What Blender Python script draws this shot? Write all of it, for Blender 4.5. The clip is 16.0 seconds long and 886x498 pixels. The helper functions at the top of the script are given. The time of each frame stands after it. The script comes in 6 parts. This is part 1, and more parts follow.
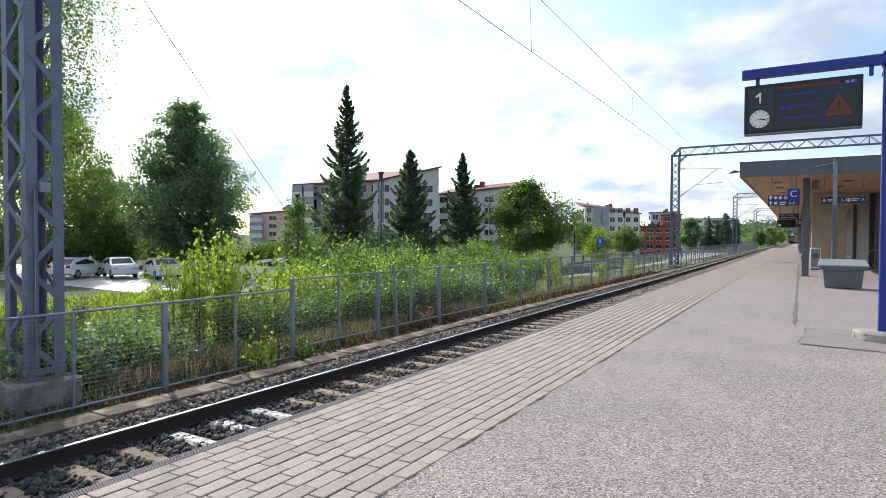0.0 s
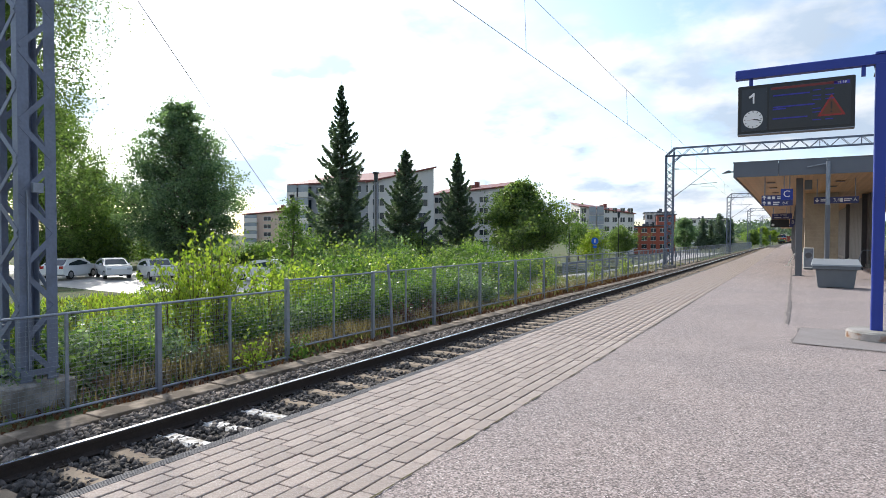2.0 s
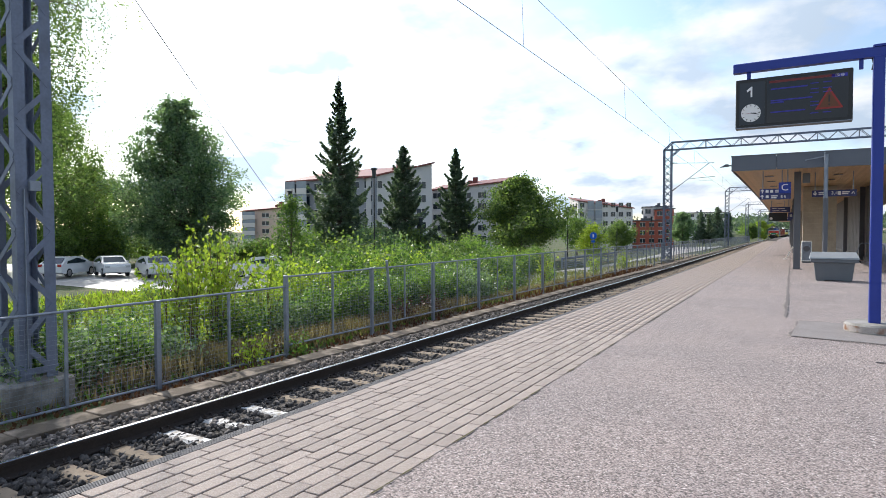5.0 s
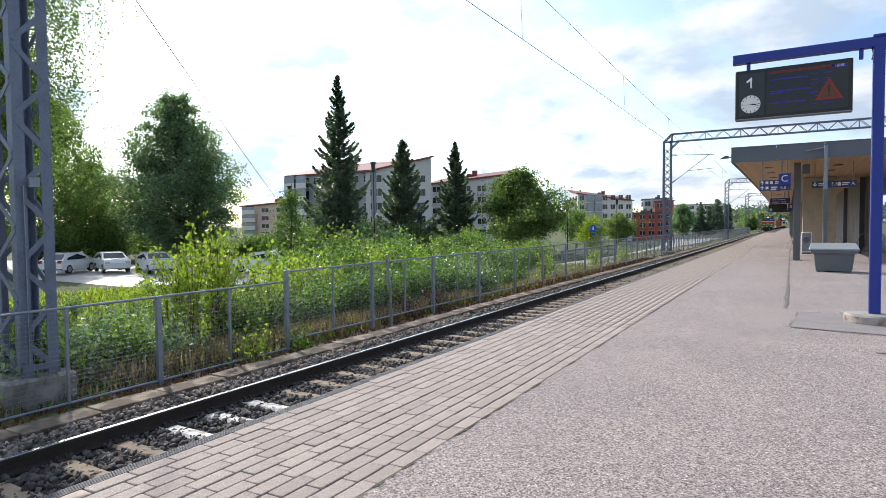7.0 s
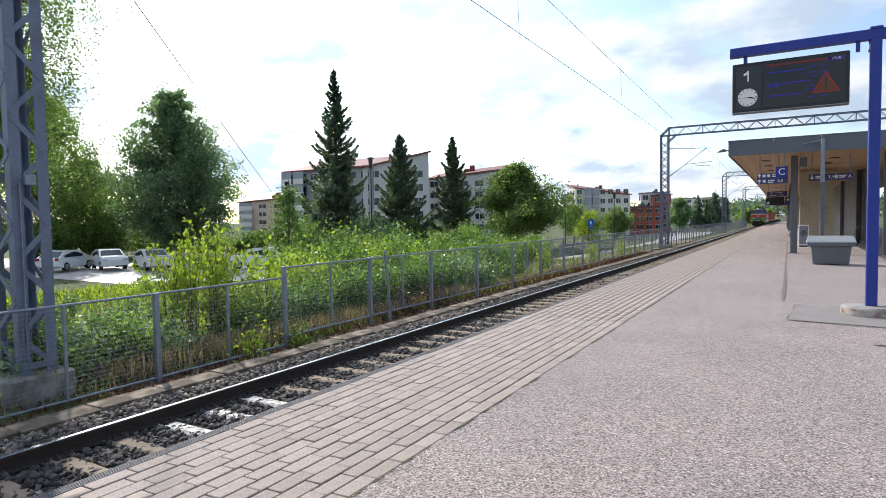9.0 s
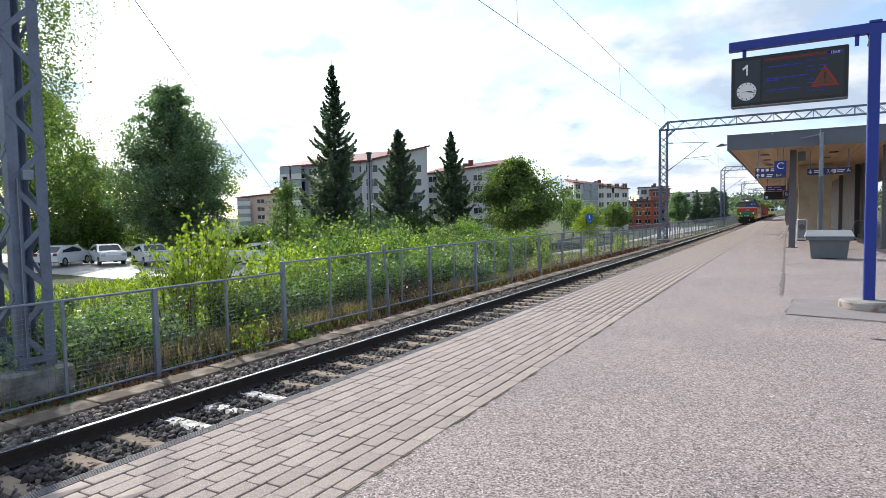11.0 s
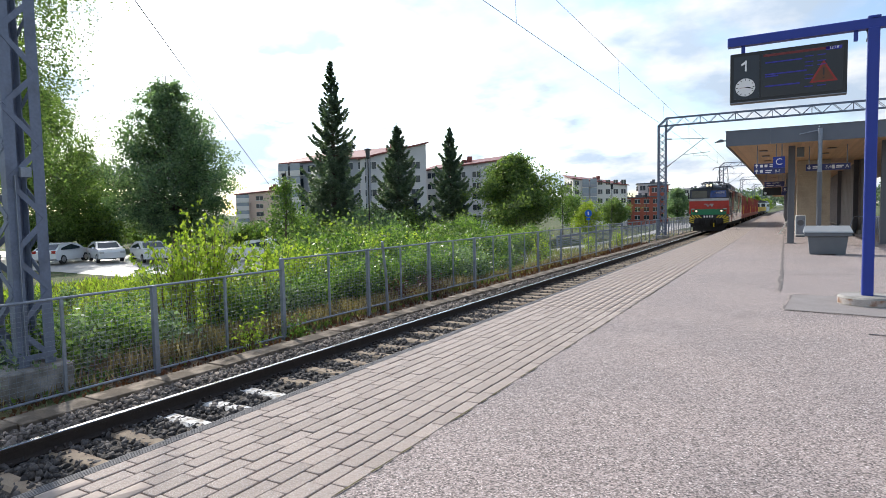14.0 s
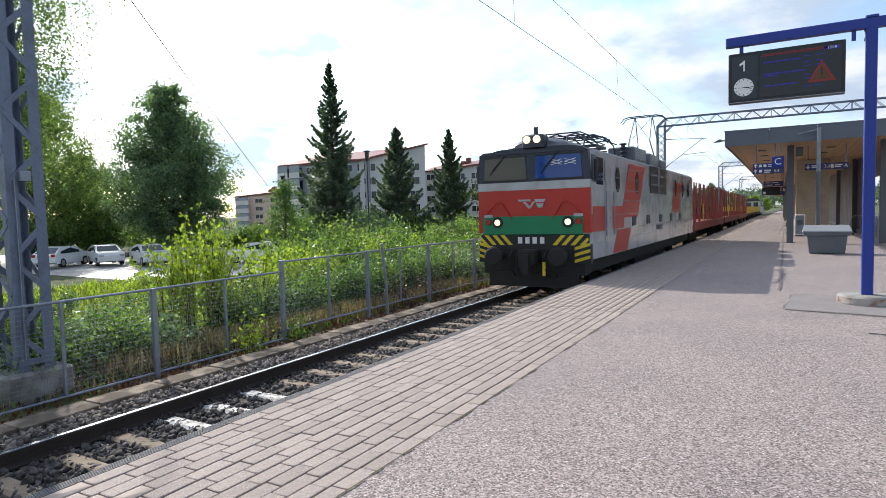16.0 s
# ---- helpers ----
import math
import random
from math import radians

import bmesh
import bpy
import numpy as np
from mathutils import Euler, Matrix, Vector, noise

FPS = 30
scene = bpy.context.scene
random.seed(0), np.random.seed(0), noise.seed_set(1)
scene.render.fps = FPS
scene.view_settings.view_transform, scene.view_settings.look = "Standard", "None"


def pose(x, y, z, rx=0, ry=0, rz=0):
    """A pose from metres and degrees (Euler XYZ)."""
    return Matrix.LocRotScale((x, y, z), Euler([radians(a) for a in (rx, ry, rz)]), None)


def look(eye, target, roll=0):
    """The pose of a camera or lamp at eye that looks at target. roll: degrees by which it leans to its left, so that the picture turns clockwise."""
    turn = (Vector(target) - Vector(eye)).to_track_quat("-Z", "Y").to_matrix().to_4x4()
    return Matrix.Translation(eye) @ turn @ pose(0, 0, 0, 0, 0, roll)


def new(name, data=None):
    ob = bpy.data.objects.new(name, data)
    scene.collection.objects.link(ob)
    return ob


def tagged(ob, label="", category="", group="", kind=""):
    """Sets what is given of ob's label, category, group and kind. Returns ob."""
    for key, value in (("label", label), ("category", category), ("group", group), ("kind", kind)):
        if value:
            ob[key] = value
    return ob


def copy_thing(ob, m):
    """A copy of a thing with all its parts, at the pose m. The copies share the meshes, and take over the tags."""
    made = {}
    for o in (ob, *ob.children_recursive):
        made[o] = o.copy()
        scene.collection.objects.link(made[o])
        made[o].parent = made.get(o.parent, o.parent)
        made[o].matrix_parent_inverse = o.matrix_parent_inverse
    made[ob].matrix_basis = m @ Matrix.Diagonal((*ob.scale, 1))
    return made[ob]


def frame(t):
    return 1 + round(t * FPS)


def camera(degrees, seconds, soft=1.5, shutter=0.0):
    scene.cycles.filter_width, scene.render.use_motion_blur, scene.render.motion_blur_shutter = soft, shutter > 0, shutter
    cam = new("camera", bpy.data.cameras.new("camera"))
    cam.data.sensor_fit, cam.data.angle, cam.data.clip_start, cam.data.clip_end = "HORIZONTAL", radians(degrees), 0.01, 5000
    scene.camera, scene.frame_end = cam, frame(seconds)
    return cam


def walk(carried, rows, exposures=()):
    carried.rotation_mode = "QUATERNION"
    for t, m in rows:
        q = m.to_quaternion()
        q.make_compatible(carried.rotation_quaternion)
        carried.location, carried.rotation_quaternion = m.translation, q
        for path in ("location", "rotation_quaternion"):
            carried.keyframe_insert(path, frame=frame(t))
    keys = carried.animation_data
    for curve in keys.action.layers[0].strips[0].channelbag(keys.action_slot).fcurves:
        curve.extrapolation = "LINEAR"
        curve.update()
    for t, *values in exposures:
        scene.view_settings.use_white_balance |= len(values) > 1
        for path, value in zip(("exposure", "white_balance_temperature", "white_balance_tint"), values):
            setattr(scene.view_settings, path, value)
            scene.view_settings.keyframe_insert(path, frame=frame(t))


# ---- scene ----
# Metres. x: to the right of the track, y: along the track, z: up; platform top is z = 0.
cam = camera(72.73, 16.0, soft=0.6)
EYE = 1.70
# seconds, turn to the left of the track, tilt down, roll
PATH = (
    (0, 31.245, 1.409, 0.225),
    (0.5, 31.085, 1.559, 0.296),
    (1, 30.982, 1.554, 0.127),
    (1.5, 30.886, 1.464, 0.208),
    (2, 30.769, 1.384, 0.156),
    (2.5, 30.699, 1.431, 0.131),
    (3, 30.669, 1.576, 0.135),
    (3.5, 30.636, 1.614, 0.000),
    (4, 30.669, 1.623, -0.146),
    (6.5, 30.590, 2.276, -0.365),
    (7, 30.636, 2.401, -0.615),
    (7.5, 30.639, 2.480, -0.729),
    (8, 30.534, 2.507, -0.911),
    (8.5, 30.465, 2.670, -0.839),
    (9, 30.442, 2.867, -0.962),
    (11.5, 30.290, 3.433, -1.042),
    (12, 30.232, 3.494, -1.088),
    (12.5, 30.237, 3.623, -0.992),
    (13, 30.261, 3.617, -1.163),
    (13.5, 30.281, 3.618, -1.153),
    (14, 30.232, 3.701, -1.149),
    (14.5, 30.193, 3.708, -1.127),
    (15, 30.166, 3.768, -1.058),
    (15.5, 30.173, 3.694, -1.165),
    (16, 30.192, 3.566, -1.456),
)
walk(cam, [(t, pose(0, 0, EYE, 90 - down, 0, turn) @ pose(0, 0, 0, 0, 0, roll)) for t, turn, down, roll in PATH])

# ---- light ----
SUN_FROM = Vector((-3.95, 2.0, 3.1))
SUN_UP = math.atan2(SUN_FROM.z, math.hypot(SUN_FROM.x, SUN_FROM.y))
SUN_TURN = math.atan2(SUN_FROM.x, SUN_FROM.y)


def make_sky():
    world = bpy.data.worlds.new("sky")
    scene.world = world
    world.use_nodes = True
    nt = world.node_tree
    nt.nodes.clear()
    n = nt.nodes.new
    out = n("ShaderNodeOutputWorld")
    bg = n("ShaderNodeBackground")
    sky = n("ShaderNodeTexSky")
    sky.sky_type = "NISHITA"
    sky.sun_disc = False
    sky.sun_elevation = SUN_UP
    sky.sun_rotation = SUN_TURN
    sky.dust_density = 1.0
    gain = n("ShaderNodeMix")
    gain.data_type = "RGBA"
    gain.blend_type = "MULTIPLY"
    gain.inputs[0].default_value = 1.0
    gain.inputs[7].default_value = (0.185, 0.188, 0.195, 1)
    geo = n("ShaderNodeTexCoord")
    sep = n("ShaderNodeSeparateXYZ")
    lift = n("ShaderNodeMath")
    lift.operation = "ADD"
    lift.inputs[1].default_value = 0.30
    top = n("ShaderNodeMath")
    top.operation = "MAXIMUM"
    top.inputs[1].default_value = 0.05
    flat = n("ShaderNodeVectorMath")
    flat.operation = "DIVIDE"
    comb = n("ShaderNodeCombineXYZ")
    puff = n("ShaderNodeTexNoise")
    puff.inputs["Scale"].default_value = 2.2
    puff.inputs["Detail"].default_value = 8
    puff.inputs["Roughness"].default_value = 0.52
    ramp = n("ShaderNodeValToRGB")
    ramp.color_ramp.elements[0].position = 0.43
    ramp.color_ramp.elements[1].position = 0.57
    tone = n("ShaderNodeTexNoise")
    tone.inputs["Scale"].default_value = 3.4
    tone.inputs["Detail"].default_value = 7
    grey = n("ShaderNodeValToRGB")
    grey.color_ramp.elements[0].position = 0.40
    grey.color_ramp.elements[0].color = (0.56, 0.68, 0.84, 1)
    grey.color_ramp.elements[1].position = 0.60
    grey.color_ramp.elements[1].color = (1.02, 1.04, 1.08, 1)
    mix = n("ShaderNodeMix")
    mix.data_type = "RGBA"
    # clouds and haze grow brighter towards the sun
    side = n("ShaderNodeVectorMath")
    side.operation = "DOT_PRODUCT"
    side.inputs[1].default_value = SUN_FROM.normalized()
    near_sun = n("ShaderNodeMapRange")
    near_sun.inputs[1].default_value, near_sun.inputs[2].default_value = 0.48, 0.95
    near_sun.inputs[3].default_value, near_sun.inputs[4].default_value = 1.0, 1.55
    shine = n("ShaderNodeVectorMath")
    shine.operation = "SCALE"
    link = nt.links.new
    link(geo.outputs["Generated"], sep.inputs[0])
    link(sep.outputs["Z"], lift.inputs[0])
    link(lift.outputs[0], top.inputs[0])
    for i in range(3):
        link(top.outputs[0], comb.inputs[i])
    link(geo.outputs["Generated"], flat.inputs[0])
    link(comb.outputs[0], flat.inputs[1])
    link(flat.outputs[0], puff.inputs["Vector"])
    link(flat.outputs[0], tone.inputs["Vector"])
    link(puff.outputs["Fac"], ramp.inputs[0])
    link(tone.outputs["Fac"], grey.inputs[0])
    link(sky.outputs[0], gain.inputs[6])
    link(ramp.outputs[0], mix.inputs[0])
    link(gain.outputs[2], mix.inputs[6])
    link(grey.outputs[0], mix.inputs[7])
    link(geo.outputs["Generated"], side.inputs[0])
    link(side.outputs["Value"], near_sun.inputs[0])
    link(mix.outputs[2], shine.inputs[0])
    link(near_sun.outputs[0], shine.inputs["Scale"])
    link(shine.outputs[0], bg.inputs[0])
    bg.inputs[1].default_value = 1.0
    link(bg.outputs[0], out.inputs[0])


make_sky()
sun = new("sun", bpy.data.lights.new("sun", "SUN"))
sun.data.energy = 4.7
sun.data.angle = radians(0.6)
sun.data.color = (1.0, 0.95, 0.88)
sun.matrix_world = look(SUN_FROM * 10, (0, 0, 0))
scene.view_settings.exposure = 0.04

# ---- materials ----
def mat(name, color, rough=0.7, metal=0.0, vary=0.12, scale=3.0, fine=60.0, bump=0.15, dist=0.01, per_object=0.0, second=None, second_amount=0.5,
        speck=None, speck_scale=150.0, speck_at=0.62, glow=0.0, coat=0.0, cells=None):
    """A procedural surface: colour that varies at two scales, a second tone in blotches, specks, fine relief."""
    m = bpy.data.materials.new(name)
    m.use_nodes = True
    nt = m.node_tree
    n, link = nt.nodes.new, nt.links.new
    bsdf = nt.nodes["Principled BSDF"]
    where = n("ShaderNodeTexCoord")
    big = n("ShaderNodeTexNoise")
    big.inputs["Scale"].default_value = scale
    big.inputs["Detail"].default_value = 6
    small = n("ShaderNodeTexNoise")
    small.inputs["Scale"].default_value = fine
    small.inputs["Detail"].default_value = 3
    link(where.outputs["Object"], big.inputs["Vector"])
    link(where.outputs["Object"], small.inputs["Vector"])
    add = n("ShaderNodeMath")
    link(big.outputs["Fac"], add.inputs[0])
    link(small.outputs["Fac"], add.inputs[1])
    value = n("ShaderNodeMapRange")
    value.inputs[1].default_value, value.inputs[2].default_value = 0.6, 1.4
    value.inputs[3].default_value, value.inputs[4].default_value = 1 - vary, 1 + vary
    link(add.outputs[0], value.inputs[0])
    shade = value.outputs[0]
    if per_object:
        info = n("ShaderNodeObjectInfo")
        own = n("ShaderNodeMapRange")
        own.inputs[3].default_value, own.inputs[4].default_value = 1 - per_object, 1 + per_object
        link(info.outputs["Random"], own.inputs[0])
        both = n("ShaderNodeMath")
        both.operation = "MULTIPLY"
        link(shade, both.inputs[0])
        link(own.outputs[0], both.inputs[1])
        shade = both.outputs[0]
    if cells:
        grain = n("ShaderNodeTexVoronoi")
        grain.inputs["Scale"].default_value = cells[0]
        link(where.outputs["Object"], grain.inputs["Vector"])
        part_of = n("ShaderNodeSeparateColor")
        link(grain.outputs["Color"], part_of.inputs[0])
        lot = n("ShaderNodeMapRange")
        lot.inputs[3].default_value, lot.inputs[4].default_value = 1 - cells[1], 1 + cells[1]
        link(part_of.outputs[0], lot.inputs[0])
        times = n("ShaderNodeMath")
        times.operation = "MULTIPLY"
        link(shade, times.inputs[0])
        link(lot.outputs[0], times.inputs[1])
        shade = times.outputs[0]
    base = n("ShaderNodeMix")
    base.data_type = "RGBA"
    base.inputs[6].default_value = (*color, 1)
    base.inputs[7].default_value = (*(second or color), 1)
    blot = n("ShaderNodeMapRange")
    blot.inputs[1].default_value, blot.inputs[2].default_value = 0.60 - 0.25 * second_amount, 0.75 - 0.25 * second_amount
    link(big.outputs["Fac"], blot.inputs[0])
    link(blot.outputs[0], base.inputs[0])
    tone = base.outputs[2]
    if speck:
        dots = n("ShaderNodeTexNoise")
        dots.inputs["Scale"].default_value = speck_scale
        dots.inputs["Detail"].default_value = 1
        link(where.outputs["Object"], dots.inputs["Vector"])
        cut = n("ShaderNodeMapRange")
        cut.inputs[1].default_value, cut.inputs[2].default_value = speck_at, speck_at + 0.06
        link(dots.outputs["Fac"], cut.inputs[0])
        spot = n("ShaderNodeMix")
        spot.data_type = "RGBA"
        spot.inputs[7].default_value = (*speck, 1)
        link(cut.outputs[0], spot.inputs[0])
        link(tone, spot.inputs[6])
        tone = spot.outputs[2]
    scaled = n("ShaderNodeVectorMath")
    scaled.operation = "SCALE"
    link(tone, scaled.inputs[0])
    link(shade, scaled.inputs["Scale"])
    link(scaled.outputs[0], bsdf.inputs["Base Color"])
    bsdf.inputs["Roughness"].default_value = rough
    bsdf.inputs["Metallic"].default_value = metal
    bsdf.inputs["Coat Weight"].default_value = coat
    if bump:
        b = n("ShaderNodeBump")
        b.inputs["Strength"].default_value = bump
        b.inputs["Distance"].default_value = dist
        link(add.outputs[0], b.inputs["Height"])
        link(b.outputs[0], bsdf.inputs["Normal"])
    if glow:
        bsdf.inputs["Emission Color"].default_value = (*color, 1)
        bsdf.inputs["Emission Strength"].default_value = glow
    return m


def leaf_mat(name, color, second, through_light=0.45, rough=0.42):
    """Leaves: two tones, mixed leaf by leaf, with light passing through."""
    m = bpy.data.materials.new(name)
    m.use_nodes = True
    nt = m.node_tree
    n, link = nt.nodes.new, nt.links.new
    bsdf = nt.nodes["Principled BSDF"]
    geo = n("ShaderNodeNewGeometry")
    mix = n("ShaderNodeMix")
    mix.data_type = "RGBA"
    mix.inputs[6].default_value = (*color, 1)
    mix.inputs[7].default_value = (*second, 1)
    link(geo.outputs["Random Per Island"], mix.inputs[0])
    link(mix.outputs[2], bsdf.inputs["Base Color"])
    bsdf.inputs["Roughness"].default_value = rough
    tr = n("ShaderNodeBsdfTranslucent")
    warm = n("ShaderNodeVectorMath")
    warm.operation = "MULTIPLY"
    warm.inputs[1].default_value = (1.75, 2.0, 0.9)
    link(mix.outputs[2], warm.inputs[0])
    link(warm.outputs[0], tr.inputs[0])
    ms = n("ShaderNodeMixShader")
    ms.inputs[0].default_value = through_light
    link(bsdf.outputs[0], ms.inputs[1])
    link(tr.outputs[0], ms.inputs[2])
    link(ms.outputs[0], nt.nodes["Material Output"].inputs[0])
    return m


def glass_mat(name, color=(0.02, 0.03, 0.04), rough=0.05):
    m = bpy.data.materials.new(name)
    m.use_nodes = True
    b = m.node_tree.nodes["Principled BSDF"]
    b.inputs["Base Color"].default_value = (*color, 1)
    b.inputs["Roughness"].default_value = rough
    b.inputs["Specular IOR Level"].default_value = 0.5
    return m


ASPHALT = mat("pale worn asphalt", (0.282, 0.230, 0.212), 0.85, vary=0.14, scale=0.45, fine=30, bump=0.5, dist=0.012, second=(0.232, 0.192, 0.180), second_amount=0.7,
              speck=(0.55, 0.51, 0.49), speck_scale=95, speck_at=0.64, cells=(95, 0.75))
PATCH = mat("dark asphalt patch", (0.225, 0.20, 0.19), 0.85, vary=0.18, scale=2, fine=80, bump=0.4, speck=(0.3, 0.28, 0.27), speck_scale=90)
CRACK = mat("crack filler", (0.15, 0.13, 0.12), 0.95, vary=0.3, scale=6, bump=0.2)
PAVER = mat("concrete paver", (0.355, 0.290, 0.248), 0.88, vary=0.14, scale=5, fine=90, bump=0.4, dist=0.006, per_object=0.10, second=(0.30, 0.252, 0.222),
            speck=(0.50, 0.46, 0.43), speck_scale=120, cells=(130, 0.22))
PAVER_FAR = mat("concrete pavers", (0.355, 0.290, 0.248), 0.88, vary=0.16, scale=4, fine=20, bump=0.3, dist=0.006, second=(0.30, 0.252, 0.222))
JOINT = mat("joint sand", (0.045, 0.035, 0.028), 0.98, vary=0.3, scale=8)
MOSS = mat("moss", (0.085, 0.075, 0.03), 0.98, vary=0.4, scale=9, bump=0.6)
CONCRETE = mat("weathered concrete", (0.36, 0.34, 0.31), 0.9, vary=0.2, scale=2.5, fine=50, bump=0.35, second=(0.24, 0.225, 0.20), second_amount=0.8)
SLEEPER = mat("concrete sleeper", (0.28, 0.22, 0.155), 0.92, vary=0.22, scale=4, fine=70, bump=0.4, per_object=0.15, second=(0.21, 0.155, 0.105))
WHITED = mat("worn white paint on concrete", (0.60, 0.59, 0.57), 0.75, vary=0.25, scale=9, fine=60, bump=0.3, second=(0.25, 0.215, 0.17), second_amount=0.55)
GRATE = mat("ribbed edge strip", (0.15, 0.145, 0.145), 0.8, vary=0.15, scale=5, bump=0.2)
def stone_mat(name, color, second):
    m = mat(name, color, 0.9, vary=0.3, scale=9, fine=60, bump=0.5, second=second)
    nt = m.node_tree
    geo, ramp = nt.nodes.new("ShaderNodeNewGeometry"), nt.nodes.new("ShaderNodeMapRange")
    ramp.inputs[3].default_value, ramp.inputs[4].default_value = 0.35, 1.9
    mul = nt.nodes.new("ShaderNodeVectorMath")
    mul.operation = "SCALE"
    bsdf = nt.nodes["Principled BSDF"]
    nt.links.new(geo.outputs["Random Per Island"], ramp.inputs[0])
    nt.links.new(bsdf.inputs["Base Color"].links[0].from_socket, mul.inputs[0])
    nt.links.new(ramp.outputs[0], mul.inputs["Scale"])
    nt.links.new(mul.outputs[0], bsdf.inputs["Base Color"])
    return m


STONE_DARK = stone_mat("oily granite ballast", (0.080, 0.072, 0.067), (0.046, 0.042, 0.039))
STONE_PALE = stone_mat("dusty granite ballast", (0.172, 0.146, 0.125), (0.090, 0.076, 0.066))
BED = mat("oily ballast bed", (0.075, 0.064, 0.054), 0.95, vary=0.4, scale=6, fine=40, bump=1.0, dist=0.04)
RAIL = mat("rusty rail side", (0.045, 0.034, 0.028), 0.75, metal=0.3, vary=0.25, scale=5, fine=40, bump=0.25)
RAIL_TOP = mat("polished rail head", (0.72, 0.71, 0.70), 0.22, metal=1.0, vary=0.06, scale=8, bump=0.03)
GALV = mat("galvanised steel", (0.25, 0.28, 0.33), 0.5, metal=0.55, vary=0.14, scale=4, fine=30, bump=0.08, second=(0.19, 0.215, 0.255))
MAST = mat("blue grey painted steel", (0.155, 0.185, 0.255), 0.55, metal=0.25, vary=0.16, scale=2.5, fine=25, bump=0.1, second=(0.12, 0.14, 0.19))
BLUE = mat("blue painted steel", (0.008, 0.030, 0.26), 0.45, vary=0.08, scale=3, bump=0.03)
BLACK = mat("black enamel", (0.008, 0.009, 0.011), 0.4, vary=0.1, scale=4, bump=0.02)
SCREEN = mat("dark display glass", (0.006, 0.007, 0.010), 0.12, vary=0.05, scale=2, bump=0)
WHITE = mat("white enamel", (0.78, 0.78, 0.77), 0.5, vary=0.05, scale=5, bump=0.02)
SIGN_BLUE = mat("blue sign face", (0.010, 0.035, 0.30), 0.45, vary=0.08, scale=3, bump=0)
SIGN_DARK = mat("dark blue sign face", (0.035, 0.045, 0.16), 0.5, vary=0.1, scale=3, bump=0)
RED_GLOW = mat("lit red display dots", (0.16, 0.010, 0.009), 0.5, glow=0.3, bump=0)
AMBER_GLOW = mat("lit amber display dots", (0.06, 0.022, 0.008), 0.5, glow=0.4, bump=0)
BLUE_GLOW = mat("lit blue display dots", (0.012, 0.012, 0.16), 0.5, glow=0.5, bump=0)
STEEL_GREY = mat("dark grey painted steel", (0.105, 0.11, 0.125), 0.5, metal=0.1, vary=0.12, scale=3, bump=0.06)
FASCIA = mat("grey sheet metal fascia", (0.115, 0.128, 0.155), 0.45, metal=0.4, vary=0.1, scale=1.5, bump=0.05)
SOFFIT = mat("varnished pine soffit", (0.52, 0.33, 0.165), 0.55, vary=0.2, scale=2, fine=25, bump=0.15, per_object=0.12, second=(0.43, 0.26, 0.12))
WALL_PALE = mat("pale board-marked concrete", (0.40, 0.335, 0.25), 0.85, vary=0.16, scale=1.3, fine=20, bump=0.2, second=(0.31, 0.26, 0.20))
WALL_DARK = mat("dark vertical cladding", (0.17, 0.16, 0.155), 0.65, vary=0.2, scale=2, bump=0.15)
PLASTIC = mat("grey moulded plastic", (0.115, 0.13, 0.145), 0.55, vary=0.1, scale=4, bump=0.06)
LID = mat("pale grey plastic lid", (0.25, 0.27, 0.285), 0.5, vary=0.1, scale=4, bump=0.06)
GRASS = mat("rough verge", (0.060, 0.085, 0.022), 0.98, vary=0.4, scale=0.6, fine=9, bump=1.0, dist=0.08, second=(0.115, 0.095, 0.045), second_amount=0.35)
SOIL = mat("brown soil and litter", (0.095, 0.068, 0.045), 0.98, vary=0.45, scale=2.5, fine=25, bump=1.0, dist=0.05, second=(0.15, 0.115, 0.08), second_amount=0.5, cells=(35, 0.5))
GRAVEL = mat("dry gravel verge", (0.25, 0.21, 0.165), 0.98, vary=0.3, scale=1.2, fine=20, bump=0.8, dist=0.04, second=(0.13, 0.125, 0.06), second_amount=0.45, cells=(30, 0.35))
ROAD = mat("grey street asphalt", (0.20, 0.195, 0.19), 0.88, vary=0.12, scale=0.4, fine=25, bump=0.15)
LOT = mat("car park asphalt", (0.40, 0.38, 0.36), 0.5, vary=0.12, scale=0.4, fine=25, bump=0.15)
BARK = mat("grey brown bark", (0.11, 0.085, 0.065), 0.95, vary=0.3, scale=6, fine=30, bump=0.7, dist=0.03)
BIRCH = mat("white birch bark", (0.62, 0.59, 0.54), 0.85, vary=0.15, scale=5, fine=20, bump=0.4, second=(0.06, 0.05, 0.045), second_amount=0.35)
TWIG = mat("brown twigs", (0.13, 0.085, 0.055), 0.95, vary=0.3, scale=8, bump=0.3)
TROUGH = mat("dirty concrete", (0.33, 0.265, 0.20), 0.95, vary=0.25, scale=2.5, fine=40, bump=0.5, per_object=0.2, second=(0.11, 0.085, 0.06), second_amount=0.9)
L_SPRUCE = leaf_mat("spruce needles", (0.055, 0.088, 0.072), (0.165, 0.215, 0.160), 0.35)
L_ASPEN = leaf_mat("aspen leaves", (0.066, 0.110, 0.085), (0.215, 0.285, 0.200), 0.58, 0.5)
L_BIRCH = leaf_mat("birch leaves", (0.062, 0.105, 0.040), (0.205, 0.265, 0.110), 0.58, 0.5)
L_MAPLE = leaf_mat("maple leaves", (0.045, 0.085, 0.032), (0.195, 0.250, 0.085), 0.50, 0.45)
L_BUSH = leaf_mat("shrub leaves", (0.026, 0.068, 0.016), (0.165, 0.235, 0.070), 0.5)
L_LIME = leaf_mat("young sallow leaves", (0.120, 0.190, 0.025), (0.330, 0.370, 0.070), 0.5)
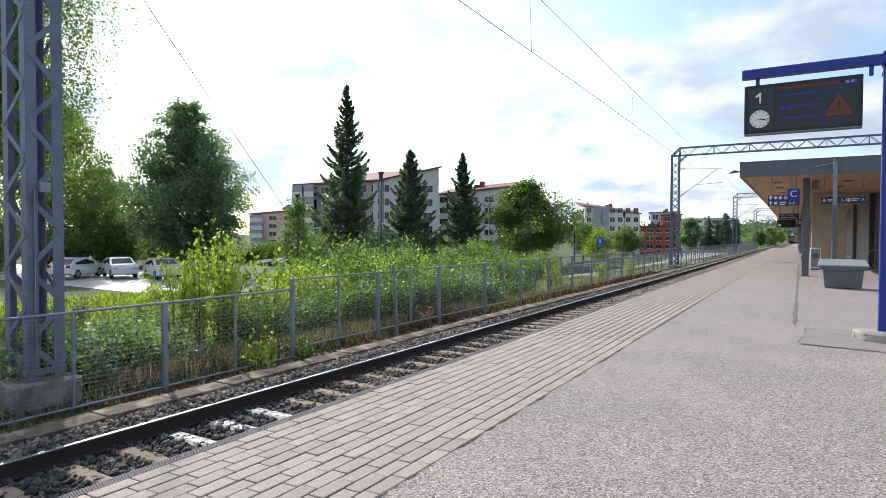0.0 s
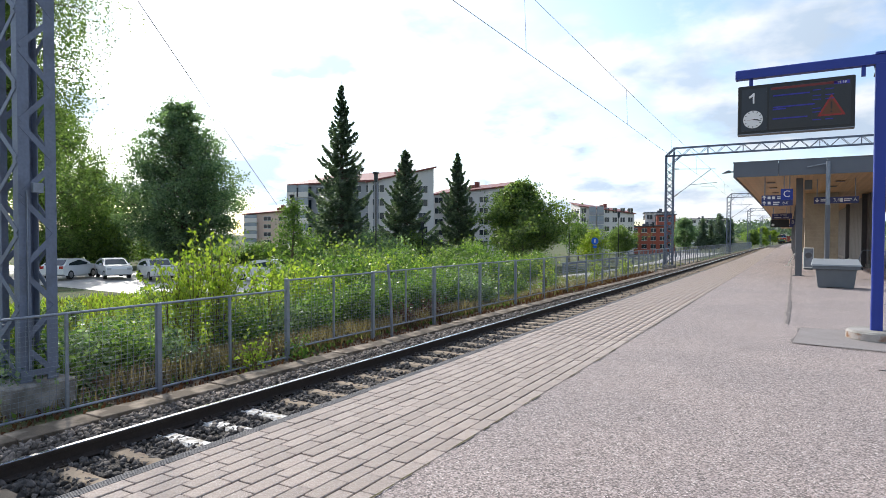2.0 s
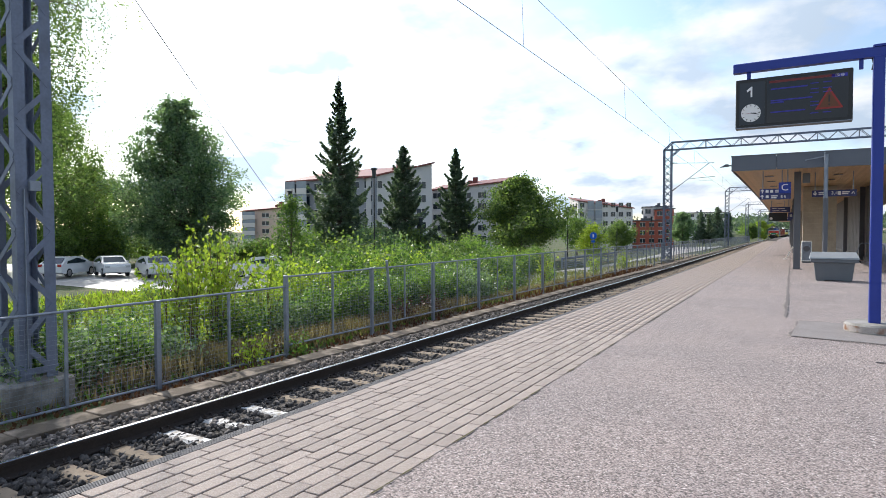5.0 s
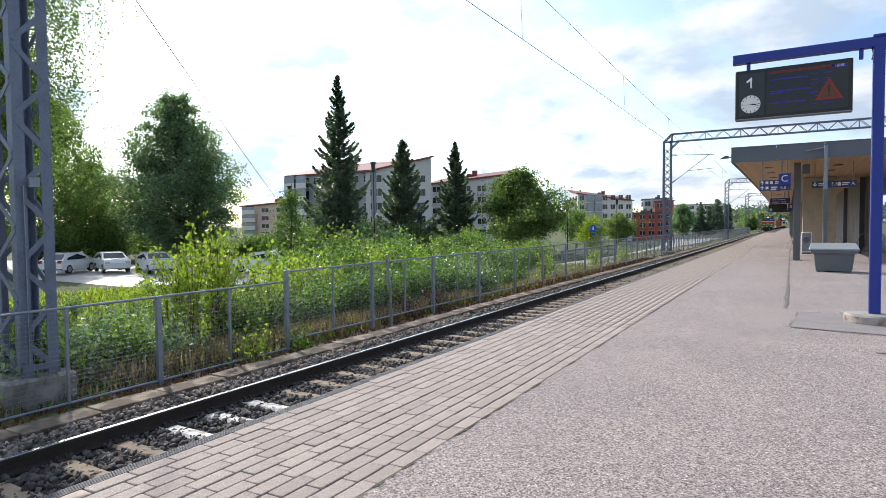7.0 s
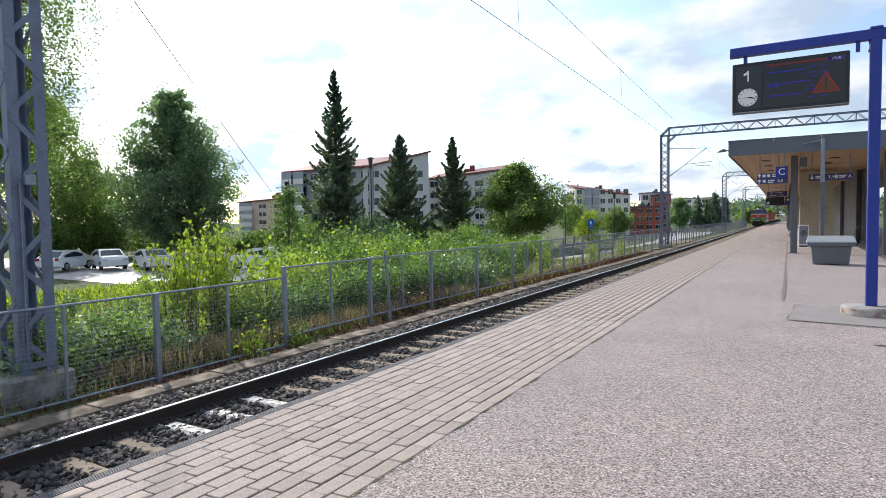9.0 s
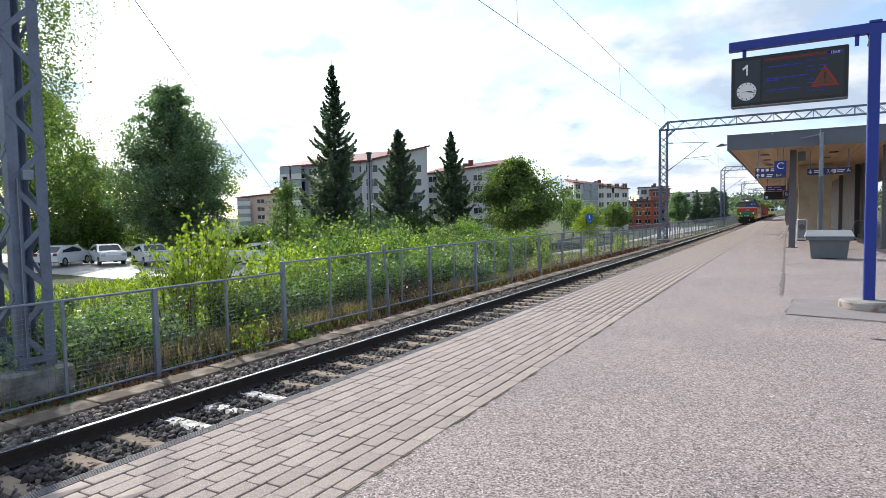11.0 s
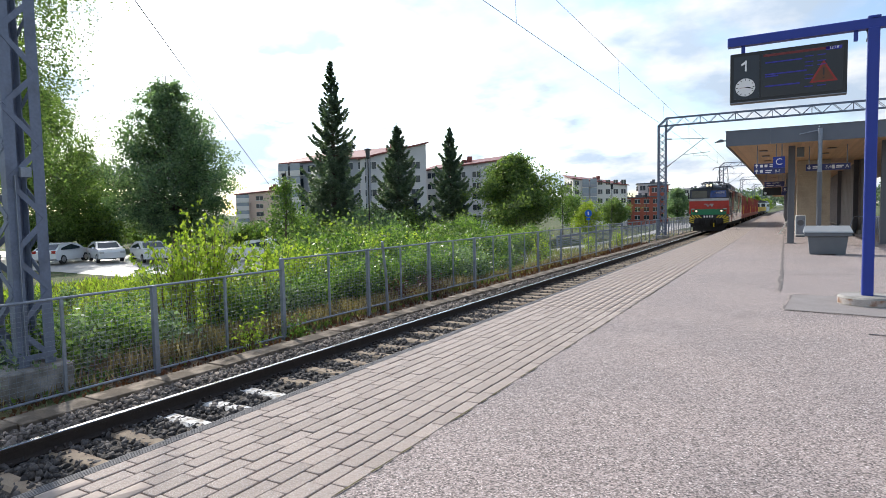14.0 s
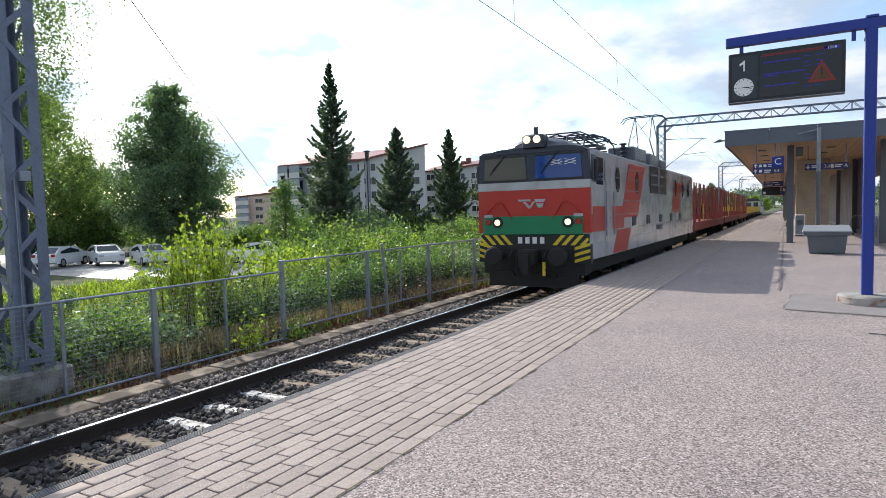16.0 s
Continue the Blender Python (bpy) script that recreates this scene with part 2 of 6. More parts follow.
L_PALE = leaf_mat("dogwood leaves", (0.045, 0.095, 0.035), (0.260, 0.330, 0.210), 0.4)
L_DRY = leaf_mat("dry stalks", (0.100, 0.070, 0.043), (0.29, 0.22, 0.135), 0.35)
FOOTING = mat("stained concrete footing", (0.33, 0.315, 0.295), 0.92, vary=0.25, scale=2.0, fine=40, bump=0.4, second=(0.15, 0.14, 0.125), second_amount=0.8)
L_RUST = leaf_mat("rusty dock stalks", (0.070, 0.024, 0.014), (0.130, 0.060, 0.030), 0.2)
L_GRASS = leaf_mat("grass blades", (0.075, 0.105, 0.025), (0.20, 0.185, 0.07), 0.4)
GLASS = glass_mat("window glass")
GLAZE = mat("balcony glazing", (0.26, 0.30, 0.35), 0.15, vary=0.2, scale=0.8, bump=0)
CAR_WHITE = mat("white car paint", (0.75, 0.75, 0.74), 0.25, vary=0.03, scale=2, bump=0, coat=0.8)
TYRE = mat("black rubber", (0.018, 0.018, 0.018), 0.85, vary=0.15, scale=9, bump=0.1)
RIM = mat("alloy", (0.45, 0.45, 0.46), 0.35, metal=0.9, vary=0.05, bump=0)
LAMP_RED = mat("red lamp lens", (0.35, 0.015, 0.012), 0.25, bump=0)
PLASTER = mat("pale grey render", (0.58, 0.56, 0.56), 0.9, vary=0.06, scale=0.3, fine=6, bump=0.05)
PLASTER_G = mat("mid grey render", (0.30, 0.31, 0.345), 0.9, vary=0.08, scale=0.3, fine=6, bump=0.05)
PLASTER_P = mat("peach render", (0.68, 0.52, 0.43), 0.9, vary=0.07, scale=0.3, fine=6, bump=0.05)
PLASTER_W = mat("white render", (0.68, 0.65, 0.63), 0.9, vary=0.06, scale=0.3, fine=6, bump=0.05)
BRICK_R = mat("red brick facade", (0.36, 0.095, 0.06), 0.9, vary=0.12, scale=0.5, fine=8, bump=0.1)
ROOF_R = mat("red sheet roof", (0.20, 0.055, 0.045), 0.6, vary=0.1, scale=0.4, fine=5, bump=0.05)
TRIM = mat("white trim", (0.68, 0.67, 0.65), 0.6, vary=0.05, bump=0.02)
L_RED = mat("red loco paint", (0.43, 0.022, 0.010), 0.42, vary=0.14, scale=2, bump=0.03, coat=0.1)
L_GREEN = mat("green loco paint", (0.006, 0.19, 0.080), 0.42, vary=0.12, scale=2, bump=0.03, coat=0.1)
L_GREY = mat("pale grey loco paint", (0.42, 0.425, 0.435), 0.24, vary=0.12, scale=1.5, bump=0.03, coat=0.5, second=(0.33, 0.325, 0.315))
L_DARK = mat("dark grey loco paint", (0.034, 0.040, 0.058), 0.5, vary=0.15, scale=2, bump=0.05)
L_YELLOW = mat("yellow warning paint", (0.62, 0.47, 0.02), 0.45, vary=0.12, scale=3, bump=0.02)
L_UNDER = mat("grimy underframe", (0.020, 0.018, 0.017), 0.85, vary=0.3, scale=4, bump=0.3)
INSUL = mat("brown glazed insulator", (0.10, 0.04, 0.025), 0.25, vary=0.1, bump=0)
W_RED = mat("oxide red wagon paint", (0.25, 0.050, 0.038), 0.7, vary=0.25, scale=1.5, fine=15, bump=0.1, per_object=0.12, second=(0.16, 0.05, 0.04))
W_YELLOW = mat("yellow container paint", (0.62, 0.44, 0.03), 0.6, vary=0.12, scale=1.5, bump=0.05)
HEADLAMP = mat("lit headlamp", (1.0, 0.84, 0.58), 0.3, glow=1.0, bump=0)
WIRE = mat("copper wire", (0.10, 0.105, 0.11), 0.6, metal=0.5, bump=0)

# ---- building tools ----
class Shape:
    """Vertices and faces of one mesh."""

    def __init__(self):
        self.v, self.f = [], []

    def put(self, verts, faces):
        k = len(self.v)
        self.v += [tuple(p) for p in verts]
        self.f += [tuple(i + k for i in q) for q in faces]
        return self

    def box(self, x0, x1, y0, y1, z0, z1):
        return self.put([(x0, y0, z0), (x1, y0, z0), (x1, y1, z0), (x0, y1, z0), (x0, y0, z1), (x1, y0, z1), (x1, y1, z1), (x0, y1, z1)],
                        [(0, 3, 2, 1), (4, 5, 6, 7), (0, 1, 5, 4), (1, 2, 6, 5), (2, 3, 7, 6), (3, 0, 4, 7)])

    def soft_box(self, x0, x1, y0, y1, z0, z1, b=0.004):
        """A box whose top and upright edges are chamfered."""
        ring = []
        for d, z in ((0, z0), (0, z1 - b), (b, z1)):
            c = b
            a0, a1, b0, b1 = x0 + d, x1 - d, y0 + d, y1 - d
            ring.append([(a0 + c, b0, z), (a1 - c, b0, z), (a1, b0 + c, z), (a1, b1 - c, z), (a1 - c, b1, z), (a0 + c, b1, z), (a0, b1 - c, z), (a0, b0 + c, z)])
        verts = [p for r in ring for p in r]
        faces = [(8 * i + j, 8 * i + (j + 1) % 8, 8 * i + 8 + (j + 1) % 8, 8 * i + 8 + j) for i in range(2) for j in range(8)]
        faces += [tuple(range(16, 24)), tuple(range(7, -1, -1))]
        return self.put(verts, faces)

    def beam(self, a, b, w, h=None, up=(0, 0, 1)):
        """A square bar from a to b."""
        h = h or w
        a, b = Vector(a), Vector(b)
        d = (b - a).normalized()
        side = d.cross(Vector(up))
        if side.length < 1e-3:
            side = d.cross(Vector((0, 1, 0)))
        side.normalize()
        top = side.cross(d)
        q = [(-w / 2, -h / 2), (w / 2, -h / 2), (w / 2, h / 2), (-w / 2, h / 2)]
        return self.put([p + side * i + top * j for p in (a, b) for i, j in q],
                        [(0, 1, 5, 4), (1, 2, 6, 5), (2, 3, 7, 6), (3, 0, 4, 7), (3, 2, 1, 0), (4, 5, 6, 7)])

    def rod(self, a, b, r, r2=None, n=10):
        r2 = r if r2 is None else r2
        return self.tube([a, b], [r, r2], n)

    def tube(self, path, radii, n=8):
        path = [Vector(p) for p in path]
        if not isinstance(radii, (list, tuple)):
            radii = [radii] * len(path)
        verts, faces = [], []
        for i, p in enumerate(path):
            d = (path[min(i + 1, len(path) - 1)] - path[max(i - 1, 0)]).normalized()
            s = d.cross(Vector((0.13, 0.21, 1)) if abs(d.z) < 0.95 else Vector((0, 1, 0))).normalized()
            u = s.cross(d)
            verts += [p + radii[i] * (math.cos(2 * math.pi * k / n) * s + math.sin(2 * math.pi * k / n) * u) for k in range(n)]
        for i in range(len(path) - 1):
            faces += [(i * n + k, i * n + (k + 1) % n, (i + 1) * n + (k + 1) % n, (i + 1) * n + k) for k in range(n)]
        faces += [tuple(range(n - 1, -1, -1)), tuple(range((len(path) - 1) * n, len(path) * n))]
        return self.put(verts, faces)

    def prism(self, outline, axis, lo, hi):
        """An outline in the plane across an axis, drawn out along it. Outline pairs are (y, z), (x, z) or (x, y)."""
        def at(p, s):
            return {"x": (s, p[0], p[1]), "y": (p[0], s, p[1]), "z": (p[0], p[1], s)}[axis]
        k = len(outline)
        return self.put([at(p, s) for s in (lo, hi) for p in outline],
                        [(i, (i + 1) % k, k + (i + 1) % k, k + i) for i in range(k)] + [tuple(range(k - 1, -1, -1)), tuple(range(k, 2 * k))])

    def disc(self, c, axis, r, depth, n=20):
        d = {"x": Vector((1, 0, 0)), "y": Vector((0, 1, 0)), "z": Vector((0, 0, 1))}[axis] * depth / 2
        return self.rod(Vector(c) - d, Vector(c) + d, r, n=n)

    def moved(self, m):
        self.v = [tuple(m @ Vector(p)) for p in self.v]
        return self

    def mesh(self, name, material):
        me = bpy.data.meshes.new(name)
        me.from_pydata(self.v, [], self.f)
        me.materials.append(material)
        me.validate()
        bm = bmesh.new()
        bm.from_mesh(me)
        bmesh.ops.recalc_face_normals(bm, faces=bm.faces)
        bm.to_mesh(me)
        bm.free()
        me.shade_smooth()
        me.set_sharp_from_angle(angle=radians(34))
        return me


def part(name, shape, material, parent=None, label="", at=None):
    """One mesh object under a thing or a part."""
    me = shape.mesh(name, material) if isinstance(shape, Shape) else shape
    ob = new(name, me)
    if parent is not None:
        ob.parent = parent
    if at is not None:
        ob.matrix_basis = at
    return tagged(ob, label)


def thing(name, label, category, at=None, group="", kind=""):
    """An Empty at a thing's base, that holds its parts."""
    ob = new(name)
    ob.empty_display_size = 0.2
    if at is not None:
        ob.matrix_basis = at
    return tagged(ob, label, category, group, kind)


def lettering(name, words, size, material, parent, at, label=""):
    cu = bpy.data.curves.new(name, "FONT")
    cu.body, cu.size, cu.align_x, cu.align_y, cu.extrude = words, size, "CENTER", "CENTER", 0.002
    tmp = bpy.data.objects.new(name, cu)
    scene.collection.objects.link(tmp)
    me = bpy.data.meshes.new_from_object(tmp.evaluated_get(bpy.context.evaluated_depsgraph_get()))
    bpy.data.objects.remove(tmp)
    me.materials.clear()
    me.materials.append(material)
    return part(name, me, material, parent, label, at)


def raw_mesh(name, verts, faces, material):
    """A mesh from arrays: vertices (n, 3) and faces (m, 3 or 4)."""
    me = bpy.data.meshes.new(name)
    verts, faces = np.asarray(verts, np.float32), np.asarray(faces, np.int32)
    k = faces.shape[1]
    me.vertices.add(len(verts))
    me.vertices.foreach_set("co", verts.ravel())
    me.loops.add(faces.size)
    me.loops.foreach_set("vertex_index", faces.ravel())
    me.polygons.add(len(faces))
    me.polygons.foreach_set("loop_start", np.arange(0, faces.size, k, dtype=np.int32))
    me.update(calc_edges=True)
    me.materials.append(material)
    return me


def leaves_mesh(name, spots, size, material, rng, droop=0.0, slim=0.55, along=None):
    """A small pointed leaf at each spot, turned at random."""
    spots = np.asarray(spots, float)
    n = len(spots)
    d = rng.normal(size=(n, 3))
    if along is not None:
        d = d * 0.45 + np.asarray(along, float)
    d[:, 2] -= droop
    d /= np.linalg.norm(d, axis=1, keepdims=True) + 1e-9
    s = np.cross(d, rng.normal(size=(n, 3)))
    s /= np.linalg.norm(s, axis=1, keepdims=True) + 1e-9
    w = np.cross(d, s)
    z = (size * rng.uniform(0.65, 1.3, n))[:, None]
    v = np.stack([spots - d * z * 0.5, spots + s * z * slim * 0.5 + w * z * 0.1, spots + d * z * 0.5, spots - s * z * slim * 0.5 + w * z * 0.1], 1)
    return raw_mesh(name, v.reshape(-1, 3), np.arange(4 * n).reshape(n, 4), material)

# ---- ground, platform, track ----
RAIL_Z = -0.56          # rail head
EDGE_X, PAVE_X = -4.11, -2.355
TRACK_X = -5.91
NEAR_RAIL, FAR_RAIL = TRACK_X + 0.8, TRACK_X - 0.8
FENCE_X = -8.9


def glide(knots, y):
    """A smooth curve through (y, value) knots."""
    if y <= knots[0][0]:
        return knots[0][1]
    if y >= knots[-1][0]:
        return knots[-1][1] + (y - knots[-1][0]) * (knots[-1][1] - knots[-2][1]) / (knots[-1][0] - knots[-2][0])
    i = max(k for k in range(len(knots) - 1) if knots[k][0] <= y)

    def slope(k):
        a, b = knots[max(k - 1, 0)], knots[min(k + 1, len(knots) - 1)]
        return 0.0 if k == 0 else (b[1] - a[1]) / (b[0] - a[0])
    (y0, v0), (y1, v1) = knots[i], knots[i + 1]
    d = y1 - y0
    f = (y - y0) / d
    return v0 * (1 + 2 * f) * (1 - f) ** 2 + slope(i) * d * f * (1 - f) ** 2 + v1 * f * f * (3 - 2 * f) + slope(i + 1) * d * f * f * (f - 1)


# the line bends gently to the left and back, and falls away from the station
SWAY = ((14, 0.0), (30, -0.05), (46, -0.18), (66, -0.45), (86, -0.77), (107, -1.11), (158, -1.76), (199, -1.95), (260, -1.70), (341, -1.00), (480, 1.2), (900, 12.0))
FALL = ((14, 0.0), (30, -0.05), (46, -0.13), (66, -0.24), (90, -0.38), (107, -0.47), (158, -0.75), (200, -0.98), (341, -1.75), (480, -2.1), (900, -2.4))


def line_offset(y):
    return Vector((glide(SWAY, y), 0.0, glide(FALL, y)))


def lay_on_line(things):
    """Moves and bends what stands along the railway to follow its line."""
    done = set()
    for ob in things:
        if ob.type != "MESH":
            continue
        me, w, up = ob.data, ob.matrix_basis.copy(), ob.parent
        if up is not None and up.type == "MESH" and up.data.users > 1:
            continue
        while up is not None:
            w = up.matrix_basis @ w
            up = up.parent
        co = np.zeros(len(me.vertices) * 3, np.float32)
        me.vertices.foreach_get("co", co)
        ys = co.reshape(-1, 3)[:, 1] + w.translation.y
        if ys.max() < 14:
            continue
        if me.users > 1 and ys.max() - ys.min() < 20:
            ob.location = Vector(ob.location) + line_offset(w.translation.y)
            continue
        if me.name in done:
            continue
        done.add(me.name)
        bm = bmesh.new()
        bm.from_mesh(me)
        if any(abs(e.verts[0].co.y - e.verts[1].co.y) > 18 for e in bm.edges):
            for y in (20, 26, 32, 40, 48, 58, 68, 78, 90, 102, 116, 130, 145, 160, 180, 200, 230, 260, 300, 340, 400, 480, 600, 750):
                if ys.min() < y < ys.max():
                    bmesh.ops.bisect_plane(bm, geom=bm.verts[:] + bm.edges[:] + bm.faces[:], plane_co=(0, y - w.translation.y, 0), plane_no=(0, 1, 0))
        back = w.inverted()
        for v in bm.verts:
            p = w @ v.co
            v.co = back @ (p + line_offset(p.y))
        bm.to_mesh(me)
        bm.free()


def ground_z(x, y):
    """Height of the land: level at the track, falling to the car park beyond the fence."""
    if x > -9.2:
        return -0.86 + glide(FALL, y)
    k = min(1.0, (-9.2 - x) / 6.0)
    near = -0.86 - 0.85 * k * k * (3 - 2 * k)
    if y > 25:
        near += 0.55 * min(1.0, (y - 25) / 25) * k
    if y > 70 and x < -20:
        a, b = min(1.0, (y - 70) / 80), min(1.0, (-20 - x) / 15)
        near -= 2.4 * a * a * (3 - 2 * a) * b
    return near + glide(FALL, y)


def make_ground():
    xs = [-3000, -1200, -500, -250, -150, -100, -70, -50, -40, -32, -26, -22, -19, -17, -15.5, -14.5, -13.5, -12.5, -11.5, -10.5, -9.8, -9.2, -8.6, -3, 30, 100, 400, 3000]
    ys = [-400, -60, -20, -8, -2, 2, 5, 8, 11, 14, 18, 22, 26, 30, 36, 44, 54, 62, 70, 85, 100, 125, 150, 200, 250, 340, 500, 1200, 3200]
    s = Shape()
    verts = [(x, y, ground_z(x, y) + (0.06 * noise.noise((x * 0.7, y * 0.7, 0)) if -26 < x < -9.5 else 0)) for y in ys for x in xs]
    k = len(xs)
    s.put(verts, [(j * k + i, j * k + i + 1, (j + 1) * k + i + 1, (j + 1) * k + i) for j in range(len(ys) - 1) for i in range(k - 1)])
    tagged(part("ground", s, GRASS), "rough grassy verge with dry stalks and bare earth", "ground", kind="structure")
    verge = Shape()
    k = 34
    verge.put([(x + 0.5 * noise.noise((i * 0.6, x, 3)), 18.5 + i * 1.6, ground_z(x, 18.5 + i * 1.6) + 0.045) for i in range(k) for x in (-12.6, -11.2, -10.2, -9.4)], [(4 * i + j, 4 * i + j + 1, 4 * i + j + 5, 4 * i + j + 4) for i in range(k - 1) for j in range(3)])
    tagged(part("gravel_verge", verge, GRAVEL), "dry gravel verge with sparse grass behind the fence", "verge", kind="structure")
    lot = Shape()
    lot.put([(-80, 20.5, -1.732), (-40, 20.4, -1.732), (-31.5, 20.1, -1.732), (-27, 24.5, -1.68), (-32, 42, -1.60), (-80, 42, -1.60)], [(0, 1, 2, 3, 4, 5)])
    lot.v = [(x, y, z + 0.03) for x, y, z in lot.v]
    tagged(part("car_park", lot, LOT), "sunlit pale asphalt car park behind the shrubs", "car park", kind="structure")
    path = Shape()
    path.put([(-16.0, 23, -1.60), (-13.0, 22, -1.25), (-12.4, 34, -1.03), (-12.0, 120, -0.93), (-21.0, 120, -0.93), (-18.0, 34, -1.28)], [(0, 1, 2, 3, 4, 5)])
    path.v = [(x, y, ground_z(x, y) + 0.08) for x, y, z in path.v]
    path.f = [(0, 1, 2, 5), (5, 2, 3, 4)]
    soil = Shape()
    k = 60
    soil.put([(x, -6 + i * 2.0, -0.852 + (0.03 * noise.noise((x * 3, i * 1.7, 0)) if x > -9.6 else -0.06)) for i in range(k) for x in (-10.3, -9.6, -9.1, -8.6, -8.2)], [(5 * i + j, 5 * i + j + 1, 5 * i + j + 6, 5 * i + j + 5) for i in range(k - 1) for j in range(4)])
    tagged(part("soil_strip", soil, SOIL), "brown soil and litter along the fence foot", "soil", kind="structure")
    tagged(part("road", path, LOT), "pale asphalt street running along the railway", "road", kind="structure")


make_ground()


def make_platform():
    s = Shape()
    s.box(EDGE_X + 0.02, 12, -12, 260, -1.0, -0.075)
    body = part("platform_body", s, CONCRETE)
    tagged(body, "concrete platform slab with a vertical face to the track", "platform", kind="structure")
    s = Shape().box(PAVE_X, 12, -12, 260, -0.08, 0.0)
    tagged(part("pavement", s, ASPHALT), "pale worn platform asphalt with fine cracks", "pavement", kind="structure")
    bed = tagged(part("paving_bed", Shape().box(EDGE_X + 0.10, PAVE_X, -12, 260, -0.078, -0.014), JOINT), "strip of concrete pavers along the platform edge", "pavement", kind="structure")
    # ribbed edge strip
    strip = Shape().box(EDGE_X, EDGE_X + 0.10, -12, 260, -0.16, -0.006)
    for i in range(5):
        x = EDGE_X + 0.004 + i * 0.020
        strip.box(x, x + 0.011, -12, 260, -0.007, 0.002)
    tagged(part("edge_strip", strip, GRATE), "ribbed grey edge strip along the platform", "edge strip", kind="structure")
    # moss along the joint between pavers and asphalt
    rng = np.random.default_rng(5)
    m = Shape()
    y = 0.6
    while y < 30:
        d = rng.uniform(0.08, 0.45)
        if rng.random() < 0.75:
            w = rng.uniform(0.005, 0.013)
            m.put([(PAVE_X - w, y, 0.003), (PAVE_X + w * 0.6, y + d * 0.2, 0.004), (PAVE_X + w, y + d * 0.7, 0.004), (PAVE_X - w * 0.5, y + d, 0.003)], [(0, 1, 2, 3)])
        y += d * rng.uniform(0.7, 1.6)
    tagged(part("joint_moss", m, MOSS), "thin moss in the joint beside the pavers", "moss", kind="stuff")
    # cracks and patches
    def crack(pts, w, seed):
        r = np.random.default_rng(seed)
        s = Shape()
        left, right = [], []
        for (x0, y0), (x1, y1) in zip(pts, pts[1:]):
            k = max(2, int(math.hypot(x1 - x0, y1 - y0) / 0.25))
            for i in range(k):
                f = i / k
                jx, jy = r.normal(0, 0.02, 2)
                ww = w * r.uniform(0.3, 1.2)
                nx, ny = -(y1 - y0), (x1 - x0)
                q = math.hypot(nx, ny)
                px, py = x0 + (x1 - x0) * f + jx, y0 + (y1 - y0) * f + jy
                left.append((px + nx / q * ww, py + ny / q * ww, 0.004))
                right.append((px - nx / q * ww, py - ny / q * ww, 0.004))
        n = len(left)
        s.put(left + right, [(i, i + 1, n + i + 1, n + i) for i in range(n - 1)])
        tagged(part("asphalt_crack", s, CRACK), "dark filled crack in the platform asphalt", "crack", "cracks in the asphalt", kind="structure")
    crack([(-0.2, 13.2), (-0.24, 20), (-0.3, 30), (-0.32, 45)], 0.035, 1)
    crack([(-2.3, 14.9), (-1.2, 14.4), (-0.2, 14.3)], 0.016, 2)
    crack([(-0.2, 16.6), (1.0, 16.9), (3.0, 16.9)], 0.016, 3)
    crack([(-0.25, 21.3), (1.2, 21.0), (4.0, 21.3)], 0.02, 4)
    crack([(-2.3, 31.5), (-1.2, 31.0), (-0.2, 31.2)], 0.02, 6)
    crack([(-2.3, 56), (-1.2, 55.5), (-0.2, 55.8)], 0.05, 7)
    patch = Shape()
    patch.put([(0.02, 12.85, 0.005), (-0.10, 11.0, 0.005), (1.55, 10.75, 0.005), (1.7, 12.95, 0.005)], [(0, 1, 2, 3)])
    tagged(part("asphalt_patch", patch, PATCH), "dark square asphalt patch round the sign footing", "patch", kind="structure")
    crack([(0.02, 12.86), (-0.10, 11.0), (0.6, 10.88), (1.55, 10.75), (2.6, 10.5)], 0.028, 8)
    crack([(0.02, 12.86), (0.7, 12.95)], 0.02, 9)
    bar = Shape().box(0.86, 1.45, 9.30, 9.335, 0.002, 0.006)
    bar.box(1.12, 1.18, 9.10, 9.13, 0.002, 0.006)
    tagged(part("drain_slot", bar, BLACK), "narrow dark drain slot in the asphalt", "drain", kind="structure")
    return bed


PAVING = make_platform()


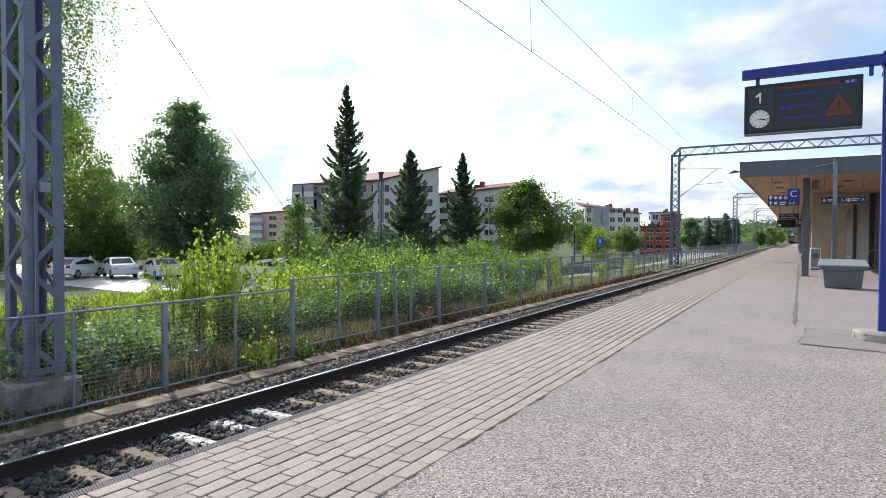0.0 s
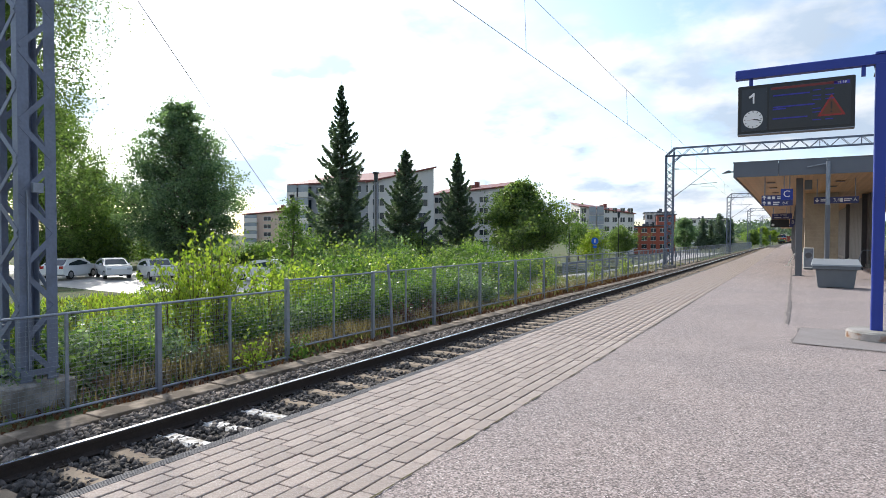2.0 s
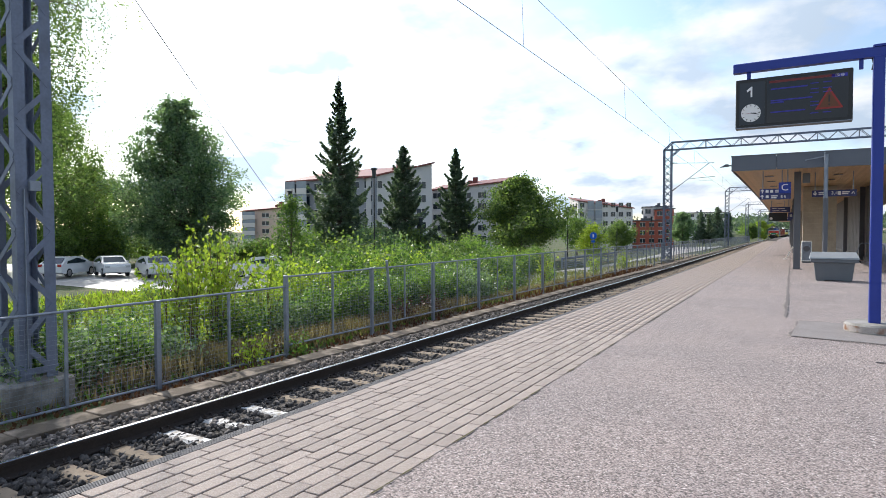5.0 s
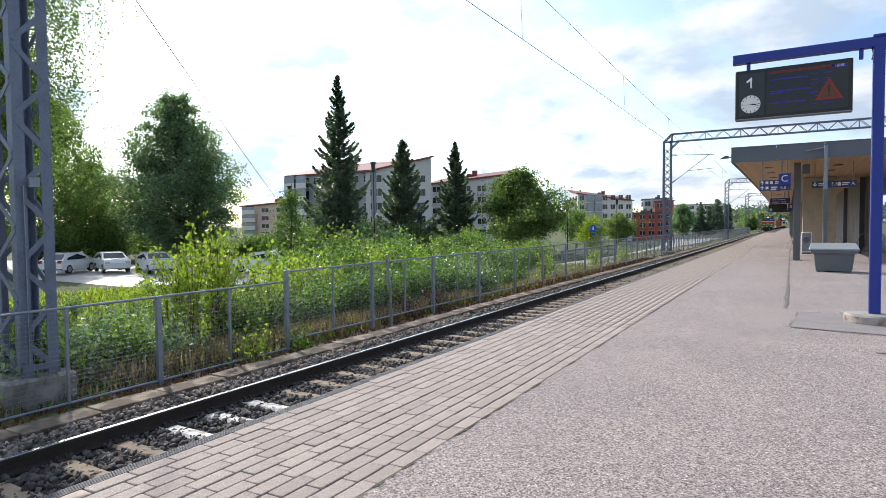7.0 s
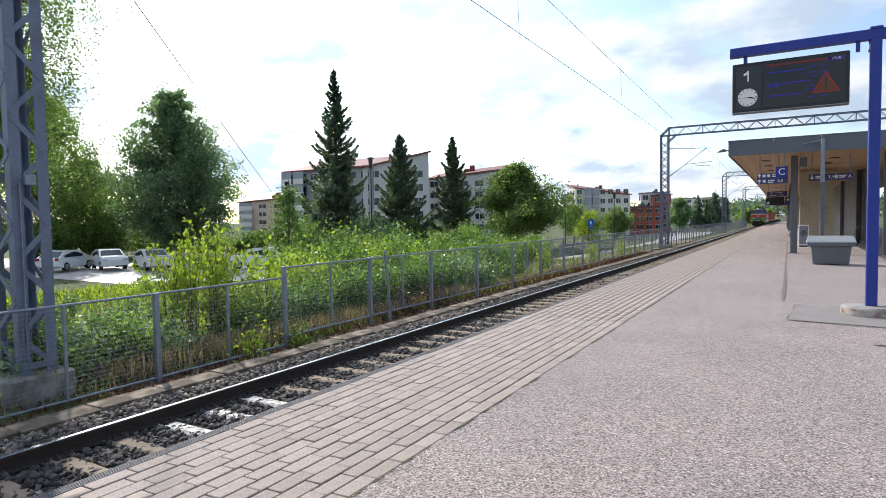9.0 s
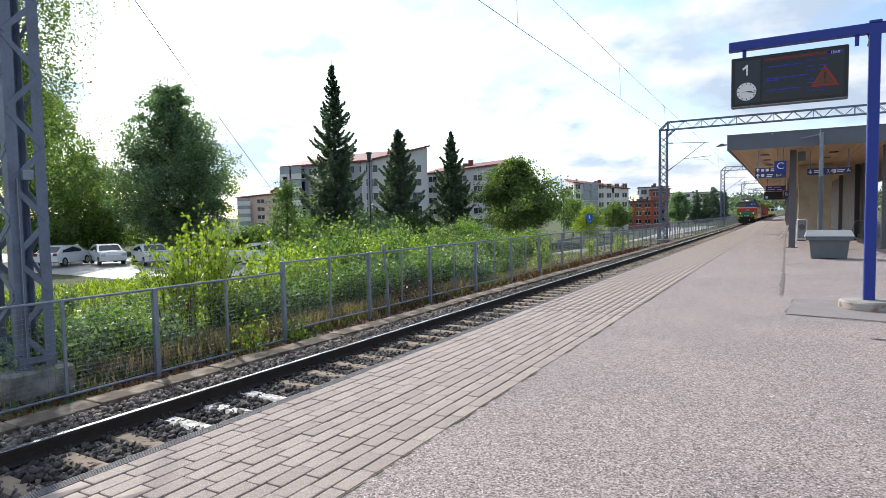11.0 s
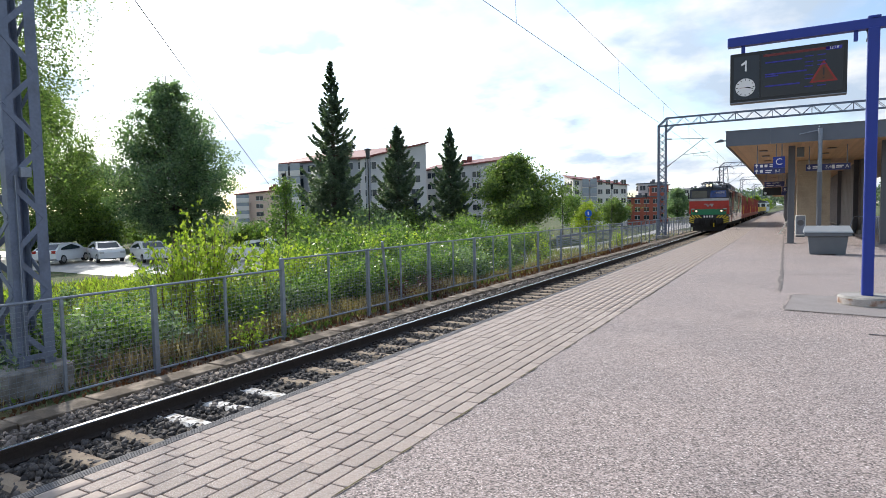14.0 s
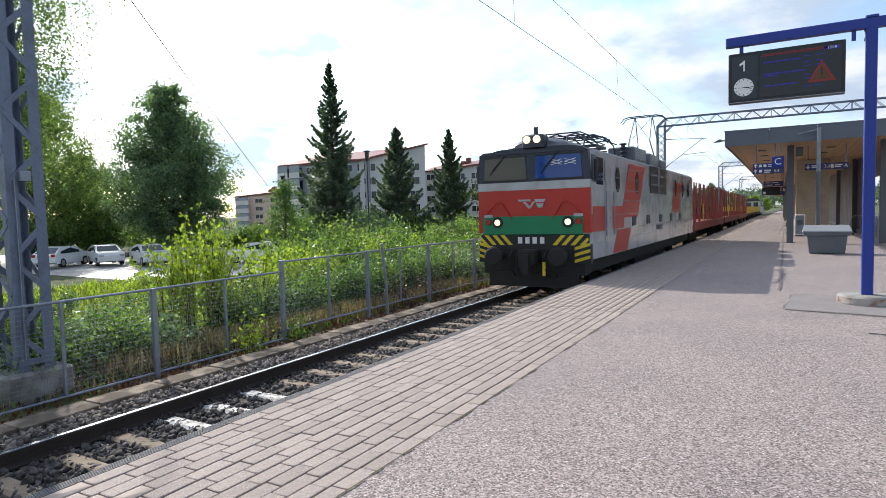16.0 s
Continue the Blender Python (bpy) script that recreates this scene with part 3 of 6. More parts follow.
def make_track():
    bed = Shape()
    bed.put([(-8.0, -12, -0.84), (-7.5, -12, -0.755), (-4.05, -12, -0.755), (-8.0, 900, -0.84), (-7.5, 900, -0.755), (-4.05, 900, -0.755)], [(0, 1, 4, 3), (1, 2, 5, 4)])
    track = tagged(part("track_bed", bed, BED), "dark oily ballast bed of the railway track", "track bed", kind="structure")
    # stones
    rng = np.random.default_rng(11)
    base = []
    for k in range(6):
        v = np.array([(1, 0, 0), (-1, 0, 0), (0, 1, 0), (0, -1, 0), (0, 0, 1), (0, 0, -1), (.6, .6, .5), (-.6, .6, -.4), (.6, -.6, -.5), (-.6, -.6, .5)], float)
        v = v * rng.uniform(0.65, 1.2, (len(v), 1)) * np.array([1.25, 0.9, 0.7])
        bm = bmesh.new()
        for p in v:
            bm.verts.new(p)
        bmesh.ops.convex_hull(bm, input=bm.verts)
        bmesh.ops.triangulate(bm, faces=bm.faces)
        bm.verts.ensure_lookup_table()
        used = [q for q in bm.verts if q.link_faces]
        idx = {q: i for i, q in enumerate(used)}
        base.append((np.array([q.co[:] for q in used]), np.array([[idx[q] for q in f.verts] for f in bm.faces])))
        bm.free()

    def scatter(count, x0, x1, y0, y1, lo, hi, bias=1.0, z=-0.775, rise=0.03):
        vs, fs, k = [], [], 0
        xs = rng.uniform(x0, x1, count)
        ys = y0 + (y1 - y0) * rng.random(count) ** bias
        for x, y in zip(xs, ys):
            v, f = base[rng.integers(6)]
            q = rng.normal(size=(3, 3))
            q, _ = np.linalg.qr(q)
            zz = z if x > -7.5 else z - 0.08 * (-7.5 - x) / 0.5
            vs.append((v @ q) * rng.uniform(lo, hi) + (x, y, zz + rng.uniform(0, rise)))
            fs.append(f + k)
            k += len(v)
        return np.concatenate(vs), np.concatenate(fs)
    for x0, x1, near, far, z, m, words in ((-8.0, -6.72, 8000, 3200, -0.765, STONE_PALE, "dusty brown-grey granite ballast outside the rail"), (-6.72, -4.15, 13500, 4500, -0.772, STONE_DARK, "dark oily granite ballast between the rails")):
        v1, f1 = scatter(near, x0, x1, -3.0, 14, 0.024, 0.058, 1.25, z, 0.035)
        v2, f2 = scatter(far, x0, x1, 12, 50, 0.03, 0.06, 1.3, z)
        me = raw_mesh("ballast", np.concatenate([v1, v2]), np.concatenate([f1, f2 + len(v1)]), m)
        tagged(new("ballast", me), words, "ballast", kind="stuff")
    # rails
    w = 0.037
    side = [(-0.075, -0.172), (0.075, -0.172), (0.075, -0.160), (0.012, -0.135), (0.010, -0.05), (w, -0.040), (w, -0.008), (w - 0.009, -0.001),
            (-w + 0.009, -0.001), (-w, -0.008), (-w, -0.040), (-0.010, -0.05), (-0.012, -0.135), (-0.075, -0.160)]
    for x in (FAR_RAIL, NEAR_RAIL):
        r = thing("rail", "rust-dark steel rail with a polished bright head", "rail", pose(x, 0, RAIL_Z), "rails of the track")
        part("rail_web", Shape().prism(side, "y", -12, 900), RAIL, r)
        part("rail_head", Shape().prism([(-w + 0.004, -0.0015), (w - 0.010, -0.0015), (w - 0.014, 0.002), (-w + 0.008, 0.002)], "y", -12, 900), RAIL_TOP, r, "polished running surface")
    # sleepers
    sl = Shape().soft_box(-1.3, 1.3, -0.105, 0.105, -0.24, 0.0, 0.03)
    me, me_w = sl.mesh("sleeper", SLEEPER), sl.mesh("sleeper", WHITED)
    clip = Shape()
    for s in (-1, 1):
        for o in (-0.06, 0.03):
            clip.tube([(s * 0.16, o, 0.0), (s * 0.15, o, 0.045), (s * 0.115, o + 0.015, 0.05), (s * 0.085, o + 0.03, 0.035), (s * 0.07, o + 0.03, 0.02)], 0.010, 5)
        clip.box(s * 0.125 - 0.05, s * 0.125 + 0.05, -0.07, 0.07, 0.0, 0.018)
    clip_me = clip.mesh("rail_clip", RAIL)
    n = 0
    y = 3.28 - 0.612 * 24
    far = Shape()
    while y < 260:
        if n < 150:
            white = n in (26, 27, 28)
            ob = part("sleeper", me_w if white else me, None, track, "white painted sleeper" if white else "", pose(TRACK_X, y, -0.725 + 0.004 * math.sin(n * 5.1)))
            if 15 < n < 76:
                for x in (-0.8, 0.8):
                    part("rail_clip", clip_me, None, ob, "", pose(x, 0, 0))
        else:
            far.box(TRACK_X - 1.3, TRACK_X + 1.3, y - 0.13, y + 0.13, -0.95, -0.725)
        n += 1
        y += 0.612
    tagged(part("distant_sleepers", far, SLEEPER), "row of concrete sleepers far along the track", "sleepers", kind="stuff")
    # cable trough
    tr = tagged(part("cable_trough", Shape().box(-8.36, -7.93, -12, 200, -1.0, -0.80), TROUGH), "weathered concrete cable trough beside the ballast", "cable trough", kind="structure")
    lid = Shape().soft_box(-0.21, 0.21, -0.49, 0.49, -0.06, 0.0, 0.008).mesh("trough_lid", TROUGH)
    rest = Shape()
    for i in range(160):
        y = -1 + i * 1.0
        if i < 45:
            part("trough_lid", lid, None, tr, "", pose(-8.145 + rng.normal(0, 0.01), y, -0.742 + rng.normal(0, 0.006), rng.normal(0, 0.5), rng.normal(0, 0.7), rng.normal(0, 0.4)))
        else:
            rest.box(-8.355, -7.935, y - 0.49, y + 0.49, -0.8, -0.742)
    tagged(part("trough_lids", rest, TROUGH, tr), kind="stuff")


make_track()


def make_rail_side():
    """Fence between railway and street, lattice masts, portals and wires."""
    # fence
    f = thing("fence", "galvanised steel mesh fence along the railway", "fence")
    posts_y = [5.97 + 2.83 * (i - 3) for i in range(62)]

    def panel(length, h):
        s = Shape()
        k = int(h / 0.064)
        for i in range(k):
            z = (i + 0.5) * h / k
            s.beam((0, 0.03, z), (0, length - 0.03, z), 0.0036)
        for i in range(15):
            y = 0.03 + i * (length - 0.06) / 14
            s.beam((0.004, y, 0), (0.004, y, h), 0.0026)
        return s.mesh("mesh_panel", GALV)
    mesh_a, mesh_b = panel(1.40, 1.33), panel(1.40, 1.36)
    thin_a = Shape().box(-0.018, 0.018, -0.018, 0.018, 0, 1.36).mesh("stay", GALV)
    for i, y in enumerate(posts_y):
        low = y < 8.5
        top, bot = (0.57, -0.79) if low else (0.77, -0.62)
        g = Shape().soft_box(-0.04, 0.04, -0.04, 0.04, -0.95, (0.80 if y > 8.5 else 0.585), 0.006)
        part("post", g, GALV, f, "", pose(FENCE_X, y, 0))
        if i + 1 == len(posts_y):
            break
        y2 = posts_y[i + 1]
        part("top_rail", Shape().rod((FENCE_X, y, top), (FENCE_X, y2, top), 0.021, n=8), GALV, f)
        part("bottom_rail", Shape().rod((FENCE_X, y, bot), (FENCE_X, y2, bot), 0.021, n=8), GALV, f)
        part("stay", thin_a, None, f, "", pose(FENCE_X, (y + y2) / 2, bot))
        for o in (0.0, 1.415):
            part("mesh_panel", mesh_a if low else mesh_b, None, f, "", pose(FENCE_X + 0.0, y + o, bot + 0.01))
    g = Shape().tube([(-8.62, 12.05, -0.98), (-8.60, 11.95, 0.2), (-8.60, 11.83, 0.97)], [0.035, 0.034, 0.032], 8)
    tagged(part("leaning_post", g, GALV), "old grey steel post leaning by the fence", "post")

    # lattice mast of angle iron
    def mast(name, x, y, top, at_z=-0.15):
        m = thing(name, "blue-grey lattice steel catenary mast on a concrete footing", "catenary mast", pose(x, y, 0), "catenary masts")
        hx, hy = 0.33, 0.25
        part("footing", Shape().soft_box(-0.55, 0.50, -0.50, 0.42, -1.3, at_z, 0.04), FOOTING, m, "stained concrete footing block")
        for sx in (-1, 1):
            for sy in (-1, 1):
                leg = Shape()
                leg.box(*sorted((sx * hx, sx * (hx - 0.15))), *sorted((sy * hy, sy * (hy - 0.014))), at_z - 0.1, top)
                leg.box(*sorted((sx * hx, sx * (hx - 0.014))), *sorted((sy * (hy - 0.0145), sy * (hy - 0.15))), at_z - 0.1, top)
                part("leg", leg, MAST, m)
        step, z, k = 0.52, at_z + 0.06, 0
        while z + step < top:
            a, b = (-1, 1) if k % 2 else (1, -1)
            for s in (-1, 1):
                o = 0.004
                part("brace", Shape().beam((s * (hx + o), a * (hy - 0.03), z), (s * (hx + o), b * (hy - 0.03), z + step * 0.92), 0.075, 0.010, up=(1, 0, 0)), MAST, m)
                part("brace", Shape().beam((a * (hx - 0.03), s * (hy + o), z), (b * (hx - 0.03), s * (hy + o), z + step * 0.92), 0.075, 0.010, up=(0, 1, 0)), MAST, m)
            z += step
            k += 1
        for zz in (at_z + 0.12, top - 0.05):
            for s in (-1, 1):
                part("tie_plate", Shape().beam((s * (hx + 0.012), -hy, zz), (s * (hx + 0.012), hy, zz), 0.008, 0.09), MAST, m)
                part("tie_plate", Shape().beam((-hx, s * (hy + 0.012), zz), (hx, s * (hy + 0.012), zz), 0.008, 0.09), MAST, m)
        return m
    near = mast("catenary_mast", -9.74, 4.45, 8.4, -0.42)
    near["label"] = "tall blue-grey lattice steel mast on a concrete footing behind the fence"
    box = Shape().soft_box(0.34, 0.42, -0.10, 0.04, 2.28, 2.42, 0.01)
    part("junction_box", box, GALV, near)
    part("earth_strap", Shape().beam((0.36, -0.16, -0.25), (0.36, -0.16, 2.3), 0.03, 0.01), GALV, near)

    def portal(y, top=8.84, x0=-8.98, x1=16.0):
        p = thing("catenary_portal", "lattice steel portal spanning the tracks with a truss beam", "catenary portal", pose(0, y, 0), "catenary portals")
        h = 0.28
        for x in (x0, x1):
            part("footing", Shape().soft_box(x - 0.5, x + 0.5, -0.45, 0.45, -1.3, -0.55, 0.04), CONCRETE, p)
            leg = Shape()
            for sx in (-1, 1):
                for sy in (-1, 1):
                    leg.box(x + sx * h - 0.05, x + sx * h + 0.05, sy * 0.24 - 0.04, sy * 0.24 + 0.04, -0.6, top - 0.55)
            part("mast_leg", leg, MAST, p)
            br = Shape()
            z, k = -0.5, 0
            while z + 0.55 < top - 0.55:
                for s in (-1, 1):
                    for q in ((-1, 1), (1, -1)):
                        br.beam((x + q[0] * h, s * 0.25, z), (x + q[1] * h, s * 0.25, z + 0.55), 0.045, 0.012, up=(0, 1, 0))
                    br.beam((x + s * (h + 0.03), (-1) ** k * 0.24, z), (x + s * (h + 0.03), -(-1) ** k * 0.24, z + 0.55), 0.045, 0.012, up=(1, 0, 0))
                z += 0.55
                k += 1
            part("mast_bracing", br, MAST, p)
            s = 1 if x < 0 else -1
            for yy in (-0.24, 0.24):
                for xa, za, xb, zb, wide in ((-h, -0.6, 0.35, 0, 0.08), (-h, -0.6, 0.8, -0.6, 0.08), (0.30, -1.1, 0.85, -0.62, 0.07), (0.3, -0.6, 0.35, 0, 0.05)):
                    part("knee_bracket", Shape().beam((x + s * xa, yy, top + za), (x + s * xb, yy, top + zb), wide), MAST, p)
        chords = Shape()
        for yy in (-0.24, 0.24):
            for z in (top, top - 0.6):
                chords.beam((x0 + 0.3, yy, z), (x1 - 0.3, yy, z), 0.075)
        part("chord", chords, MAST, p)
        web = Shape()
        x, k = x0 + 0.35, 0
        while x < x1 - 0.6:
            for yy in (-0.24, 0.24):
                a, b = (top, top - 0.6) if k % 2 == 0 else (top - 0.6, top)
                web.beam((x, yy, a), (x + 0.62, yy, b), 0.035)
                if k % 4 == 0:
                    web.beam((x, yy, top), (x, yy, top - 0.6), 0.035)
            web.beam((x, -0.24, top), (x + 0.62, 0.24, top), 0.03)
            x += 0.62
            k += 1
        part("web", web, MAST, p)
        arm = Shape()
        arm.rod((x0 + h, 0, 7.18), (TRACK_X + 0.35, 0, 7.03), 0.022, n=6)
        arm.rod((x0 + h, 0, 4.9), (TRACK_X + 0.0, 0, 7.03), 0.030, n=6)
        arm.rod((TRACK_X - 1.5, 0, 5.86), (TRACK_X + 0.45, 0, 5.98), 0.020, n=6)
        arm.tube([(TRACK_X - 0.75, 0, 5.9), (TRACK_X - 0.7, 0, 5.72), (TRACK_X + 0.3, 0, 5.68)], 0.014, 6)
        part("cantilever", arm, GALV, p)
        ins = Shape()
        for a, b in (((x0 + h, 0, 7.18), (TRACK_X + 0.35, 0, 7.03)), ((x0 + h, 0, 4.9), (TRACK_X + 0.0, 0, 7.03))):
            a, b = Vector(a), Vector(b)
            for i in range(5):
                c = a + (b - a).normalized() * (0.12 + i * 0.07)
                ins.rod(c, c + (b - a).normalized() * 0.03, 0.065, n=8)
        part("insulator", ins, INSUL, p)
    for y in (51.3, 107.0, 160.0, 214.0, 268.0):
        portal(y)
    # wires
    stops = [4.4, 51.3, 107, 160, 214, 268, 400]
    wire = Shape()
    low = {-46: 6.3, 4.4: 6.32, 28.5: 5.95, 51.3: 5.82}
    pts = [(TRACK_X + 0.06, y, low.get(y, 5.82)) for y in [-46, 4.4, 28.5] + stops[1:]]
    wire.tube(pts, 0.0075, 5)
    tagged(part("contact_wire", wire, WIRE), "thin contact wire hung above the track", "wire")
    def carrier(a, b, f):
        za, zb = (8.1 if a < 5 else 7.05), (8.1 if b < 5 else 7.05)
        return za + (zb - za) * f - 1.2 * f * (1 - f)
    mess = Shape()
    path = []
    for a, b in zip([-42] + stops, stops):
        for i in range(10):
            f = i / 10
            path.append((TRACK_X, a + (b - a) * f, carrier(a, b, f)))
    mess.tube(path, 0.007, 5)
    tagged(part("messenger_wire", mess, WIRE), "sagging carrier wire above the contact wire", "wire")
    drop = Shape()
    for a, b in zip([-42] + stops, stops):
        for f in (0.2, 0.415, 0.62, 0.82):
            y = a + (b - a) * f
            drop.rod((TRACK_X + 0.06, y, 6.36 - 0.0138 * y if 0 < y < 30 else 5.83), (TRACK_X, y, carrier(a, b, f)), 0.005, n=4)
    tagged(part("wire_droppers", drop, WIRE), "thin droppers between the two wires", "droppers")
    line = Shape().tube([(-4.6, -3.5, 10.6), (-22.0, 14.6, 10.0), (-54.8, 48.1, 9.9), (-154, 149, 10.4)], [0.012, 0.02, 0.035, 0.06], 6)
    tagged(part("overhead_cable", line, WIRE), "dark overhead cable running across to the town", "cable")


make_rail_side()

# ---- station ----
def make_board():
    b = thing("departure_board", "blue steel gantry with a hanging black platform display", "departure board", pose(1.08, 12.1, 0))
    part("footing", Shape().tube([(0, 0, 0), (0, 0, 0.12), (0, 0, 0.15)], [0.42, 0.42, 0.39], 32), CONCRETE, b, "chipped round concrete footing")
    part("rust_stain", Shape().tube([(0.0, 0, 0.02), (0.0, 0, 0.115)], [0.4215, 0.4215], 32), mat("stained cement", (0.40, 0.36, 0.33), 0.9, vary=0.2, scale=5, bump=0.3, second=(0.20, 0.09, 0.04), second_amount=0.45), b)
    part("post", Shape().soft_box(-0.08, 0.08, -0.08, 0.08, 0.14, 4.50, 0.012), BLUE, b)
    part("cap", Shape().soft_box(-0.09, 0.09, -0.09, 0.09, 4.64, 4.68, 0.01), BLUE, b)
    part("beam", Shape().soft_box(-2.14, 2.6, -0.075, 0.075, 4.485, 4.645, 0.012), BLUE, b)
    for x in (-1.89, -0.24):
        part("hanger", Shape().box(x - 0.03, x + 0.03, -0.03, 0.03, 4.32, 4.49), BLUE, b)
    part("cable", Shape().tube([(0.05 - 0.14, 0.05, 4.5), (-0.07, 0.05, 4.4), (-0.09, 0.05, 4.3)], 0.012, 6), BLACK, b)
    x0, x1, z0, z1 = -2.09, -0.35, 3.485, 4.345
    case = part("display_case", Shape().soft_box(x0, x1, -0.11, 0.11, z0, z1, 0.012), BLACK, b)
    part("bezel_strip", Shape().box(x0, x1, -0.116, -0.111, z0 + 0.0, z0 + 0.012), GALV, case)
    part("side_panel", Shape().box(x0 + 0.06, x0 + 0.46, -0.115, -0.1105, z0 + 0.06, z1 - 0.06), mat("grey display panel", (0.020, 0.027, 0.038), 0.35, bump=0), case)
    scr = part("screen", Shape().box(x0 + 0.49, x1 - 0.06, -0.115, -0.1105, z0 + 0.06, z1 - 0.06), SCREEN, case)
    lettering("platform_number", "1", 0.27, WHITE, case, pose(x0 + 0.25, -0.118, z1 - 0.24, 90))
    nx, nz = x0 + 0.25, z1 - 0.24
    part("numeral_flag", Shape().prism([(nx - 0.075, nz + 0.045), (nx - 0.01, nz + 0.095), (nx + 0.015, nz + 0.095), (nx + 0.015, nz + 0.06), (nx - 0.065, nz + 0.012)], "y", -0.1195, -0.1165), WHITE, case)
    cx, cz = x0 + 0.245, z0 + 0.26
    clock = part("clock_face", Shape().disc((cx, -0.119, cz), "y", 0.155, 0.008, 32), WHITE, case, "white clock face")
    tick = Shape()
    for i in range(12):
        a = i * math.pi / 6
        tick.beam((cx + 0.118 * math.sin(a), -0.1245, cz + 0.118 * math.cos(a)), (cx + 0.145 * math.sin(a), -0.1245, cz + 0.145 * math.cos(a)), 0.002, 0.012, up=(math.cos(a), 0, -math.sin(a)))
    part("clock_ticks", tick, BLACK, clock)
    for nm, a, r, w, m in (("hour_pointer", 97, 0.085, 0.016, BLACK), ("minute_pointer", 104, 0.13, 0.011, BLACK), ("second_pointer", 262, 0.09, 0.004, LAMP_RED)):
        a = radians(a)
        part(nm, Shape().beam((cx, -0.126, cz), (cx + r * math.sin(a), -0.126, cz + r * math.cos(a)), 0.002, w, up=(math.cos(a), 0, -math.sin(a))), m, clock)
    sx0 = x0 + 0.52
    for z, w in ((z1 - 0.22, 0.55), (z1 - 0.42, 0.62), (z1 - 0.455, 0.2), (z1 - 0.62, 0.52)):
        part("text_line", Shape().box(sx0 + 0.03, sx0 + 0.03 + w, -0.1175, -0.1155, z - 0.011, z + 0.011), BLUE_GLOW, scr, "dim blue line of lit text")
    for z in (z1 - 0.19, z1 - 0.285, z1 - 0.35, z1 - 0.50, z1 - 0.56, z1 - 0.69):
        for xa, xb in ((0.62, 0.74), (0.80, 0.92)):
            part("text_line", Shape().box(sx0 + xa, sx0 + xb, -0.1172, -0.1156, z - 0.007, z + 0.007), BLUE_GLOW, scr, "dim blue line of lit text")
    part("header_bar", Shape().box(sx0, x1 - 0.2, -0.1175, -0.1155, z1 - 0.115, z1 - 0.075), mat("dim red display dots", (0.12, 0.012, 0.012), 0.5, glow=0.1, bump=0), scr)
    part("time_field", Shape().box(x1 - 0.30, x1 - 0.08, -0.1175, -0.1155, z1 - 0.13, z1 - 0.075), BLUE_GLOW, scr)
    lettering("screen_time", "15:18", 0.06, WHITE, scr, pose(x1 - 0.19, -0.119, z1 - 0.103, 90))
    tx, tz = x1 - 0.33, z0 + 0.36
    tri = Shape().prism([(tx - 0.20, tz - 0.14), (tx + 0.20, tz - 0.14), (tx, tz + 0.22)], "y", -0.1170, -0.1155)
    part("warning_triangle", tri, RED_GLOW, scr, "red warning triangle")
    part("triangle_field", Shape().prism([(tx - 0.15, tz - 0.112), (tx + 0.15, tz - 0.112), (tx, tz + 0.16)], "y", -0.1182, -0.1172), AMBER_GLOW, scr)
    part("triangle_mark", Shape().box(tx - 0.012, tx + 0.012, -0.1190, -0.1184, tz - 0.03, tz + 0.09).box(tx - 0.013, tx + 0.013, -0.1190, -0.1184, tz - 0.085, tz - 0.06), BLACK, scr)


make_board()


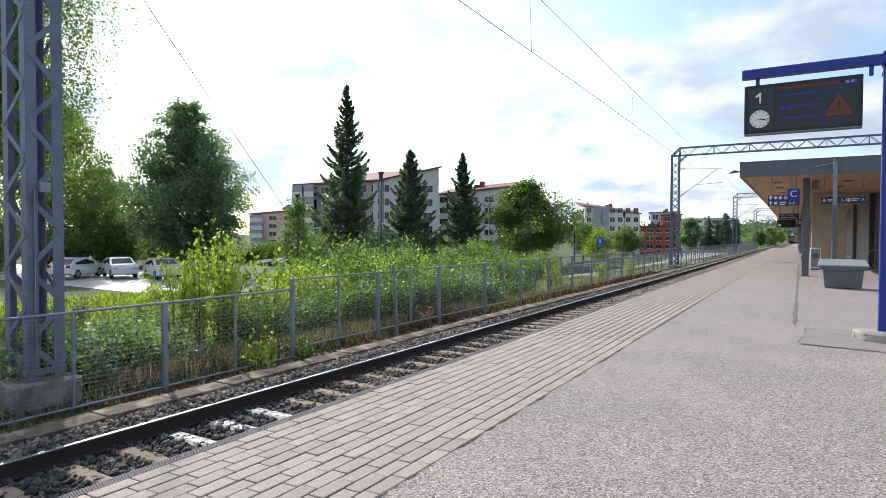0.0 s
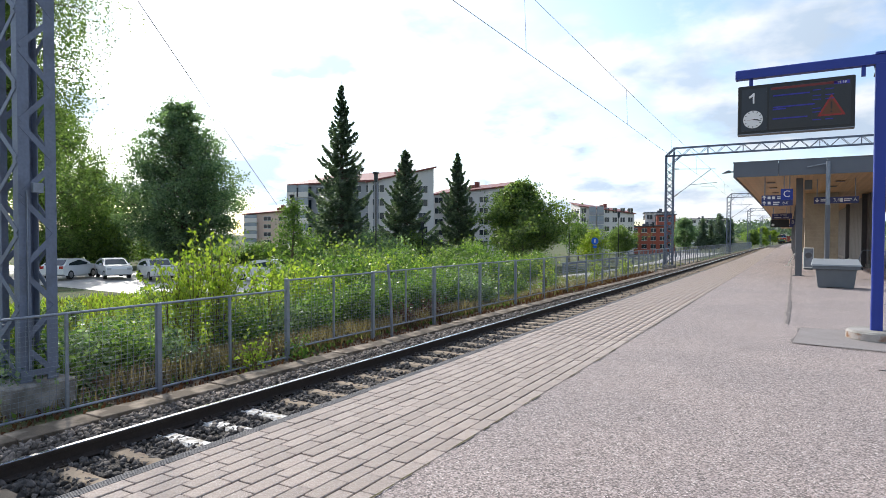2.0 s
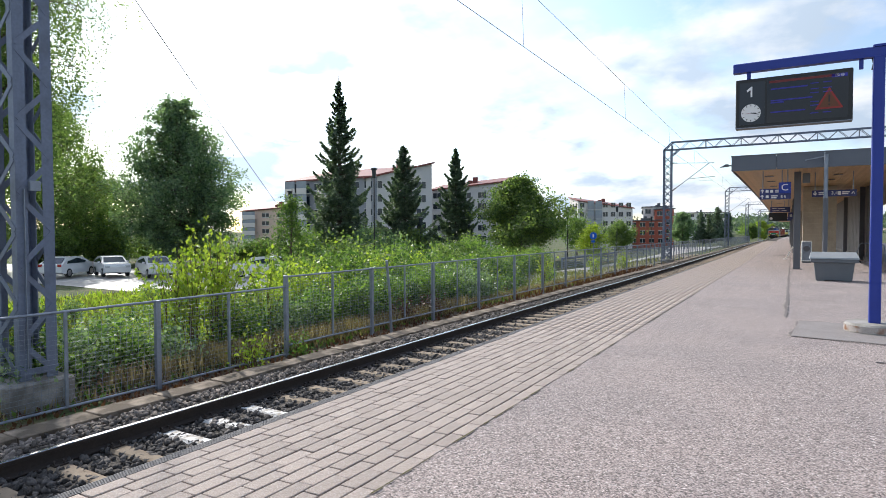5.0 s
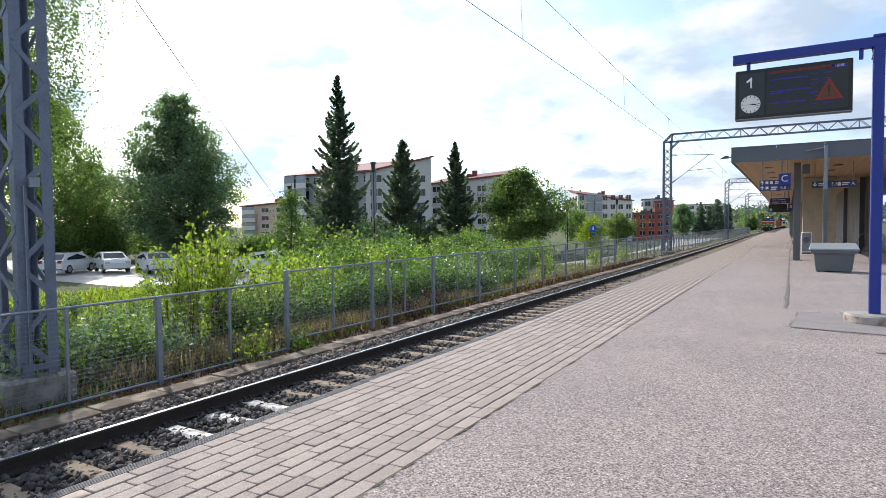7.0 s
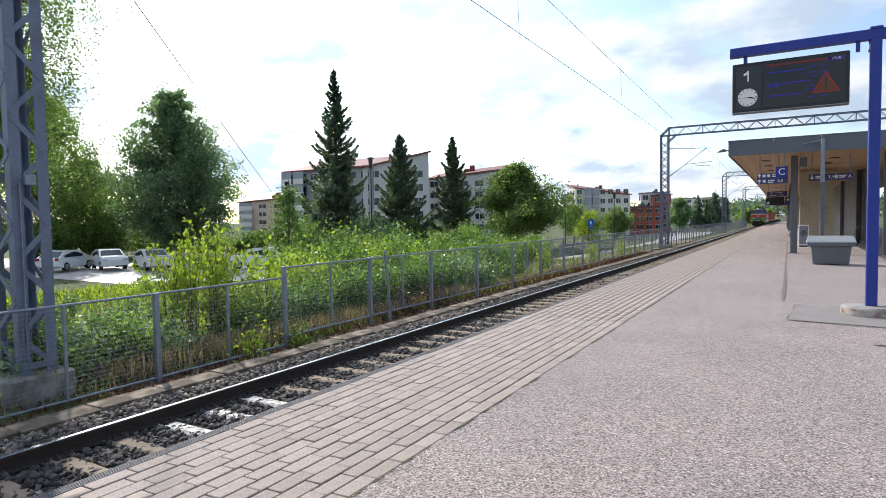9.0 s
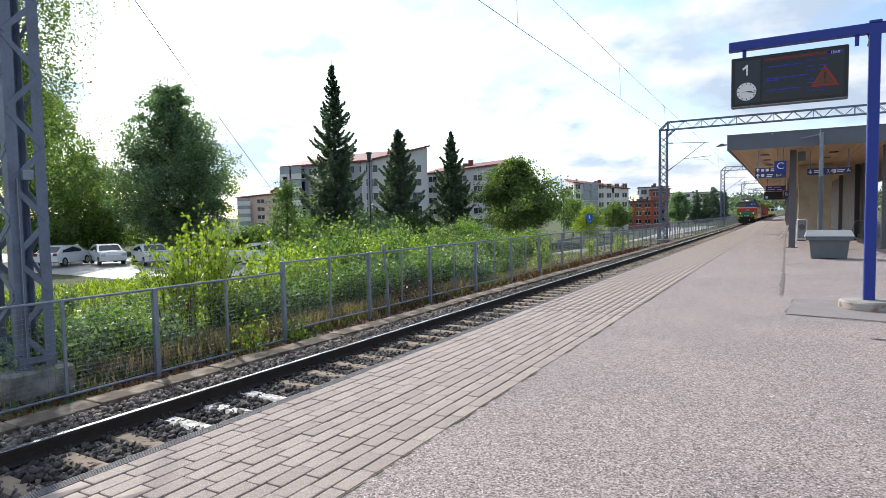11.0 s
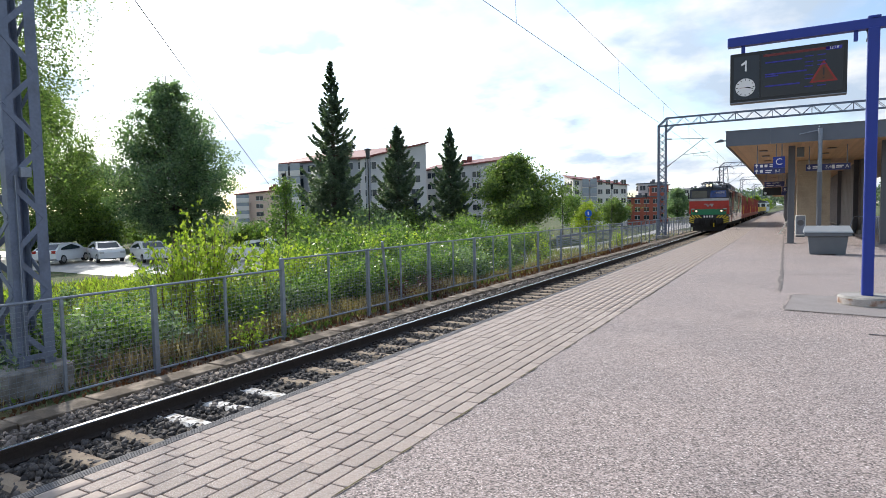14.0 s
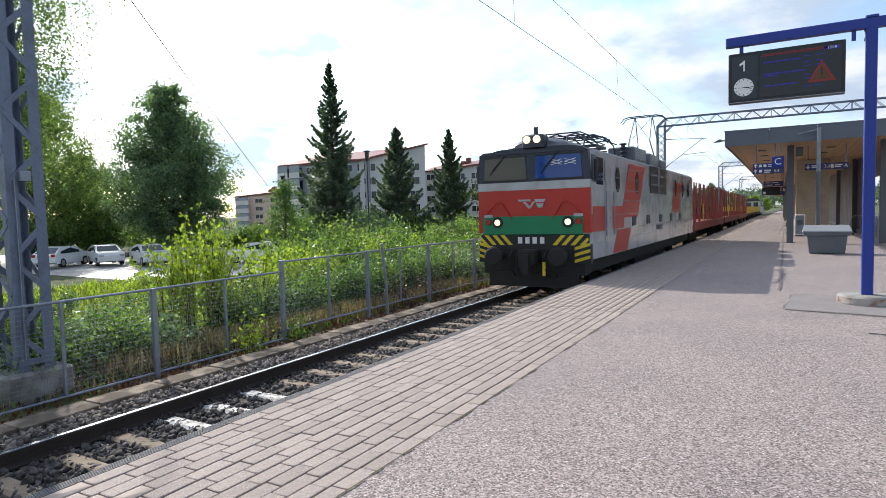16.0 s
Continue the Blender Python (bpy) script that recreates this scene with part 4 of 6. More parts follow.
def make_canopy():
    x0, x1, y0, y1 = -2.45, 7.5, 28.0, 172.0
    c = thing("canopy", "long platform canopy with grey metal fascia and pine soffit", "canopy")
    part("roof_deck", Shape().box(x0 + 0.05, x1, y0 + 0.05, y1, 4.24, 4.70), FASCIA, c)
    for k in range(6):
        a = x0 + k * (x1 - x0) / 6
        part("fascia_panel", Shape().box(a, a + (x1 - x0) / 6 - 0.012, y0, y0 + 0.05, 4.16, 4.76), FASCIA, c)
    part("side_fascia", Shape().box(x0, x0 + 0.05, y0 + 0.051, y1, 4.16, 4.76), FASCIA, c)
    part("fascia_cap", Shape().box(x0 - 0.02, x1, y0 - 0.02, y0 + 0.12, 4.762, 4.80), STEEL_GREY, c)
    plank = {}
    n = 0
    x = x0 + 0.06
    rest = Shape()
    while x < x1 - 0.2:
        if n < 40:
            part("soffit_board", plank.setdefault("m", Shape().soft_box(0, 0.135, 0, y1 - y0 - 0.06, -0.02, 0.0, 0.003).moved(pose(0, 0, 0, 180, 0, 0)).moved(pose(0, 144, 0)).mesh("soffit_board", SOFFIT)), None, c, "", pose(x, y0 + 0.055 - 0.06, 4.215))
        else:
            rest.box(x, x + 0.135, y0 + 0.06, y1, 4.205, 4.235)
        x += 0.142
        n += 1
    part("soffit_boards", rest, SOFFIT, c)
    for y in (30.3, 42.3, 54.3, 66.3, 78.3, 90.3, 102.3, 114.3, 126.3):
        for x in (-0.04, 3.25):
            p = part("canopy_post", Shape().soft_box(x - 0.13, x + 0.13, y - 0.13, y + 0.13, 0.0, 4.22, 0.015), STEEL_GREY, c)
            part("base_plate", Shape().box(x - 0.22, x + 0.22, y - 0.2, y + 0.2, 0.0, 0.02), STEEL_GREY, p)
    part("speaker_box", Shape().soft_box(0.14, 0.42, 30.05, 30.3, 3.72, 4.12, 0.02), PLASTIC, c)
    v = Shape()
    for i, y in enumerate((31.5, 34.8, 38.5, 43, 48, 54, 61, 70, 80)):
        v.box(-1.35, -1.0, y, y + 0.5, 4.175, 4.192)
    v.box(1.35, 1.7, 32, 32.5, 4.175, 4.192).box(1.2, 1.55, 35, 35.5, 4.175, 4.192)
    part("soffit_lamps", v, BLACK, c, "dark square downlights")
    part("cctv_arm", Shape().beam((x0 - 0.28, y0 + 0.2, 4.42), (x0, y0 + 0.2, 4.42), 0.05).prism([(x0 - 0.46, 4.36), (x0 - 0.12, 4.38), (x0 - 0.12, 4.47), (x0 - 0.22, 4.49)], "y", y0 + 0.12, y0 + 0.28), STEEL_GREY, c)
    part("rain_pipe", Shape().rod((0.9, 27.75, 2.9), (0.9, 27.75, 4.62), 0.075, n=14), GALV, c)
    part("pipe_sleeve", Shape().rod((0.9, 27.75, 0.0), (0.9, 27.75, 2.92), 0.088, n=14), STEEL_GREY, c)
    part("pipe_bracket", Shape().beam((0.2, 27.95, 4.46), (0.9, 27.75, 4.56), 0.04), GALV, c)

    # station walls under the canopy
    w = thing("station_building", "low station building with pale board-marked wall and dark cladding", "building")
    wall = part("wall", Shape().box(0.30, 1.88, 40.0, 43.0, 0.0, 4.2), WALL_PALE, w)
    for i in range(20):
        part("board", Shape().soft_box(0.29, 1.885, 39.975, 40.0, 0.02 + i * 0.208, 0.02 + i * 0.208 + 0.203, 0.004), WALL_PALE, wall)
    dark = part("clad_wall", Shape().box(3.42, 3.7, 41.0, 66.0, 0.0, 4.2), WALL_DARK, w, "dark vertical cladding")
    for i in range(25):
        y = 41 + i
        part("cladding_panel", Shape().soft_box(3.36, 3.42, y + 0.03, y + 0.97, 0.2, 4.19, 0.01), WALL_DARK, dark)
    part("cladding_base", Shape().box(3.30, 3.42, 41, 66, 0.0, 0.2), CONCRETE, dark)
    part("rear_wall", Shape().box(0.30, 3.3, 86.0, 120.0, 0, 4.2), WALL_PALE, w)
    hr = thing("handrail", "bent steel handrail beside the dark wall", "handrail", pose(2.6, 38.5, 0))
    part("rail_tube", Shape().tube([(0, 0, 0), (0.25, 0, 0.95), (0.35, 0, 1.02), (1.2, 0, 1.0), (1.3, 0, 0.9), (1.4, 0, 0)], 0.025, 8), GALV, hr)
    ac = thing("cabinet", "pale grey metal cabinet standing by the wall", "cabinet", pose(0.43, 36.9, 0))
    part("body", Shape().soft_box(-0.24, 0.24, -0.2, 0.2, 0.08, 1.15, 0.04), mat("pale metal cabinet", (0.66, 0.66, 0.65), 0.4, metal=0.3, bump=0.02), ac)
    part("door", Shape().soft_box(-0.20, 0.20, -0.212, -0.2, 0.14, 1.1, 0.004), GALV, ac)
    part("fan_guard", Shape().disc((0.0, -0.218, 0.74), "y", 0.15, 0.012, 24), STEEL_GREY, ac, "round dark fan guard")
    part("plinth", Shape().box(-0.2, 0.2, -0.16, 0.16, 0.0, 0.08), STEEL_GREY, ac)
    br = thing("brace", "white leaning brace by the canopy post", "brace", pose(-0.3, 41, 0))
    part("strut", Shape().beam((-0.25, 0, 0.03), (0.12, 0, 0.75), 0.07), WHITE, br)
    part("foot", Shape().box(-0.4, -0.1, -0.1, 0.1, 0, 0.04), WHITE, br)

    # hanging signs
    def sign(name, label, x0, x1, z0, z1, y, face, words=()):
        s = thing(name, label, "sign", pose(0, y, 0), "platform signs")
        part("panel", Shape().soft_box(x0, x1, -0.04, 0.04, z0, z1, 0.006), face, s)
        for x in (x0 + 0.12, x1 - 0.12):
            part("hanger", Shape().rod((x, 0, z1), (x, 0, 4.2), 0.02, n=6), GALV, s)
        for wd, x, z, size in words:
            lettering("lettering", wd, size, WHITE, s, pose(x, -0.044, z, 90))
        return s

    def arrow(s, x, z, k, up=1):
        a = Shape().prism([(x - 0.02 * k, z - 0.09 * k * up), (x + 0.02 * k, z - 0.09 * k * up), (x + 0.02 * k, z + 0.04 * k * up), (x - 0.02 * k, z + 0.04 * k * up)], "y", -0.046, -0.042)
        a.prism([(x - 0.08 * k, z + 0.02 * k * up), (x, z + 0.10 * k * up), (x + 0.08 * k, z + 0.02 * k * up), (x + 0.05 * k, z - 0.01 * k * up), (x, z + 0.05 * k * up), (x - 0.05 * k, z - 0.01 * k * up)], "y", -0.046, -0.042)
        part("arrow", a, WHITE, s)

    def bars(s, rows):
        for xa, xb, z in rows:
            part("text_bar", Shape().box(xa, xb, -0.046, -0.042, z - 0.022, z + 0.022), WHITE, s)
    s = sign("direction_sign", "long dark blue direction sign with white symbols", -1.43, -0.28, 2.99, 3.43, 28.9, SIGN_DARK, (("B-E", -0.55, 3.09, 0.15),))
    arrow(s, -1.33, 3.33, 0.9)
    arrow(s, -1.33, 3.10, 0.9)
    for x in (-1.15, -0.98):
        part("pictogram", Shape().box(x - 0.055, x + 0.055, -0.046, -0.042, 3.27, 3.38), WHITE, s)
    part("pictogram", Shape().box(-1.2, -1.09, -0.046, -0.042, 3.05, 3.16), WHITE, s)
    bars(s, ((-0.85, -0.62, 3.36), (-0.85, -0.66, 3.29), (-1.0, -0.76, 3.13), (-1.0, -0.8, 3.05)))
    s = sign("sector_sign", "square blue sector sign with a white letter", -0.72, -0.28, 3.22, 3.67, 28.7, SIGN_BLUE, (("C", -0.5, 3.45, 0.38),))
    s = sign("direction_sign", "narrow dark blue direction sign under the canopy", 0.5, 2.12, 3.14, 3.42, 30.9, SIGN_DARK, (("3,4", 1.33, 3.28, 0.2), ("A", 2.0, 3.28, 0.2)))
    arrow(s, 0.62, 3.29, 1.0, -1)
    bars(s, ((0.75, 1.0, 3.32), (0.75, 0.95, 3.25), (1.6, 1.88, 3.32), (1.6, 1.82, 3.25)))
    part("pictogram", Shape().box(1.46, 1.56, -0.046, -0.042, 3.2, 3.36), WHITE, s)
    s = sign("direction_sign", "dark blue sign with two white arrows", 2.95, 3.25, 2.95, 3.6, 33.0, SIGN_DARK)
    arrow(s, 3.08, 3.45, 1.0)
    arrow(s, 3.08, 3.2, 1.0)
    s = sign("direction_sign", "dark blue direction sign farther along the canopy", -1.75, -0.35, 3.2, 3.62, 55.0, SIGN_DARK)
    bars(s, ((-1.6, -1.3, 3.5), (-1.2, -0.7, 3.5), (-1.6, -1.1, 3.32), (-0.95, -0.6, 3.32)))
    d = thing("platform_display", "black hanging platform display with a small clock", "display", pose(0, 57, 0))
    part("case", Shape().soft_box(-1.9, -0.55, -0.1, 0.1, 2.55, 3.22, 0.01), BLACK, d)
    part("clock_face", Shape().disc((-1.72, -0.108, 2.75), "y", 0.11, 0.01, 16), WHITE, d)
    for x in (-1.7, -0.75):
        part("hanger", Shape().rod((x, 0, 3.22), (x, 0, 4.2), 0.02, n=6), GALV, d)
    s = sign("sector_sign", "dark blue sector sign farther along the canopy", -0.5, -0.1, 2.7, 3.2, 56.0, SIGN_DARK, (("B", -0.3, 2.95, 0.35),))
    s = sign("direction_sign", "small dark blue sign far under the canopy", -1.0, -0.2, 2.75, 3.1, 68.0, SIGN_DARK)
    bars(s, ((-0.9, -0.5, 2.95), (-0.9, -0.6, 2.85)))

    # grit bin
    g = thing("grit_bin", "grey plastic grit bin with a pale sloping lid", "grit bin", pose(1.01, 23.75, 0))
    b = Shape()
    ring = [(0.50, 0.30, 0.03), (0.56, 0.36, 0.60), (0.66, 0.44, 0.62), (0.66, 0.44, 0.72)]
    vs = [(sx * w, sy * d, z) for w, d, z in ring for sx, sy in ((-1, -1), (1, -1), (1, 1), (-1, 1))]
    b.put(vs, [(4 * i + j, 4 * i + (j + 1) % 4, 4 * i + 4 + (j + 1) % 4, 4 * i + 4 + j) for i in range(3) for j in range(4)] + [(3, 2, 1, 0), (12, 13, 14, 15)])
    part("tub", b, PLASTIC, g)
    lid = Shape()
    lid.put([(-0.70, -0.47, 0.725), (0.70, -0.47, 0.725), (0.70, 0.46, 0.725), (-0.70, 0.46, 0.725), (-0.68, -0.45, 0.77), (0.68, -0.45, 0.77), (0.64, 0.42, 0.94), (-0.64, 0.42, 0.94)],
            [(3, 2, 1, 0), (4, 5, 6, 7), (0, 1, 5, 4), (1, 2, 6, 5), (2, 3, 7, 6), (3, 0, 4, 7)])
    part("lid", lid, LID, g, "pale grey lid")
    for x in (-0.36, 0.36):
        part("foot", Shape().box(x - 0.12, x + 0.12, -0.29, 0.29, 0.0, 0.035), PLASTIC, g)
    part("hinge", Shape().rod((0.66, -0.1, 0.68), (0.74, -0.1, 0.62), 0.03, n=6), BLACK, g)


make_canopy()
lay_on_line([ob for ob in scene.objects if ob.name not in ("ground", "car_park", "gravel_verge", "road", "overhead_cable")])

# ---- train: heights over the rail head, front at y = 0, body towards +y ----
def make_loco():
    L, hw = 18.4, 1.55
    t = thing("locomotive", "red, green and grey electric locomotive with lit headlamps", "locomotive", pose(TRACK_X, 60, RAIL_Z))

    def band(name, z0, z1, material, inset=0.0, label=""):
        c = 0.16
        o = [(-hw + inset, c), (-hw + inset + c, 0.0 + inset), (hw - inset - c, 0.0 + inset), (hw - inset, c), (hw - inset, L - c), (hw - inset - c, L - inset), (-hw + inset + c, L - inset), (-hw + inset, L - c)]
        return part(name, Shape().prism(o, "z", z0, z1), material, t, label)
    band("skirt", 0.95, 1.36, L_GREY, 0.0)
    band("lower_body", 1.362, 1.64, L_GREY)
    body = band("body", 1.642, 2.768, L_GREY)
    band("waist_band", 2.77, 2.98, L_GREY)
    band("window_band", 2.982, 3.70, L_GREY, 0.02)
    # cab front
    fr = part("cab_front", Shape().box(-1.55, 1.55, -0.015, 0.10, 2.10, 2.768), L_RED, t, "red front panel")
    part("red_corner", Shape().box(-1.552, 1.552, -0.012, 0.17, 1.642, 2.10), L_RED, fr)
    part("green_panel", Shape().box(-1.42, 1.36, -0.03, 0.0, 1.60, 2.08), L_GREEN, fr, "green front panel")
    part("front_waist", Shape().box(-1.555, 1.555, -0.018, 0.17, 2.772, 2.98), L_GREY, fr)
    dark = part("window_surround", Shape().prism([(-1.54, 2.982), (1.54, 2.982), (1.50, 3.72), (-1.50, 3.72)], "y", -0.02, 0.6), L_DARK, t, "dark windscreen surround")
    for x0, x1 in ((-1.36, -0.12), (0.10, 1.36)):
        # right pane blue; left pane's glass colour imitates a brownish reflection
        part("windscreen", Shape().prism([(x0, 3.05), (x1, 3.05), (x1 - 0.04, 3.63), (x0 + 0.04, 3.63)], "y", -0.036, -0.022), glass_mat("blue tinted glass", (0.010, 0.055, 0.24) if x0 > 0 else (0.05, 0.055, 0.04)), dark)
        part("window_frame", Shape().box(x0 - 0.03, x1 + 0.03, -0.03, -0.021, 3.01, 3.045).box(x0 - 0.03, x1 + 0.03, -0.03, -0.021, 3.635, 3.67), BLACK, dark)
        part("wiper", Shape().beam((x0 + 0.25, -0.05, 3.32), (x0 + 0.62, -0.05, 3.70), 0.014).beam((x0 + 0.18, -0.055, 3.2), (x0 + 0.55, -0.055, 3.60), 0.018), BLACK, dark)
    st = Shape()
    for x in (0.55, 0.9):
        for s in (-1, 1):
            st.beam((x, -0.045, 3.45), (x + 0.3, -0.045, 3.45 + 0.07 * s), 0.013)
            st.beam((x + 0.0, -0.045, 3.45 + 0.07 * s), (x + 0.3, -0.045, 3.45), 0.013)
    part("sun_sticker", st, WHITE, dark)
    part("window_visor", Shape().prism([(-1.50, 3.72), (1.50, 3.72), (1.36, 3.80), (-1.36, 3.80)], "y", -0.05, 0.9), L_DARK, t)
    # side windows of the cab
    for s in (-1, 1):
        x = s * hw
        part("cab_side_window", Shape().box(*sorted((x - s * 0.01, x + s * 0.012)), 0.55, 1.15, 2.86, 3.56), GLASS, body)
        part("corner_panel", Shape().box(*sorted((x - s * 0.02, x + s * 0.008)), 0.17, 0.52, 2.92, 3.60), L_DARK, body)
        part("mirror", Shape().soft_box(*sorted((x + s * 0.04, x + s * 0.14)), 0.16, 0.24, 2.95, 3.5, 0.02), BLACK, body)
        door = part("cab_door", Shape().box(*sorted((x, x + s * 0.02)), 1.35, 2.05, 1.36, 3.5), L_GREY, body)
        part("door_handle", Shape().rod((x + s * 0.06, 1.32, 1.5), (x + s * 0.06, 1.32, 2.7), 0.018, n=6), GALV, door)
        part("door_handle", Shape().rod((x + s * 0.06, 2.10, 1.5), (x + s * 0.06, 2.10, 2.7), 0.018, n=6), GALV, door)
        for y in (2.75, 5.25, 12.9, 14.9, 16.6):
            o = [(y + 0.24 * math.cos(a), 3.05 + 0.36 * math.sin(a)) for a in [k * math.pi / 8 for k in range(16)]]
            w = part("oval_window", Shape().prism(o, "x", *sorted((x, x + s * 0.012))), GLASS, body)
        red = part("red_chevron", Shape().prism([(3.1, 1.95), (5.4, 1.95), (6.5, 3.6), (4.2, 3.6)], "x", *sorted((x + s * 0.001, x + s * 0.007))), L_RED, body, "slanting red band")
        part("red_chevron", Shape().prism([(11.9, 2.0), (13.9, 2.0), (14.6, 3.3), (12.6, 3.3)], "x", *sorted((x + s * 0.001, x + s * 0.007))), L_RED, body)
        # red reflection low on the glossy skirt, painted as a slanting panel
        part("red_chevron", Shape().prism([(2.2, 0.97), (3.9, 0.97), (4.4, 1.62), (2.7, 1.62)], "x", *sorted((x + s * 0.001, x + s * 0.006))), L_RED, body)
        part("red_stripe", Shape().box(*sorted((x + s * 0.001, x + s * 0.0065)), 0.18, 3.5, 1.65, 2.3), L_RED, body)
        g = part("side_grille", Shape().box(*sorted((x, x + s * 0.02)), 7.4, 10.6, 2.75, 3.72), BLACK, body, "dark louvred grille")
        part("louvre", Shape().box(*sorted((x + s * 0.02, x + s * 0.035)), 7.4, 10.6, 3.04, 3.08).box(*sorted((x + s * 0.02, x + s * 0.035)), 7.4, 10.6, 3.38, 3.42).box(*sorted((x + s * 0.02, x + s * 0.035)), 8.9, 9.0, 2.75, 3.72), L_GREY, g)
        rib = Shape()
        for z in (2.05, 2.45, 2.75, 3.1, 3.4):
            rib.box(*sorted((x, x + s * 0.014)), 2.4, L - 0.8, z, z + 0.018)
        part("side_rib", rib, L_GREY, body)
        for y in (4.6, 6.8, 9.2, 11.5, 13.8):
            part("side_vent", Shape().box(*sorted((x, x + s * 0.02)), y, y + 0.5, 1.68, 1.98), L_DARK, body)
        part("side_logo", Shape().box(*sorted((x, x + s * 0.016)), 8.6, 9.7, 1.42, 1.6), L_DARK, body)
    # roof
    o = [(-1.53, 3.70), (1.53, 3.70), (1.40, 3.80), (1.05, 3.88), (0, 3.92), (-1.05, 3.88), (-1.40, 3.80)]
    roof = part("roof", Shape().prism(o, "y", 0.25, L - 0.25), L_DARK, t, "dark grey roof")
    dome = Shape()
    ring, rows = 14, ((0.38, 0.75), (0.5, 0.95), (0.75, 1.0), (1.7, 1.0), (2.1, 0.8), (2.3, 0.4))
    dome.put([(0.95 * k * math.cos(math.pi * j / (ring - 1)), y, 3.84 + 0.33 * k * math.sin(math.pi * j / (ring - 1))) for y, k in rows for j in range(ring)],
             [(i * ring + j, i * ring + j + 1, (i + 1) * ring + j + 1, (i + 1) * ring + j) for i in range(len(rows) - 1) for j in range(ring - 1)] + [tuple(range(ring))])
    part("roof_hood", dome, mat("mid grey roof paint", (0.16, 0.17, 0.19), 0.45, vary=0.1, bump=0.03), roof)
    lampbox = part("top_lamp_box", Shape().soft_box(-0.30, 0.30, 0.08, 0.5, 3.88, 4.22, 0.05), L_DARK, roof)
    part("horn_stub", Shape().rod((0.02, 0.3, 4.2), (0.02, 0.3, 4.42), 0.06, n=10), L_DARK, roof)
    for x in (-0.15, 0.13):
        part("top_headlamp", Shape().disc((x, 0.07, 4.08), "y", 0.10, 0.05, 18), HEADLAMP, lampbox, "lit round headlamp")
    for x, top in ((-0.75, 4.42), (-0.25, 4.5), (0.3, 4.5), (0.8, 4.42)):
        part("roof_pipe", Shape().tube([(x, 1.9, 3.9), (x, 2.1, top - 0.14), (x * 1.05, 2.8, top), (x * 1.05, 4.6, top), (x, 5.3, top - 0.14), (x, 5.6, 3.95)], 0.024, 6), L_DARK, roof)
    for y in (2.3, 3.0, 4.4, 5.2):
        part("roof_crossbar", Shape().tube([(-0.95, y, 4.3), (-0.6, y, 4.46), (0.6, y, 4.46), (0.95, y, 4.3)], 0.02, 6), L_DARK, roof)
    for y0, y1, z in ((6.3, 8.3, 4.34), (9.0, 10.6, 4.30), (11.2, 12.4, 4.2)):
        box = part("roof_box", Shape().soft_box(0.35, 1.25, y0, y1, 3.8, z, 0.04), mat("grey roof cabinet", (0.11, 0.12, 0.14), 0.5, vary=0.12, bump=0.03), roof)
        for k in range(4):
            part("louvre", Shape().box(1.25, 1.27, y0 + 0.15, y1 - 0.15, 3.93 + k * 0.09, 3.96 + k * 0.09), L_GREY, box)

    def pantograph(y, up):
        p = part("pantograph", Shape().box(-0.75, 0.75, y - 0.6, y - 0.5, 4.12, 4.20).box(-0.75, 0.75, y + 0.5, y + 0.6, 4.12, 4.20).box(-0.75, -0.68, y - 0.6, y + 0.6, 4.12, 4.2).box(0.68, 0.75, y - 0.6, y + 0.6, 4.12, 4.2), L_DARK, roof, "steel pantograph raised to the wire" if up else "folded pantograph")
        top = 6.42 if up else 4.5
        mid = 5.2 if up else 4.38
        s = Shape()
        for sx in (-1, 1):
            for sy in (-1, 1):
                s.rod((sx * 0.62, y + sy * 0.3, 4.2), (sx * 0.45, y + sy * (0.95 if up else 1.5), mid), 0.028, n=6)
                s.rod((sx * 0.45, y + sy * (0.95 if up else 1.5), mid), (sx * 0.38, y + sy * 0.08, top - 0.08), 0.022, n=6)
            s.rod((sx * 0.45, y - (0.95 if up else 1.5), mid), (-sx * 0.38, y - 0.08, top - 0.08), 0.012, n=5)
        part("frame_arm", s, L_DARK, p)
        bow = Shape()
        for o in (-0.2, 0.2):
            bow.tube([(-1.0, y + o, top - 0.25), (-0.85, y + o, top - 0.06), (-0.6, y + o, top), (0.6, y + o, top), (0.85, y + o, top - 0.06), (1.0, y + o, top - 0.25)], 0.024, 6)
        bow.beam((-0.4, y - 0.2, top - 0.05), (-0.4, y + 0.2, top - 0.05), 0.03).beam((0.4, y - 0.2, top - 0.05), (0.4, y + 0.2, top - 0.05), 0.03)
        part("collector_bow", bow, L_DARK, p)
        ins = Shape()
        for sx in (-0.7, 0.7):
            for sy in (-0.55, 0.55):
                for k in range(3):
                    ins.disc((sx, y + sy, 3.94 + k * 0.06), "z", 0.09, 0.03, 10)
        part("insulator", ins, INSUL, p)
    pantograph(4.0, False)
    pantograph(14.0, True)
    gear = part("roof_gear", Shape().soft_box(-1.0, 0.1, 6.6, 9.0, 3.85, 4.25, 0.05), L_DARK, roof)
    for x, y in ((-0.9, 6.2), (0.9, 6.2), (0.9, 9.3), (-0.9, 9.3), (0.5, 12.2)):
        part("roof_insulator", Shape().tube([(x, y, 3.92 + k * 0.035) for k in range(16)], [0.07 if k % 4 < 2 else 0.125 for k in range(16)], 12), L_DARK, gear)
    # front lamps, logo, stripes, number bars
    for s in (-1, 1):
        part("headlamp", Shape().disc((s * 0.98, -0.045, 1.92), "y", 0.082, 0.05, 20), HEADLAMP, fr, "lit round headlamp")
        part("lamp_ring", Shape().disc((s * 0.98, -0.036, 1.92), "y", 0.15, 0.04, 20), BLACK, fr)
